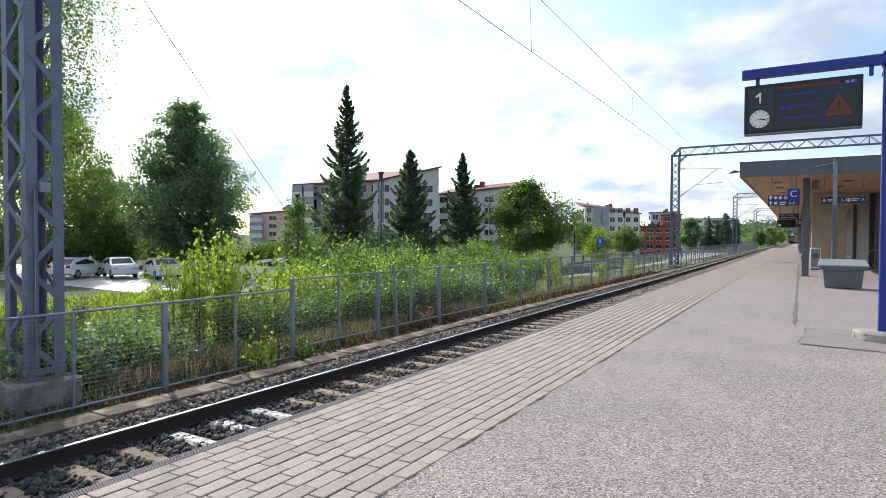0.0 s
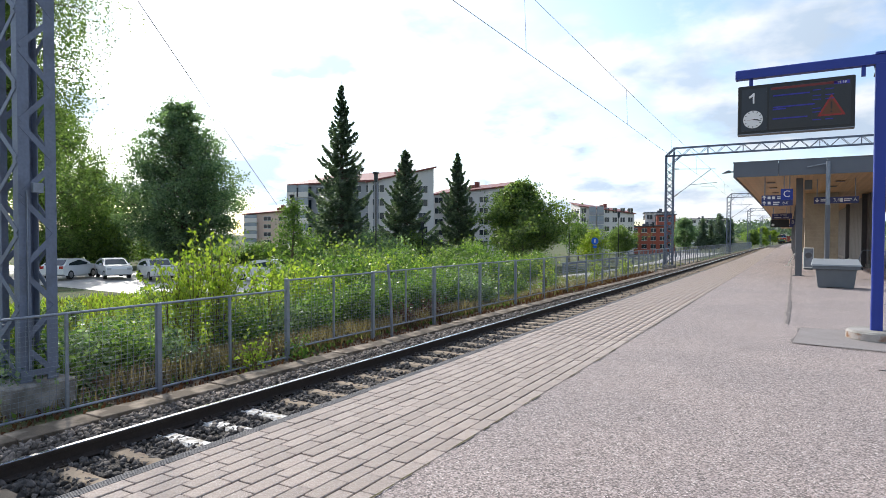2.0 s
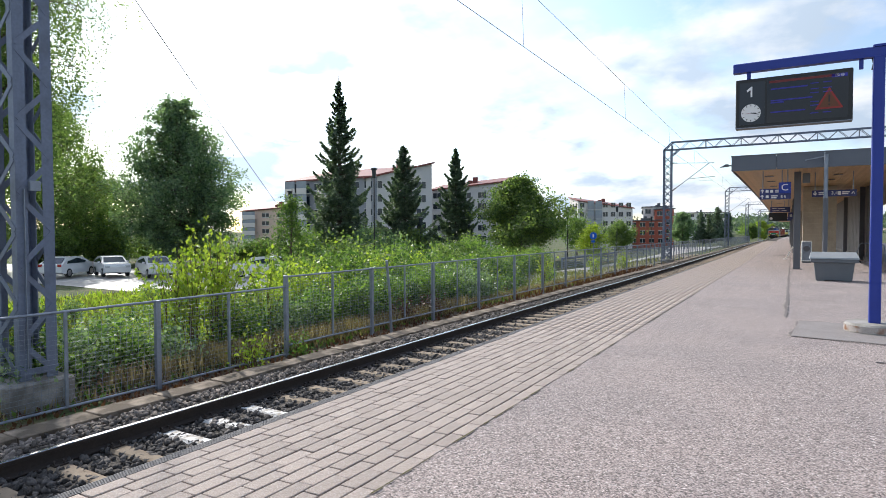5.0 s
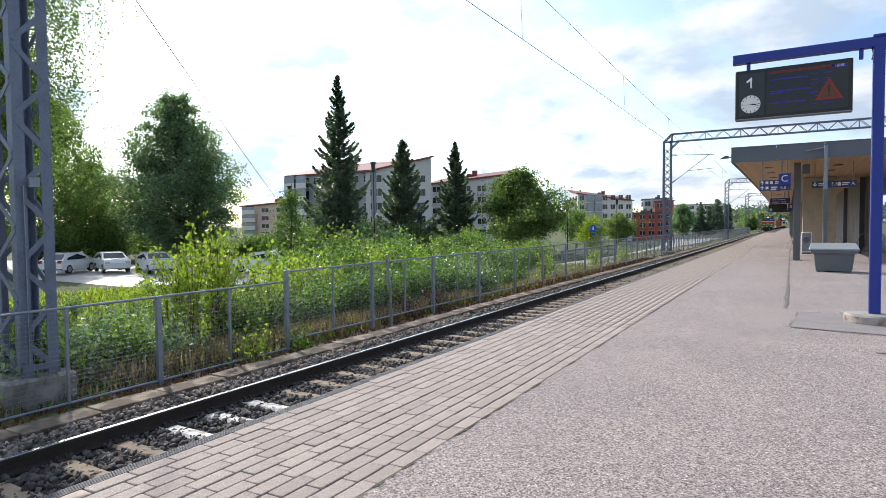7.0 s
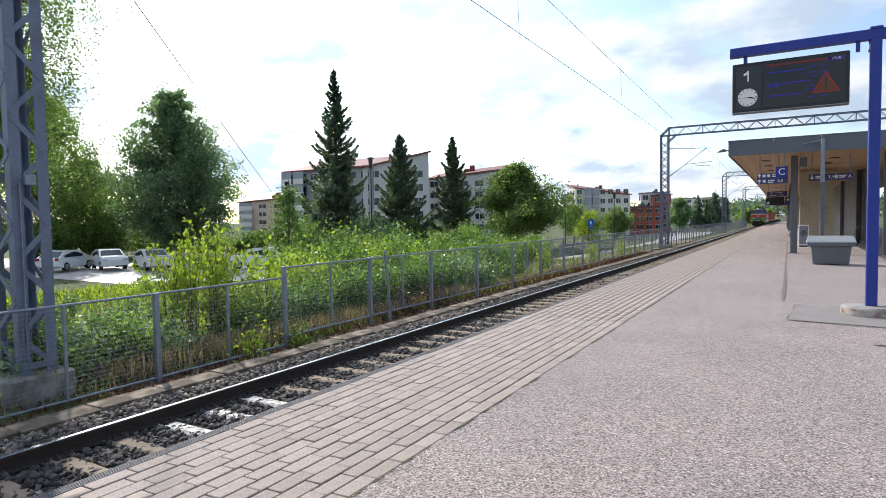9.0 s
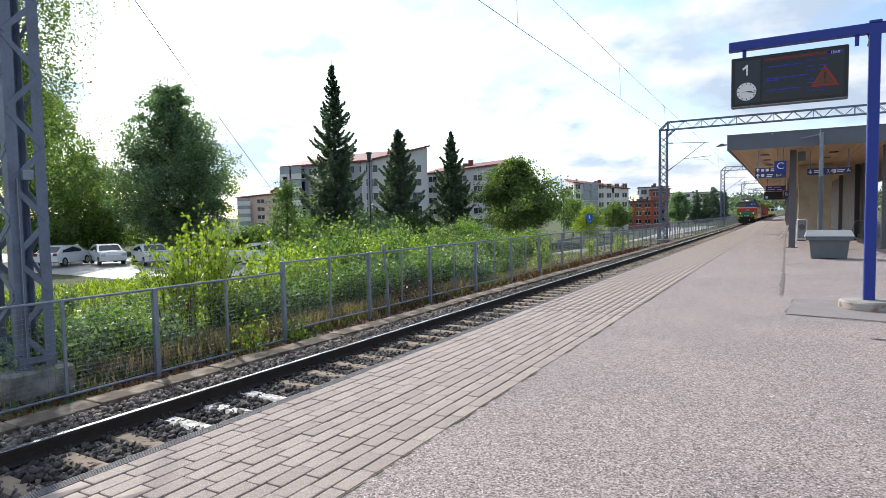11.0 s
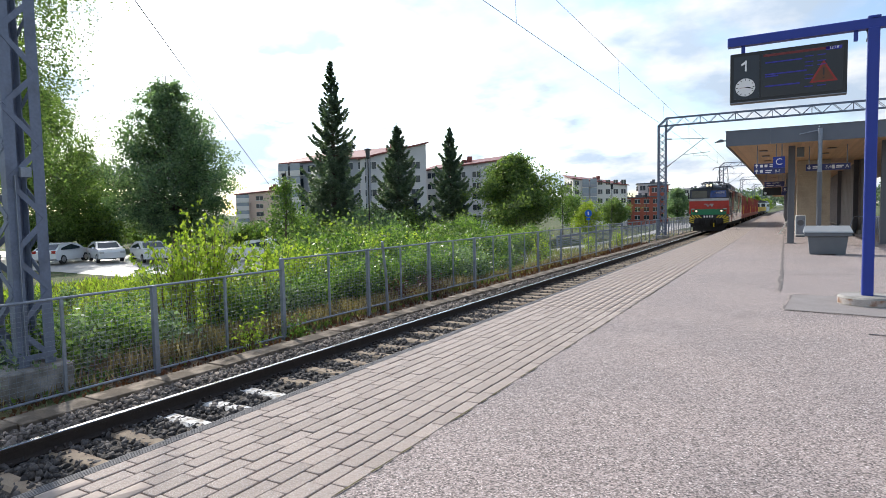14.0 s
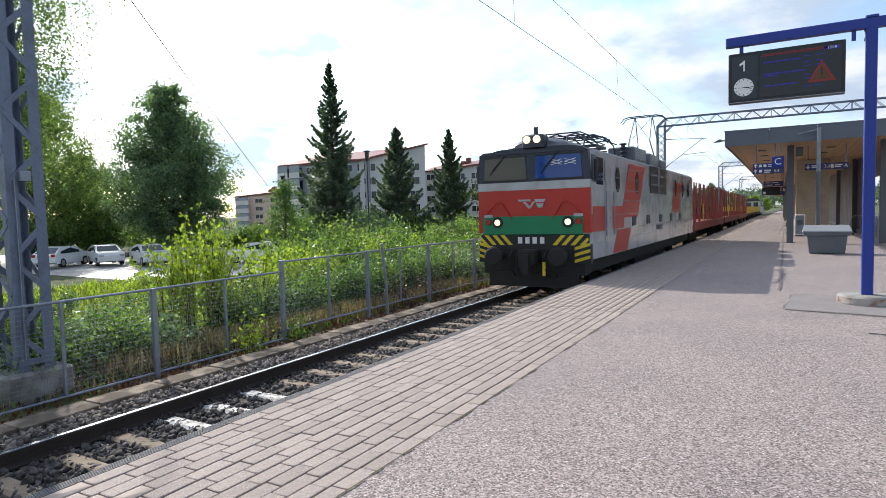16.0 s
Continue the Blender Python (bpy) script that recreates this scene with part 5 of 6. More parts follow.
        part("tail_lamp", Shape().disc((s * 1.25, -0.045, 1.93), "y", 0.08, 0.05, 14), LAMP_RED, fr)
        part("lamp_plate", Shape().box(s * 1.25 - 0.12, s * 1.25 + 0.12, -0.04, -0.03, 2.06, 2.13), L_GREY, fr)
        part("grab_rail", Shape().tube([(s * 1.3, -0.05, 2.15), (s * 1.0, -0.07, 2.45), (s * 0.85, -0.07, 2.45), (s * 0.55, -0.05, 2.0)], 0.014, 5), L_RED, fr)
    lg = Shape()
    lg.prism([(-0.38, 2.52), (-0.05, 2.52), (-0.02, 2.47), (-0.36, 2.47)], "y", -0.03, -0.016)
    lg.prism([(-0.25, 2.46), (-0.17, 2.46), (-0.05, 2.34), (0.02, 2.46), (0.10, 2.46), (-0.03, 2.28), (-0.09, 2.28)], "y", -0.03, -0.016)
    lg.prism([(0.08, 2.52), (0.38, 2.52), (0.34, 2.44), (0.11, 2.44)], "y", -0.03, -0.016)
    lg.prism([(0.12, 2.41), (0.33, 2.41), (0.30, 2.30), (0.17, 2.30)], "y", -0.03, -0.016)
    part("emblem", lg, L_GREY, fr, "pale emblem of plain shapes")
    apron = part("buffer_beam", Shape().soft_box(-1.5, 1.5, -0.02, 0.5, 1.20, 1.60, 0.02), BLACK, t)
    for side in (-1, 1):
        for i in range(4):
            x = 0.55 + i * 0.24
            part("warning_stripe", Shape().prism([(side * x, 1.32), (side * (x + 0.12), 1.32), (side * (x + 0.36), 1.58), (side * (x + 0.24), 1.58)] if x < 1.2 else
                                                 [(side * x, 1.32), (side * (x + 0.12), 1.32), (side * (x + 0.24), 1.46), (side * (x + 0.2), 1.52)], "y", -0.028, -0.021), L_YELLOW, apron)
        wing = part("corner_wing", Shape().box(*sorted((side * 1.12, side * 1.55)), -0.015, 0.17, 0.85, 1.34), BLACK, t)
        for i in range(3):
            z = 0.87 + i * 0.16
            part("warning_stripe", Shape().prism([(side * 1.14, z), (side * 1.54, z + 0.12), (side * 1.54, z + 0.2), (side * 1.14, z + 0.08)], "y", -0.022, -0.016), L_YELLOW, wing)
        bf = part("buffer", Shape().rod((side * 0.875, -0.55, 1.05), (side * 0.875, 0.1, 1.05), 0.12, n=12), L_UNDER, t)
        part("buffer_head", Shape().tube([(side * 0.875, -0.64, 1.05), (side * 0.875, -0.60, 1.05), (side * 0.875, -0.55, 1.05)], [0.20, 0.25, 0.25], 18), L_UNDER, bf)
    for i in range(4):
        part("number_bar", Shape().box(-0.40 + i * 0.205, -0.28 + i * 0.205, -0.03, -0.021, 1.36, 1.53), TRIM, apron, "plain pale bar")
    part("front_plate", Shape().box(-1.12, 1.12, -0.012, 0.1, 0.62, 1.34), L_UNDER, t)
    part("coupling", Shape().soft_box(-0.22, 0.22, -0.5, 0.1, 0.85, 1.22, 0.04).box(-0.1, 0.1, -0.6, -0.4, 0.6, 1.1), L_UNDER, t)
    for x in (-0.55, -0.35, 0.4, 0.6):
        part("brake_hose", Shape().tube([(x, -0.02, 1.2), (x, -0.28, 1.0), (x + 0.05, -0.3, 0.7), (x + 0.1, -0.15, 0.5)], 0.03, 6), L_UNDER, t)
    part("yellow_hose", Shape().rod((0.42, -0.3, 0.55), (0.42, -0.3, 0.9), 0.05, n=8), L_YELLOW, t)
    part("rail_guard", Shape().box(-1.25, 1.25, -0.05, 0.05, 0.22, 0.60).box(-1.4, 1.4, 0.0, 0.5, 0.55, 0.95), L_UNDER, t)
    part("underframe", Shape().box(-1.3, 1.3, 0.3, L - 0.3, 0.55, 1.0).box(-1.2, 1.2, 6.5, 12, 0.3, 0.6), L_UNDER, t)
    wheels(t, (2.6, 5.6, L - 5.6, L - 2.6), 0.6)
    return t


def wheels(t, ys, r):
    for y in ys:
        w = part("wheelset", Shape().rod((-0.8, y, r), (0.8, y, r), 0.08, n=10).disc((-0.8, y, r), "x", r, 0.13, 24).disc((0.8, y, r), "x", r, 0.13, 24), L_UNDER, t)
        part("axle_box", Shape().soft_box(-1.1, -0.9, y - 0.2, y + 0.2, r - 0.2, r + 0.2, 0.03).soft_box(0.9, 1.1, y - 0.2, y + 0.2, r - 0.2, r + 0.2, 0.03), L_UNDER, t)


def make_stake_wagon():
    L, rng = 18.2, np.random.default_rng(3)
    t = thing("timber_wagon", "oxide red flat wagon with rows of steel stakes", "wagon", pose(TRACK_X, 90, RAIL_Z), "timber wagons")
    part("deck", Shape().box(-1.45, 1.45, 0.3, L - 0.3, 1.0, 1.30), W_RED, t)
    part("side_sill", Shape().box(1.45, 1.52, 0.3, L - 0.3, 0.95, 1.42).box(-1.52, -1.45, 0.3, L - 0.3, 0.95, 1.42), W_RED, t)
    me = Shape().prism([(-0.045, 0), (0.045, 0), (0.03, 2.2), (-0.03, 2.2)], "x", -0.03, 0.03).mesh("stake", W_RED)
    for i in range(18):
        y = 0.6 + (i // 2) * (L - 1.7) / 8 + (i % 2) * 0.50
        for x in (-1.46, 1.46):
            part("stake", me, None, t, "", pose(x, y, 1.35, rng.normal(0, 3.0), rng.normal(0, 1.4) + (1.0 if x > 0 else -1.0), 0))
    part("end_wall", Shape().box(-1.4, 1.4, 0.3, 0.42, 1.3, 1.7).box(-1.4, 1.4, L - 0.42, L - 0.3, 1.3, 1.7), W_RED, t)
    pale = Shape().box(1.515, 1.535, 4.0, 4.35, 1.42, 2.4)
    part("strap", pale, W_YELLOW, t, "yellow ratchet strap")
    part("bogie", Shape().box(-1.1, 1.1, 1.6, 4.6, 0.35, 0.95).box(-1.1, 1.1, L - 4.6, L - 1.6, 0.35, 0.95), L_UNDER, t)
    wheels(t, (2.1, 4.0, L - 4.0, L - 2.1), 0.46)
    part("buffer", Shape().rod((-0.875, 0, 1.05), (-0.875, 0.35, 1.05), 0.2, n=10).rod((0.875, 0, 1.05), (0.875, 0.35, 1.05), 0.2, n=10), L_UNDER, t)
    return t


def make_flat_wagon():
    L = 18.6
    t = thing("flat_wagon", "flat wagon carrying low yellow sided loads", "wagon", pose(TRACK_X, 150, RAIL_Z), "flat wagons")
    part("deck", Shape().box(-1.45, 1.45, 0.3, L - 0.3, 1.0, 1.30), L_UNDER, t)
    for i in range(9):
        y = 0.5 + i * 1.97
        part("side_board", Shape().soft_box(-1.45, 1.45, y, y + 1.85, 1.3, 2.25, 0.04), W_YELLOW, t)
    part("bogie", Shape().box(-1.1, 1.1, 1.6, 4.6, 0.35, 0.95).box(-1.1, 1.1, L - 4.6, L - 1.6, 0.35, 0.95), L_UNDER, t)
    wheels(t, (2.1, 4.0, L - 4.0, L - 2.1), 0.46)
    return t


def make_coach():
    L = 22.0
    t = thing("service_coach", "pale blue-grey service coach at the end of the train", "coach", pose(TRACK_X, 220, RAIL_Z))
    o = [(-1.5, 1.0), (1.5, 1.0), (1.55, 2.0), (1.5, 3.4), (1.1, 3.9), (0, 4.1), (-1.1, 3.9), (-1.5, 3.4), (-1.55, 2.0)]
    b = part("body", Shape().prism(o, "y", 0.3, L), mat("pale blue coach paint", (0.42, 0.50, 0.55), 0.4, vary=0.1, bump=0.02), t)
    part("roof", Shape().prism([(-1.52, 3.42), (1.52, 3.42), (1.12, 3.93), (0, 4.13), (-1.12, 3.93)], "y", 0.25, L), L_DARK, t)
    for i in range(9):
        part("window", Shape().box(1.50, 1.56, 1.5 + i * 2.2, 2.9 + i * 2.2, 2.3, 3.1).box(-1.56, -1.50, 1.5 + i * 2.2, 2.9 + i * 2.2, 2.3, 3.1), GLASS, b)
    part("end_window", Shape().box(-1.1, -0.2, 0.28, 0.3, 2.3, 3.2).box(0.2, 1.1, 0.28, 0.3, 2.3, 3.2), GLASS, b)
    part("yellow_end", Shape().box(-1.4, 1.4, 0.285, 0.3, 1.1, 2.0), W_YELLOW, b)
    wheels(t, (2.1, 4.0, L - 4.0, L - 2.1), 0.46)
    return t


TRAIN = [(make_loco(), 0.0)]
w = make_stake_wagon()
TRAIN.append((w, 18.9))
for k in range(2):
    TRAIN.append((copy_thing(w, w.matrix_basis), 18.9 + 18.5 * (k + 1)))
w = make_flat_wagon()
TRAIN.append((w, 75.0))
for k in range(2):
    TRAIN.append((copy_thing(w, w.matrix_basis), 75.0 + 18.9 * (k + 1)))
TRAIN.append((make_coach(), 132.0))


def motions():
    """The train runs in along the line at a steady pace."""
    pace, at_end = 20.4, 14.85

    def on_line(y):
        return Vector((TRACK_X, y, RAIL_Z)) + line_offset(y)
    for ob, back in TRAIN:
        rows = []
        for i in range(33):
            t = i * 0.5
            y = at_end + back + pace * (16.0 - t)
            d = on_line(y + 17.0) - on_line(y)
            p = on_line(y)
            rows.append((t, pose(p.x, p.y, p.z, math.degrees(math.atan2(d.z, d.y)), 0, -math.degrees(math.atan2(d.x, d.y)))))
        walk(ob, rows)

# ---- town: buildings, cars, street furniture ----
def house(name, label, corner, turn, w, d, h, material, roof, storeys, bays, side_bays, slope=2.0, base=-1.6, back=0.0, roof_mat=None, balcony=(), gap_mat=None, end_mat=None):
    """A block: front along its own +x, depth along +y, storeys of windows on the front and on one end; a monopitch roof rises towards +x or a shed the other way."""
    t = thing(name, label, "building", pose(corner[0], corner[1], base, 0, 0, turn))
    z1 = h
    low, high = (z1, z1 + slope)
    part("wall", Shape().put([(0, 0, -2), (w, 0, -2), (w, d, -2), (0, d, -2), (0, 0, low), (w, 0, high), (w, d, high + back), (0, d, low + back)],
                             [(3, 2, 1, 0), (4, 5, 6, 7), (0, 1, 5, 4), (1, 2, 6, 5), (2, 3, 7, 6), (3, 0, 4, 7)]), material, t)
    if end_mat:
        part("end_wall", Shape().put([(-0.02, -0.02, 0), (-0.02, d, 0), (-0.02, d, low), (-0.02, -0.02, low), (-0.3, 0, 0), (-0.3, d, 0), (-0.3, d, low), (-0.3, 0, low)],
                                     [(0, 1, 2, 3), (7, 6, 5, 4), (0, 3, 7, 4), (1, 5, 6, 2), (3, 2, 6, 7)]), end_mat, t)
    o = 0.5
    s0 = -o * (high - low) / w
    r = part("roof", Shape().put([(-o, -o, low + s0 + 0.02), (w + o, -o, high - s0 + 0.02), (w + o, d + o, high - s0 + 0.02 + back), (-o, d + o, low + s0 + 0.02 + back),
                                  (-o, -o, low + s0 + 0.32), (w + o, -o, high - s0 + 0.32), (w + o, d + o, high - s0 + 0.32 + back), (-o, d + o, low + s0 + 0.32 + back)],
                                 [(3, 2, 1, 0), (4, 5, 6, 7), (0, 1, 5, 4), (1, 2, 6, 5), (2, 3, 7, 6), (3, 0, 4, 7)]), roof_mat or ROOF_R, t, "red sheet metal roof" if roof_mat is None else "")
    for fx, fh in ((0.45, 1.0), (0.52, 1.6)):
        part("chimney", Shape().box(w * fx, w * fx + 1.0, d * 0.4, d * 0.4 + 1.0, low, low + (high - low) * fx + fh + back * 0.45), roof_mat or ROOF_R, r)
    step = h / storeys
    for i in range(storeys):
        zz = i * step + step * 0.32
        for k in range(bays):
            if (i, k) in balcony or ("col", k) in balcony:
                continue
            x = (k + 0.5) * w / bays
            ww = min(0.9, w / bays * 0.28)
            win = part("window", Shape().box(x - ww, x + ww, -0.03, 0.05, zz, zz + step * 0.5), GLASS, t)
            part("frame", Shape().box(x - ww - 0.08, x + ww + 0.08, -0.05, -0.031, zz - 0.1, zz).box(x - ww - 0.08, x + ww + 0.08, -0.05, -0.031, zz + step * 0.5, zz + step * 0.5 + 0.08).box(x - 0.04, x + 0.04, -0.05, -0.031, zz, zz + step * 0.5), TRIM, win)
        for k in range(side_bays):
            y = (k + 0.5) * d / side_bays
            win = part("window", Shape().box(w - 0.05, w + 0.03, y - 0.7, y + 0.7, zz, zz + step * 0.48), GLASS, t)
            part("frame", Shape().box(w + 0.031, w + 0.05, y - 0.78, y + 0.78, zz - 0.1, zz), TRIM, win)
            win = part("window", Shape().box(-0.33, 0.05, y - 0.7, y + 0.7, zz, zz + step * 0.48), GLASS, t)
    for q in balcony:
        if q[0] != "col":
            continue
        k = q[1]
        x = (k + 0.5) * w / bays
        hw = w / bays * 0.42
        for i in range(storeys):
            z = i * step + 0.1
            b = part("balcony", Shape().box(x - hw, x + hw, -1.5, -0.02, z, z + 0.15), TRIM, t)
            part("railing", Shape().box(x - hw, x + hw, -1.5, -1.45, z + 0.15, z + 1.15), gap_mat or PLASTER_W, b)
            part("glazing", Shape().box(x - hw, x + hw, -1.46, -1.43, z + 1.15, z + step - 0.1), GLAZE, b)
            part("door", Shape().box(x - hw * 0.7, x + hw * 0.7, -0.03, 0.02, z + 0.15, z + 2.2), GLASS, b)
    return t


def make_town():
    house("apartment_building", "five-storey grey apartment block with red monopitch roof", (-92.5, 92.6), 4, 21.5, 14, 13.4, PLASTER_G, 0, 5, 7, 3, 0.2, back=3.2, balcony=(("col", 0), ("col", 1)), end_mat=PLASTER_G)
    house("apartment_building", "pale grey end block with red roof beside spruces", (-72.6, 93.4), 43, 13.0, 14, 13.4, PLASTER, 0, 5, 3, 3, 3.0, back=0.8)
    house("apartment_building", "grey and white apartment block with rising red roof", (-71.5, 115.0), 16, 17.0, 12, 12.0, PLASTER, 0, 5, 5, 3, 1.6, back=2.0, balcony=(("col", 1),), end_mat=PLASTER_G)
    house("apartment_building", "peach rendered apartment block with white balconies", (-125.0, 108.5), 31, 16.0, 12, 8.2, PLASTER_P, 0, 4, 4, 3, 1.4, back=1.2, balcony=(("col", 0),))
    house("apartment_building", "white rendered apartment block with ribbon windows", (-61.5, 189.5), 30, 17.5, 14, 14.7, PLASTER_W, 0, 5, 7, 3, -2.4, back=1.8, balcony=(("col", 1), ("col", 2)), gap_mat=PLASTER_G, base=-3.9)
    house("apartment_building", "pale wing of the white apartment block", (-66.5, 192), 10, 8.0, 12, 12.5, PLASTER_W, 0, 5, 2, 3, 1.6, base=-3.9, roof_mat=STEEL_GREY)
    house("office_building", "red brick office building with flat roof", (-49, 204.6), 28, 12, 12, 8.0, BRICK_R, 0, 3, 4, 2, 0.3, base=-3.6, roof_mat=STEEL_GREY)
    house("office_building", "pale upper storeys of the brick building", (-47.5, 219), 14, 9.5, 12, 13.0, PLASTER_W, 0, 4, 3, 2, 0.2, base=-3.6, roof_mat=STEEL_GREY)
    house("office_building", "brick block with dark roof near the mast", (-42.5, 214), 14, 6.0, 12, 12.0, BRICK_R, 0, 4, 2, 2, 0.2, base=-3.6, roof_mat=STEEL_GREY)
    house("office_building", "white terraced office block far behind trees", (-56, 330), 10, 24, 14, 11.5, TRIM, 0, 4, 7, 3, 0.2, roof_mat=STEEL_GREY)


make_town()


def car(at, label):
    t = thing("car", label, "car", at, "parked cars")
    side = [(-2.15, 0.35), (-2.2, 0.75), (-2.05, 0.95), (-1.2, 1.02), (-0.55, 1.42), (0.4, 1.50), (1.3, 1.42), (1.95, 1.0), (2.15, 0.9), (2.15, 0.4), (1.9, 0.28), (-1.9, 0.28)]
    s = Shape()
    k = len(side)
    vs = []
    for x, f in ((-0.86, 0.94), (-0.80, 1.0), (0.80, 1.0), (0.86, 0.94)):
        for y, z in side:
            inn = 0.16 if z > 1.05 else 0.0
            vs.append(((abs(x) - inn) * (1 if x > 0 else -1), y, 0.28 + (z - 0.28) * (1.0 if z < 1.05 else 1.0)))
    s.put(vs, [(j * k + i, j * k + (i + 1) % k, (j + 1) * k + (i + 1) % k, (j + 1) * k + i) for j in range(3) for i in range(k)] + [tuple(range(k - 1, -1, -1)), tuple(range(3 * k, 4 * k))])
    b = part("body", s, CAR_WHITE, t)
    for sx in (-1, 1):
        w = Shape().put([(sx * 0.872, -1.0, 1.0), (sx * 0.872, 1.55, 1.0), (sx * 0.715, 1.15, 1.38), (sx * 0.715, -0.45, 1.38)], [(0, 1, 2, 3)])
        w.put([(sx * 0.86, -1.0, 1.0), (sx * 0.86, 1.55, 1.0), (sx * 0.70, 1.15, 1.38), (sx * 0.70, -0.45, 1.38)], [(3, 2, 1, 0)])
        part("side_window", w, GLASS, b)
        part("tail_lamp", Shape().soft_box(*sorted((sx * 0.55, sx * 0.84)), 2.08, 2.17, 0.78, 0.98, 0.02), LAMP_RED, b)
        part("headlight", Shape().soft_box(*sorted((sx * 0.5, sx * 0.82)), -2.2, -2.08, 0.68, 0.84, 0.02), RIM, b)
        part("door_mirror", Shape().soft_box(*sorted((sx * 0.86, sx * 1.02)), -0.75, -0.62, 1.0, 1.12, 0.02), CAR_WHITE, b)
        for y in (-1.35, 1.3):
            wh = part("wheel", Shape().disc((sx * 0.78, y, 0.32), "x", 0.32, 0.2, 20), TYRE, t)
            part("rim", Shape().disc((sx * 0.875, y, 0.32), "x", 0.21, 0.02, 14), RIM, wh)
    part("windscreen", Shape().put([(-0.72, -1.16, 1.05), (0.72, -1.16, 1.05), (0.62, -0.58, 1.41), (-0.62, -0.58, 1.41), (-0.72, -1.12, 1.04), (0.72, -1.12, 1.04), (0.62, -0.54, 1.40), (-0.62, -0.54, 1.40)], [(0, 1, 2, 3), (7, 6, 5, 4)]), GLASS, b)
    part("rear_window", Shape().put([(-0.70, 1.93, 1.04), (0.70, 1.93, 1.04), (0.6, 1.38, 1.405), (-0.6, 1.38, 1.405), (-0.7, 1.9, 1.03), (0.7, 1.9, 1.03), (0.6, 1.35, 1.40), (-0.6, 1.35, 1.40)], [(3, 2, 1, 0), (4, 5, 6, 7)]), GLASS, b)
    return t


LOT_Z = -1.60
c = car(pose(-46.6, 24.2, LOT_Z, 0, 0, -150), "white estate car parked beside the trees")
copy_thing(c, pose(-44.2, 26.0, LOT_Z, 0, 0, 70))["label"] = "white hatchback parked in the car park"
copy_thing(c, pose(-40.4, 27.0, LOT_Z, 0, 0, 70))["label"] = "white car half hidden behind sallow shrubs"
copy_thing(c, pose(-33.0, 30.5, LOT_Z, 0, 0, -70))["label"] = "pale car hidden behind the shrubs"


def street_lamp(x, y, top, base, label):
    base = min(base, ground_z(x, y))
    t = thing("street_lamp", label, "street lamp", pose(x, y, base), "street lamps")
    part("pole", Shape().tube([(0, 0, 0), (0, 0, 1.2), (0, 0, top - base)], [0.075, 0.055, 0.045], 10), BLACK, t)
    h = top - base
    part("lamp_head", Shape().tube([(0, 0, h - 0.75), (0, 0, h - 0.7), (0, 0, h - 0.12), (0, 0, h - 0.05)], [0.10, 0.15, 0.18, 0.05], 12), GLASS, t)
    part("lamp_hood", Shape().tube([(0, 0, h - 0.1), (0, 0, h), (0, 0, h + 0.05)], [0.27, 0.25, 0.05], 14), BLACK, t)


street_lamp(-29.0, 38.3, 6.6, -1.4, "dark street lamp with cylindrical head by the spruces")
street_lamp(-42.3, 42.5, 5.5, -1.6, "slim dark street lamp among the shrubs")
street_lamp(-31.5, 49.0, 2.9, -1.4, "low dark street lamp between spruces")
street_lamp(-22.7, 66.2, 3.6, -1.0, "slim dark street lamp beside the maple")
street_lamp(-21.3, 82.3, 4.8, -0.8, "double-headed street lamp before the white block")
street_lamp(-22.0, 107.8, 3.9, -0.8, "street lamp before the brick building")
s = thing("road_sign", "round blue path sign with a white symbol", "road sign", pose(-15.7, 52.7, -0.8))
part("pole", Shape().rod((0, 0, 0), (0, 0, 2.3), 0.03, n=8), GALV, s)
part("sign_disc", Shape().disc((0, -0.05, 1.95), "y", 0.32, 0.02, 24), mat("bright blue sign", (0.01, 0.12, 0.62), 0.4, bump=0), s)
part("symbol", Shape().box(-0.06, 0.06, -0.066, -0.061, 1.80, 2.1), WHITE, s)
part("sub_plate", Shape().box(-0.17, 0.17, -0.06, -0.04, 1.35, 1.55), mat("bright blue sign", (0.01, 0.12, 0.62), 0.4, bump=0), s)
g = thing("guard_rail", "blue-grey steel guard rail along the street", "guard rail")
for i in range(24):
    y = 40 + i * 3.0
    part("post", Shape().box(-14.05, -13.95, y - 0.05, y + 0.05, -0.95, -0.2), GALV, g)
for z, w in ((-0.22, 0.15), (-0.42, 0.05), (-0.56, 0.04), (-0.70, 0.04), (-0.84, 0.04)):
    part("rail_beam", Shape().box(-14.0 - w / 2, -14.0 + w / 2, 40, 112, z - w / 2, z + w / 2), MAST, g)
lay_on_line(g.children)

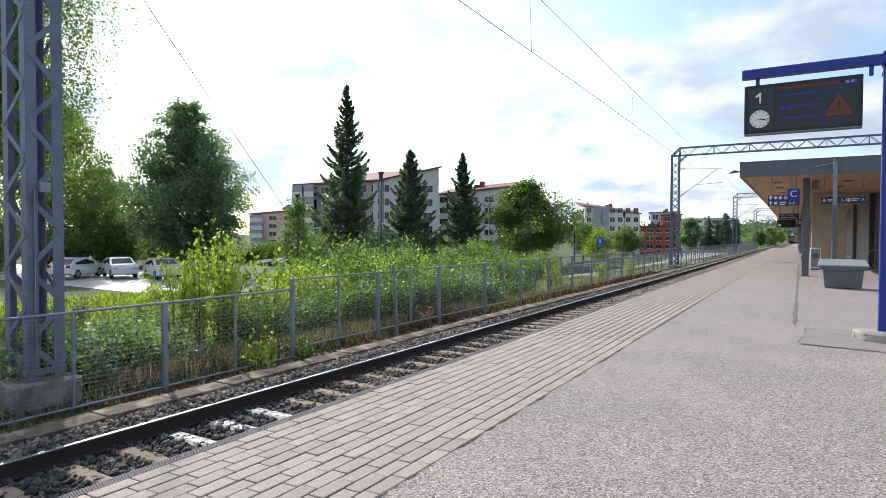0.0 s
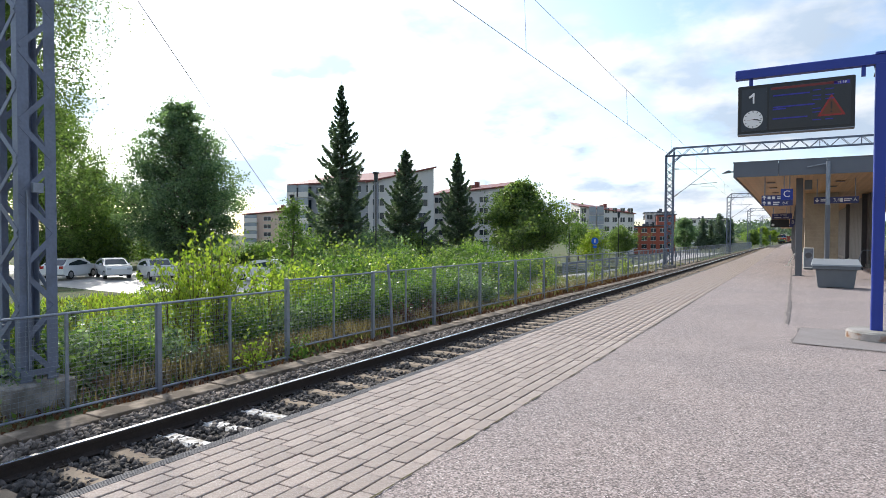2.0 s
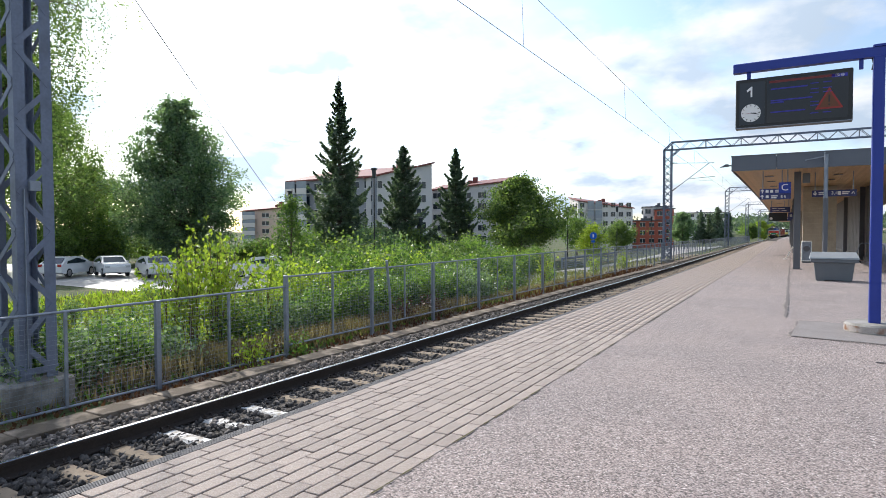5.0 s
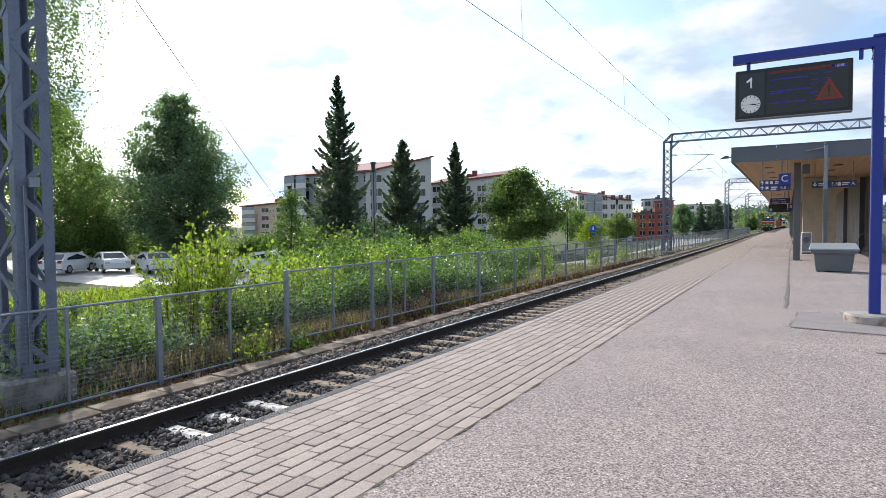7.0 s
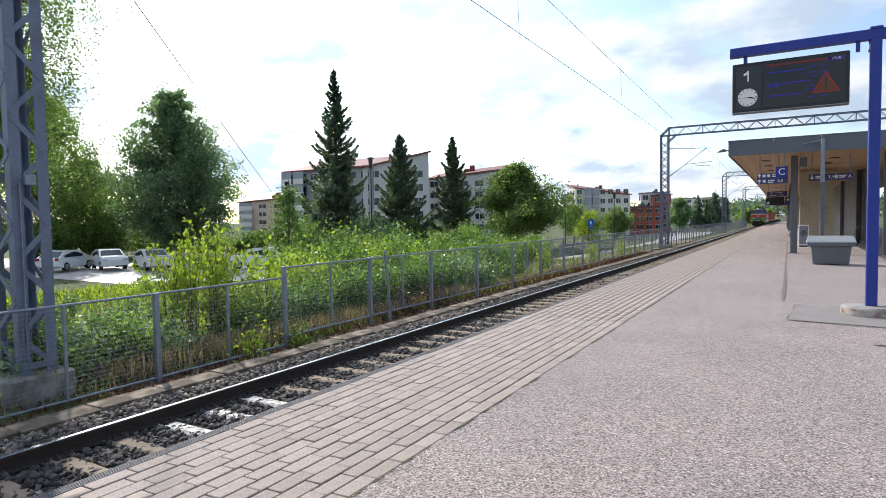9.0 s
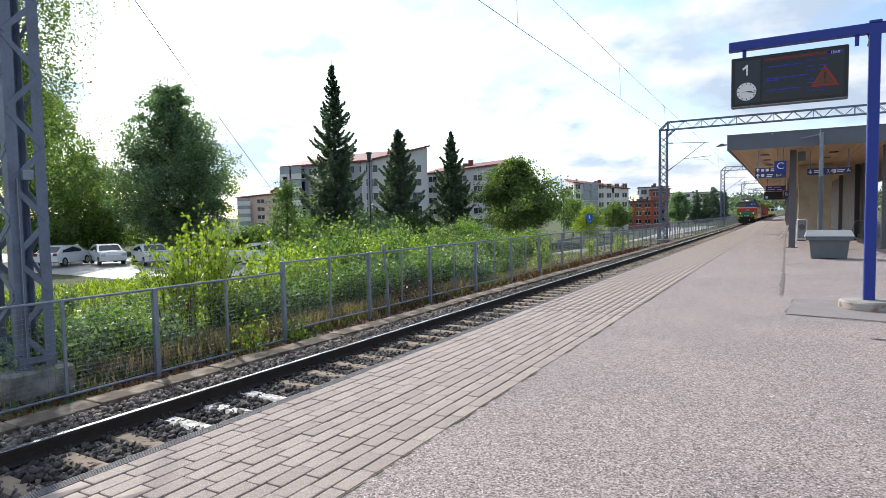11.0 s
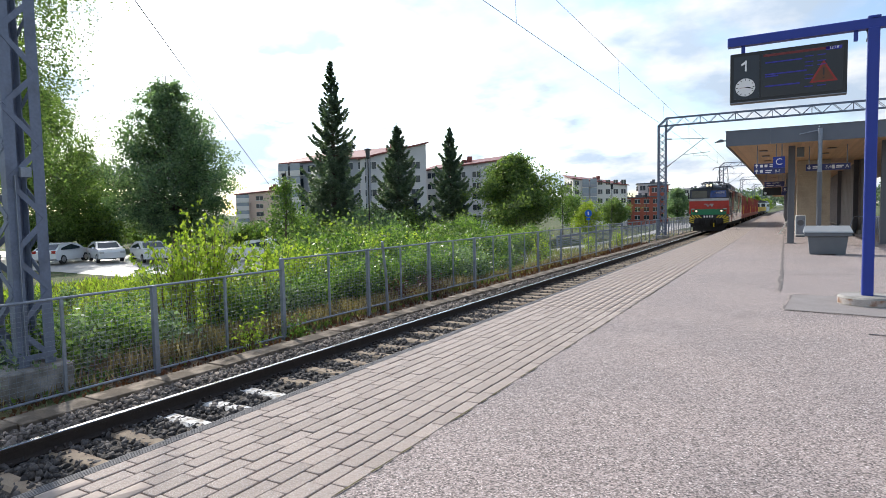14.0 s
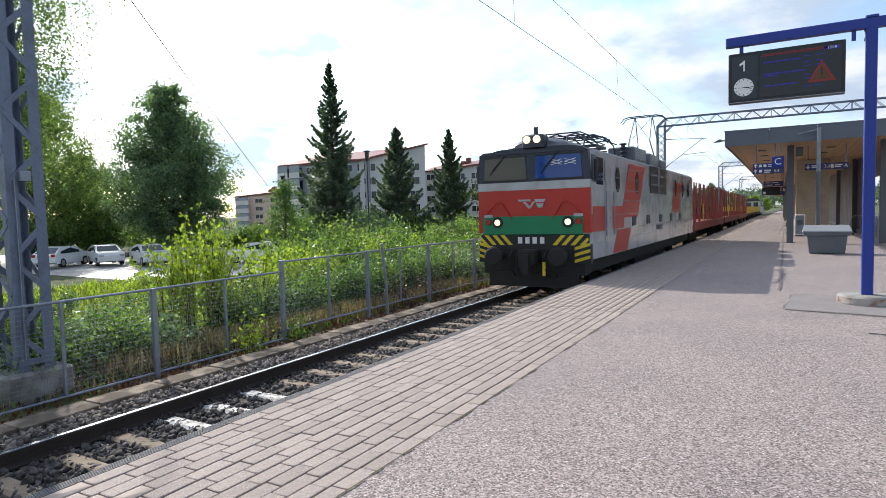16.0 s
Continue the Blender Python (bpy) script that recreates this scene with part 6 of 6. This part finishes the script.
# ---- plants ----
def spruce(x, y, base, h, r, seed, count=120):
    """A straight stem with tiers of boughs that sag and lift at the tip, each a flat spray of hanging twigs."""
    rng = np.random.default_rng(seed)
    t = thing("spruce", "dark narrow spruce with drooping boughs", "tree", pose(x, y, base), "spruces")
    part("trunk", Shape().tube([(0, 0, 0), (0.05, 0, h * 0.5), (0, 0, h), (0.02, 0, h * 1.035)], [0.022 * h * 0.7, 0.011 * h, 0.02, 0.008], 8), BARK, t)
    twigs, spots, ways = Shape(), [], []
    for i in range(count):
        f = (i + rng.random()) / count
        f = f ** 1.12
        z = h * (0.05 + 0.95 * f)
        reach = r * (min(1.0, 1.18 * (1 - f)) ** 0.92 + 0.035) * rng.uniform(0.62, 1.26)
        if rng.random() < 0.15:
            reach *= 0.6
        a = i * 2.4 + rng.normal(0, 0.4)
        ca, sa = math.cos(a), math.sin(a)
        droop = 0.34 * (1 - f) + 0.02
        lift = 0.30 + 0.35 * f

        def sag(q):
            return -reach * droop * np.sin(q * 2.2) + lift * reach * q * q
        pts = [(ca * reach * q, sa * reach * q, z + float(sag(q))) for q in (0, 0.35, 0.7, 1.0)]
        twigs.tube(pts, [0.03, 0.022, 0.013, 0.005], 4)
        n = int(55 + 300 * reach / r)
        q = rng.uniform(0.10, 1.0, n) ** 0.75
        wide = reach * 0.34 * np.minimum(1.0, 1.9 * (1.04 - q))
        side = rng.uniform(-1, 1, n) * wide
        hang = np.abs(rng.normal(0, 0.09, n)) * (0.5 + reach * 0.45) * (1.1 - 0.6 * q)
        px = ca * reach * q - sa * side
        py = sa * reach * q + ca * side
        pz = z + sag(q) - hang - 0.16 * np.abs(side)
        spots.append(np.stack([px, py, pz], 1))
        g = np.sign(side)
        ways.append(np.stack([ca * 0.9 - sa * g * 0.7, sa * 0.9 + ca * g * 0.7, -0.15 - 2.0 * hang], 1))
    part("bough", twigs, TWIG, t)
    part("needles", leaves_mesh("needles", np.concatenate(spots), 0.29 * (r / 2.5) ** 0.3, L_SPRUCE, rng, slim=0.30, along=np.concatenate(ways)), None, t)
    return t


def broadleaf(name, label, x, y, base, h, r, seed, leaf, leaf_size, limbs=34, per=420, low=0.12, trunk=BARK, hang=0.0, shape=0.8, trunk_r=None, spread=0.062, group="broadleaved trees", cone=False):
    """Tapered trunk, limbs that rise and fork, leaves in clumps round the outer twigs or along hanging ones."""
    rng = np.random.default_rng(seed)
    base = min(base, ground_z(x, y) + 0.1)
    t = thing(name, label, "tree", pose(x, y, base), group)
    tr = trunk_r or 0.016 * h
    bend = rng.normal(0, 0.02 * h, (2,))
    part("trunk", Shape().tube([(0, 0, -0.2), (bend[0] * 0.3, bend[1] * 0.3, h * 0.3), (bend[0], bend[1], h * 0.65), (bend[0], bend[1], h * 0.97)], [tr, tr * 0.75, tr * 0.4, 0.02], 9), trunk, t)
    wood, spots = Shape(), []
    for i in range(limbs):
        f = (i + rng.random()) / limbs
        if cone:
            f = f ** 1.35
        z0 = h * (low + (0.93 - low) * f)
        g = (z0 / h - low) / (1 - low)
        if cone:
            reach = r * (0.05 + 1.05 * (1 - g) ** 0.66 * min(1.0, 0.70 + 1.6 * g)) * rng.uniform(0.40, 1.08)
        else:
            reach = r * (0.2 + 0.8 * math.sin(math.pi * (0.15 + 0.85 * g) ** shape)) * rng.uniform(0.5, 1.25) * (1 - 0.5 * g ** 3)
        a = i * 2.4 + rng.normal(0, 0.5)
        d = np.array([math.cos(a), math.sin(a), 0.0])
        rise = (rng.uniform(0.15, 0.45) if cone else rng.uniform(0.25, 0.6)) * reach * (1 - 0.2 * g)
        p0 = np.array([bend[0] * z0 / h, bend[1] * z0 / h, z0 * 0.92])
        pts = [p0, p0 + d * reach * 0.4 + (0, 0, rise * 0.6), p0 + d * reach * 0.75 + (0, 0, rise), p0 + d * reach + (0, 0, rise * 0.9)]
        wood.tube(pts, [tr * 0.30, tr * 0.18, tr * 0.09, 0.010], 5)
        for k in range(10):
            q = rng.uniform(0.3, 1.0) ** 0.8
            c = p0 + d * reach * q + (0, 0, rise * min(1, q * 1.2))
            e = c + rng.normal(0, 1, 3) * (reach * 0.13 + 0.25) + (0, 0, 0.08 * reach)
            wood.tube([c, (c + e) / 2 + (0, 0, 0.05), e], [tr * 0.07, tr * 0.04, 0.005], 3)
            n = int(per / 10 * (0.35 + 1.15 * reach / r)) if cone else per // 10
            if hang:
                lines = 6
                drop = hang * rng.uniform(0.25, 1.0, lines)
                top = c + (e - c) * rng.uniform(0.1, 1.1, (lines, 1)) + rng.normal(0, 0.22, (lines, 3))
                sway = np.array([0.10, -0.04, 0]) + rng.normal(0, 0.07, (lines, 3)) * (1, 1, 0)
                which = rng.integers(0, lines, n)
                w = rng.random((n, 1)) ** 0.8
                pts_l = top[which] + w * drop[which][:, None] * (np.array([0, 0, -1.0]) + sway[which] * w) + rng.normal(0, 0.045 + leaf_size * 0.3, (n, 3))
            else:
                w = rng.random((n, 1)) ** 0.6
                size = 0.16 + reach * spread
                pts_l = c + (e - c) * w + rng.normal(0, 1, (n, 3)) * size * np.array([1, 1, 0.7])
            spots.append(pts_l)
    part("branchwork", wood, trunk if trunk is not BIRCH else TWIG, t)
    part("crown", leaves_mesh("crown", np.concatenate(spots), leaf_size, leaf, rng, droop=0.4, slim=0.75), None, t)
    return t


spruce(-38.4, 45.2, -1.6, 17.6, 3.3, 1, 230)
spruce(-34.6, 50.6, -1.6, 11.8, 3.1, 2, 180)
spruce(-30.0, 53.2, -1.5, 11.4, 2.5, 3, 180)

broadleaf("aspen", "tall dark green aspen with a dense conical crown", -47.4, 34.2, -1.6, 16.8, 6.0, 4, L_ASPEN, 0.19, limbs=190, per=430, low=0.08, spread=0.035, cone=True, trunk_r=0.22)
broadleaf("birch", "tall birch with long hanging twigs behind the mast", -29.6, 11.6, -1.6, 21.5, 5.0, 5, L_BIRCH, 0.115, limbs=110, per=1300, low=0.30, trunk=BIRCH, hang=3.4, shape=0.8, trunk_r=0.20)
broadleaf("birch", "leafy birch with drooping crown beside the car park", -56.5, 27.2, -1.6, 16.5, 6.0, 6, L_BIRCH, 0.15, limbs=120, per=620, low=0.06, shape=0.6, trunk=BIRCH, hang=1.5, trunk_r=0.14)
broadleaf("birch", "younger birch behind the white cars", -62.0, 34.0, -1.6, 11.0, 4.4, 7, L_BIRCH, 0.26, limbs=60, per=300, low=0.05, trunk=BIRCH, hang=0.9, trunk_r=0.12)
broadleaf("maple", "broad maple with yellow-green sunlit crown beside the street", -23.0, 53.5, -1.3, 8.7, 4.4, 8, L_MAPLE, 0.21, limbs=70, per=560, low=0.02, shape=0.5, spread=0.05)
broadleaf("young_tree", "small leafy tree before the white apartment block", -23.5, 72.0, -1.0, 4.8, 1.9, 9, L_BUSH, 0.18, limbs=26, per=260, low=0.15)
broadleaf("young_tree", "light green young tree near the road sign", -17.2, 57.0, -1.0, 3.6, 1.4, 10, L_LIME, 0.15, limbs=20, per=220, low=0.1)
broadleaf("young_tree", "round green tree before the brick building", -22.0, 86.0, -0.9, 4.2, 2.4, 11, L_MAPLE, 0.2, limbs=30, per=260, low=0.1)
broadleaf("young_tree", "grey-green birch beyond the portal mast", -23.6, 150, -1.5, 8.6, 2.9, 12, L_ASPEN, 0.32, limbs=40, per=240, low=0.1)
for i, (x, y, h, r) in enumerate(((-28.4, 215, 12.2, 2.6), (-25.5, 218, 11.0, 2.3), (-23.0, 214, 12.6, 2.5), (-20.4, 217, 10.6, 2.4))):
    broadleaf("poplar", "dark slender poplar in a row beside the railway", x, y, -2.0, h, r, 30 + i, L_SPRUCE, 0.36, limbs=44, per=200, low=0.04, cone=True, group="row of poplars")
for i, (x, y, h, r) in enumerate(((-15.0, 250, 6.5, 3.4), (-12.8, 265, 8.0, 2.6), (-14.2, 300, 7.5, 4.0), (-18.5, 290, 6.0, 4.0), (-11.5, 320, 7.0, 3.0))):
    broadleaf("roadside_tree", "pale green tree beside the railway in the distance", x, y, -2.4, h, r, 40 + i, L_LIME if i in (1, 4) else L_BIRCH, 0.45, limbs=30, per=180, low=0.06)


broadleaf("young_tree", "slim young tree beside a street lamp", -28.5, 28.6, -1.6, 6.2, 1.1, 21, L_BUSH, 0.13, limbs=30, per=150, low=0.1)


def bush(x, y, h, r, seed, leaf, size, count=2200, label="dense green shrub behind the fence", stems=9, up=0.0):
    rng = np.random.default_rng(seed)
    base = ground_z(x, y)
    t = thing("shrub", label, "shrub", pose(x, y, base - 0.02), "shrubs behind the fence")
    s, spots = Shape(), []
    for i in range(stems):
        a = rng.uniform(0, 2 * math.pi)
        reach = r * rng.uniform(0.15, 1.0)
        hh = h * rng.uniform(0.55, 1.05) * (1 - 0.25 * reach / r)
        e = np.array([math.cos(a) * reach, math.sin(a) * reach, hh])
        m = np.array([math.cos(a) * reach * 0.35, math.sin(a) * reach * 0.35, hh * 0.55])
        s.tube([(0.08 * math.cos(a), 0.08 * math.sin(a), 0), m, e], [0.014, 0.010, 0.003], 4)
        n = count // stems
        w = rng.random(n) ** 0.7
        w = np.clip(w, 0.12, 1)[:, None]
        c = np.where(w < 0.5, m * w * 2, m + (e - m) * (w - 0.5) * 2)
        spots.append(c + rng.normal(0, 1, (n, 3)) * ((0.10 + 0.16 * r) if not up else 0.065) * np.array([1, 1, 0.8]))
    p = np.concatenate(spots)
    p[:, 2] = np.maximum(p[:, 2], 0.05)
    part("branchwork", s, TWIG, t)
    part("leaves", leaves_mesh("leaves", p, size, leaf, rng, slim=0.62, along=np.tile((0, 0, up), (len(p), 1)) if up else None), None, t)


rs = random.Random(7)
# undergrowth right behind the fence
for i in range(34):
    y = 4.3 + i * 0.52 + rs.uniform(-0.2, 0.2)
    x = -9.85 - rs.uniform(0, 1.1) - 0.02 * y
    if 6.9 < y < 10.4 and rs.random() < 0.86:
        continue
    bush(x, y, rs.uniform(0.9, 1.25) if y < 9 else rs.uniform(1.1, 1.65), rs.uniform(0.6, 0.85), 100 + i, rs.choice((L_BUSH, L_BUSH, L_PALE, L_BUSH) if y > 8 else (L_PALE, L_BUSH)), 0.088 if y < 14 else 0.105, 2000)
# the thicket behind it
for i in range(40):
    y = 6.5 + i * 0.60 + rs.uniform(-0.4, 0.4)
    x = -11.6 - rs.uniform(0, 1.6) - 0.05 * y
    if y < -0.93 * x or (y < 15 and rs.random() < 0.65):
        continue
    bush(x, y, rs.uniform(1.7, 2.5), rs.uniform(0.8, 1.2), 200 + i, rs.choice((L_BUSH, L_BUSH, L_LIME, L_BUSH)), 0.13, 1900, "tall green hedge shrub beside the railway", 13)
for i in range(30):
    y = 12 + i * 1.05 + rs.uniform(-0.4, 0.4)
    x = -15.2 - rs.uniform(0, 3.0) - 0.11 * y
    if y < -0.95 * x:
        continue
    bush(x, y, rs.uniform(2.3, 3.1), rs.uniform(1.2, 1.7), 400 + i, rs.choice((L_BUSH, L_BUSH, L_MAPLE)), 0.17, 1900, "broad green shrub at the back of the thicket", 13)
# scattered shrubs round the spruces and the car park's far side
for i in range(34):
    y = 30 + i * 1.0 + rs.uniform(-2, 2)
    x = -27 - rs.uniform(0, 16) - 0.22 * (y - 30)
    if y < -1.02 * x:
        continue
    bush(x, y, rs.uniform(2.2, 4.2), rs.uniform(1.6, 2.6), 500 + i, rs.choice((L_BUSH, L_MAPLE, L_ASPEN)), 0.24, 1500, "leafy shrub below the spruces", 12)
for i in range(14):
    x = -57 - rs.uniform(0, 8) + i * 0.3
    y = 17 + i * 1.5
    bush(x, y, rs.uniform(3.5, 7.5), rs.uniform(2.0, 3.2), 600 + i, rs.choice((L_BIRCH, L_MAPLE, L_ASPEN)), 0.30, 1700, "tall leafy thicket behind the car park", 14)
for i in range(30):
    x = -33 - i * 1.5
    bush(x, 43 + rs.uniform(0, 2.0), rs.uniform(1.6, 2.6), rs.uniform(1.3, 1.9), 700 + i, rs.choice((L_BUSH, L_MAPLE)), 0.22, 1100, "leafy shrub at the far side of the car park", 11)
for i, (x, y) in enumerate(((-10.6, 23.0), (-10.3, 26.5), (-11.3, 30.0), (-10.5, 35.5), (-11.8, 27.5), (-10.2, 41.0))):
    bush(x, y, (1.0, 1.9, 0.9, 1.4, 0.8, 1.2)[i], 0.45, 750 + i, L_LIME if i % 2 else L_BUSH, 0.11, 420, "small self-sown shrub on the gravel verge", 7)
for i in range(22):
    y = 24 + i * 1.0 + rs.uniform(-0.4, 0.4)
    x = -(0.50 - 0.0072 * (y - 24)) * y - rs.uniform(0.3, 2.2)
    bush(x, y, rs.uniform(1.5, 2.2), rs.uniform(1.0, 1.5), 800 + i, rs.choice((L_BUSH, L_LIME, L_BUSH)), 0.15, 1700, "rounded green hedge shrub beside the street", 13)
# leafy weeds between the fence and the car park
for i in range(46):
    y = rs.uniform(4.5, 19.5)
    x = -12.5 - rs.uniform(0, 1) ** 0.8 * (8 + 0.35 * y)
    bush(x, y, rs.uniform(0.5, 1.15), rs.uniform(0.35, 0.7), 900 + i, rs.choice((L_LIME, L_PALE, L_BUSH, L_LIME)), 0.10, 700, "leafy weed in the rough grass before the car park", 9)
# sallow saplings with long upright leaves
for i, (x, y, h) in enumerate(((-11.3, 7.9, 2.7), (-11.0, 8.2, 3.1), (-11.3, 9.0, 3.5), (-11.9, 8.9, 3.0), (-10.9, 8.7, 2.6), (-12.6, 12.9, 2.7), (-12.4, 14.2, 2.6), (-11.4, 9.5, 2.9), (-12.9, 16.5, 2.7), (-11.0, 10.2, 2.4), (-13.6, 18.8, 2.7))):
    bush(x, y, h, 0.85, 300 + i, L_LIME, 0.115, 620, "bright lime-green sallow sapling behind the fence", 13, 0.7)


def tufts(name, label, leaf, x0, x1, y0, y1, count, height, seed, slim=0.10):
    rng = np.random.default_rng(seed)
    xs, ys = rng.uniform(x0, x1, count), rng.uniform(y0, y1, count)
    p = np.stack([xs, ys, np.array([ground_z(a, b) for a, b in zip(xs, ys)]) + height * 0.42], 1)
    me = leaves_mesh(name, p, height, leaf, rng, slim=slim, along=np.tile((0, 0, 1.6), (count, 1)))
    tagged(new(name, me), label, "grass", kind="stuff")


tufts("dry_stalks", "dry brown stalks and litter along the fence", L_DRY, -10.8, -8.95, 3, 34, 5000, 0.22, 50)
tufts("rusty_weeds", "rust-red dead weeds at the fence foot", L_RUST, -9.6, -8.75, 20, 44, 800, 0.24, 51, 0.2)
tufts("verge_grass", "uneven green and yellow verge grass", L_GRASS, -26, -12.4, 2, 40, 30000, 0.42, 52, 0.07)
tufts("low_weeds", "low green weeds at the fence foot", L_BUSH, -9.6, -8.95, 3, 30, 450, 0.14, 53, 0.6)


bush(-8.72, 7.75, 0.75, 0.28, 770, L_LIME, 0.075, 260, "small weed growing through the fence foot", 6)
bush(-8.78, 9.05, 0.55, 0.25, 771, L_BUSH, 0.07, 220, "small weed growing through the fence foot", 6)
bush(-9.3, 13.6, 0.8, 0.35, 772, L_RUST, 0.08, 320, "rust-brown withered weed behind the fence", 7)
bush(-9.3, 15.0, 0.7, 0.35, 773, L_RUST, 0.08, 320, "rust-brown withered weed behind the fence", 7)
tufts("leaf_litter", "brown and rust-red leaf litter along the fence foot", L_RUST, -9.5, -8.4, 2, 40, 3200, 0.09, 58, 0.6)
tufts("withered_undergrowth", "withered brown undergrowth below the shrubs", L_DRY, -11.2, -9.1, 5.5, 18, 5200, 0.45, 57, 0.07)
tufts("sparse_grass", "sparse dry grass on the gravel verge", L_GRASS, -12.6, -9.3, 2, 60, 5000, 0.26, 56, 0.08)
tufts("tall_weeds", "tall yellow-green weeds before the car park", L_GRASS, -31, -11.5, 6, 20.5, 9000, 0.3, 54, 0.3)
tufts("yellow_weeds", "yellowing weeds before the car park", L_LIME, -31, -13, 8, 20.5, 3000, 0.5, 55, 0.16)


def far_woods():
    """Wooded rise behind the town: one uneven sheet of many clumps."""
    rng = np.random.default_rng(60)
    spots = []
    for i in range(900):
        x = rng.uniform(-560, 260)
        y = rng.uniform(700, 980)
        top = 3 + 5 * (0.5 + 0.5 * math.sin(x * 0.011 + 1.2)) + (y - 700) * 0.035
        n = 46
        p = rng.normal(0, 1, (n, 3)) * np.array([5, 5, 4])
        p[:, 0] += x
        p[:, 1] += y
        p[:, 2] += top * rng.uniform(0.55, 1.0)
        spots.append(p)
    me = leaves_mesh("distant_woods", np.concatenate(spots), 3.4, L_SPRUCE, rng, slim=0.8)
    tagged(new("distant_woods", me), "hazy green wooded rise on the horizon", "woods", kind="stuff")


far_woods()

# ---- pavers ----
def make_pavers():
    length, width = 0.302, (PAVE_X - EDGE_X - 0.10) / 12
    rng = random.Random(4)
    kinds = [Shape().soft_box(0.0062, width - 0.0062, 0.005, length - 0.005, -0.05, 0.0, 0.0045).mesh("paver", PAVER) for _ in range(2)]
    joined = []
    fine = Shape().soft_box(0.0072, width - 0.0072, 0.007, length - 0.007, -0.03, 0.0, 0.004)
    bv = np.array(fine.v)
    quads = [q for q in fine.f if len(q) == 4]
    vs, fs, k = [], [], 0
    for row in range(12):
        shift = (row % 2) * length / 2 + 0.06 * math.sin(row * 2.1)
        for i in range(-39, 420):
            x, y = EDGE_X + 0.10 + row * width, i * length + shift
            lift = rng.uniform(-0.003, 0.003)
            off = line_offset(y)
            x, lift = x + off.x, lift + off.z
            if 2.0 < y < 9.55:
                part("paver", kinds[i % 2], None, PAVING, "", pose(x, y, lift, rng.uniform(-0.4, 0.4), rng.uniform(-0.5, 0.5), 0))
            else:
                vs.append(bv + (x, y, lift))
                fs += [[a + k for a in q] for q in quads]
                k += len(bv)
                top = 24 * (k // 24) - 24
                fs += [[top + 16, top + 17, top + 18, top + 19], [top + 16, top + 19, top + 20, top + 23], [top + 20, top + 21, top + 22, top + 23]]
    me = raw_mesh("distant_pavers", np.concatenate(vs), fs, PAVER_FAR)
    ob = new("distant_pavers", me)
    ob.parent = PAVING
    tagged(ob, "concrete pavers farther along the platform", kind="stuff")


make_pavers()

motions()
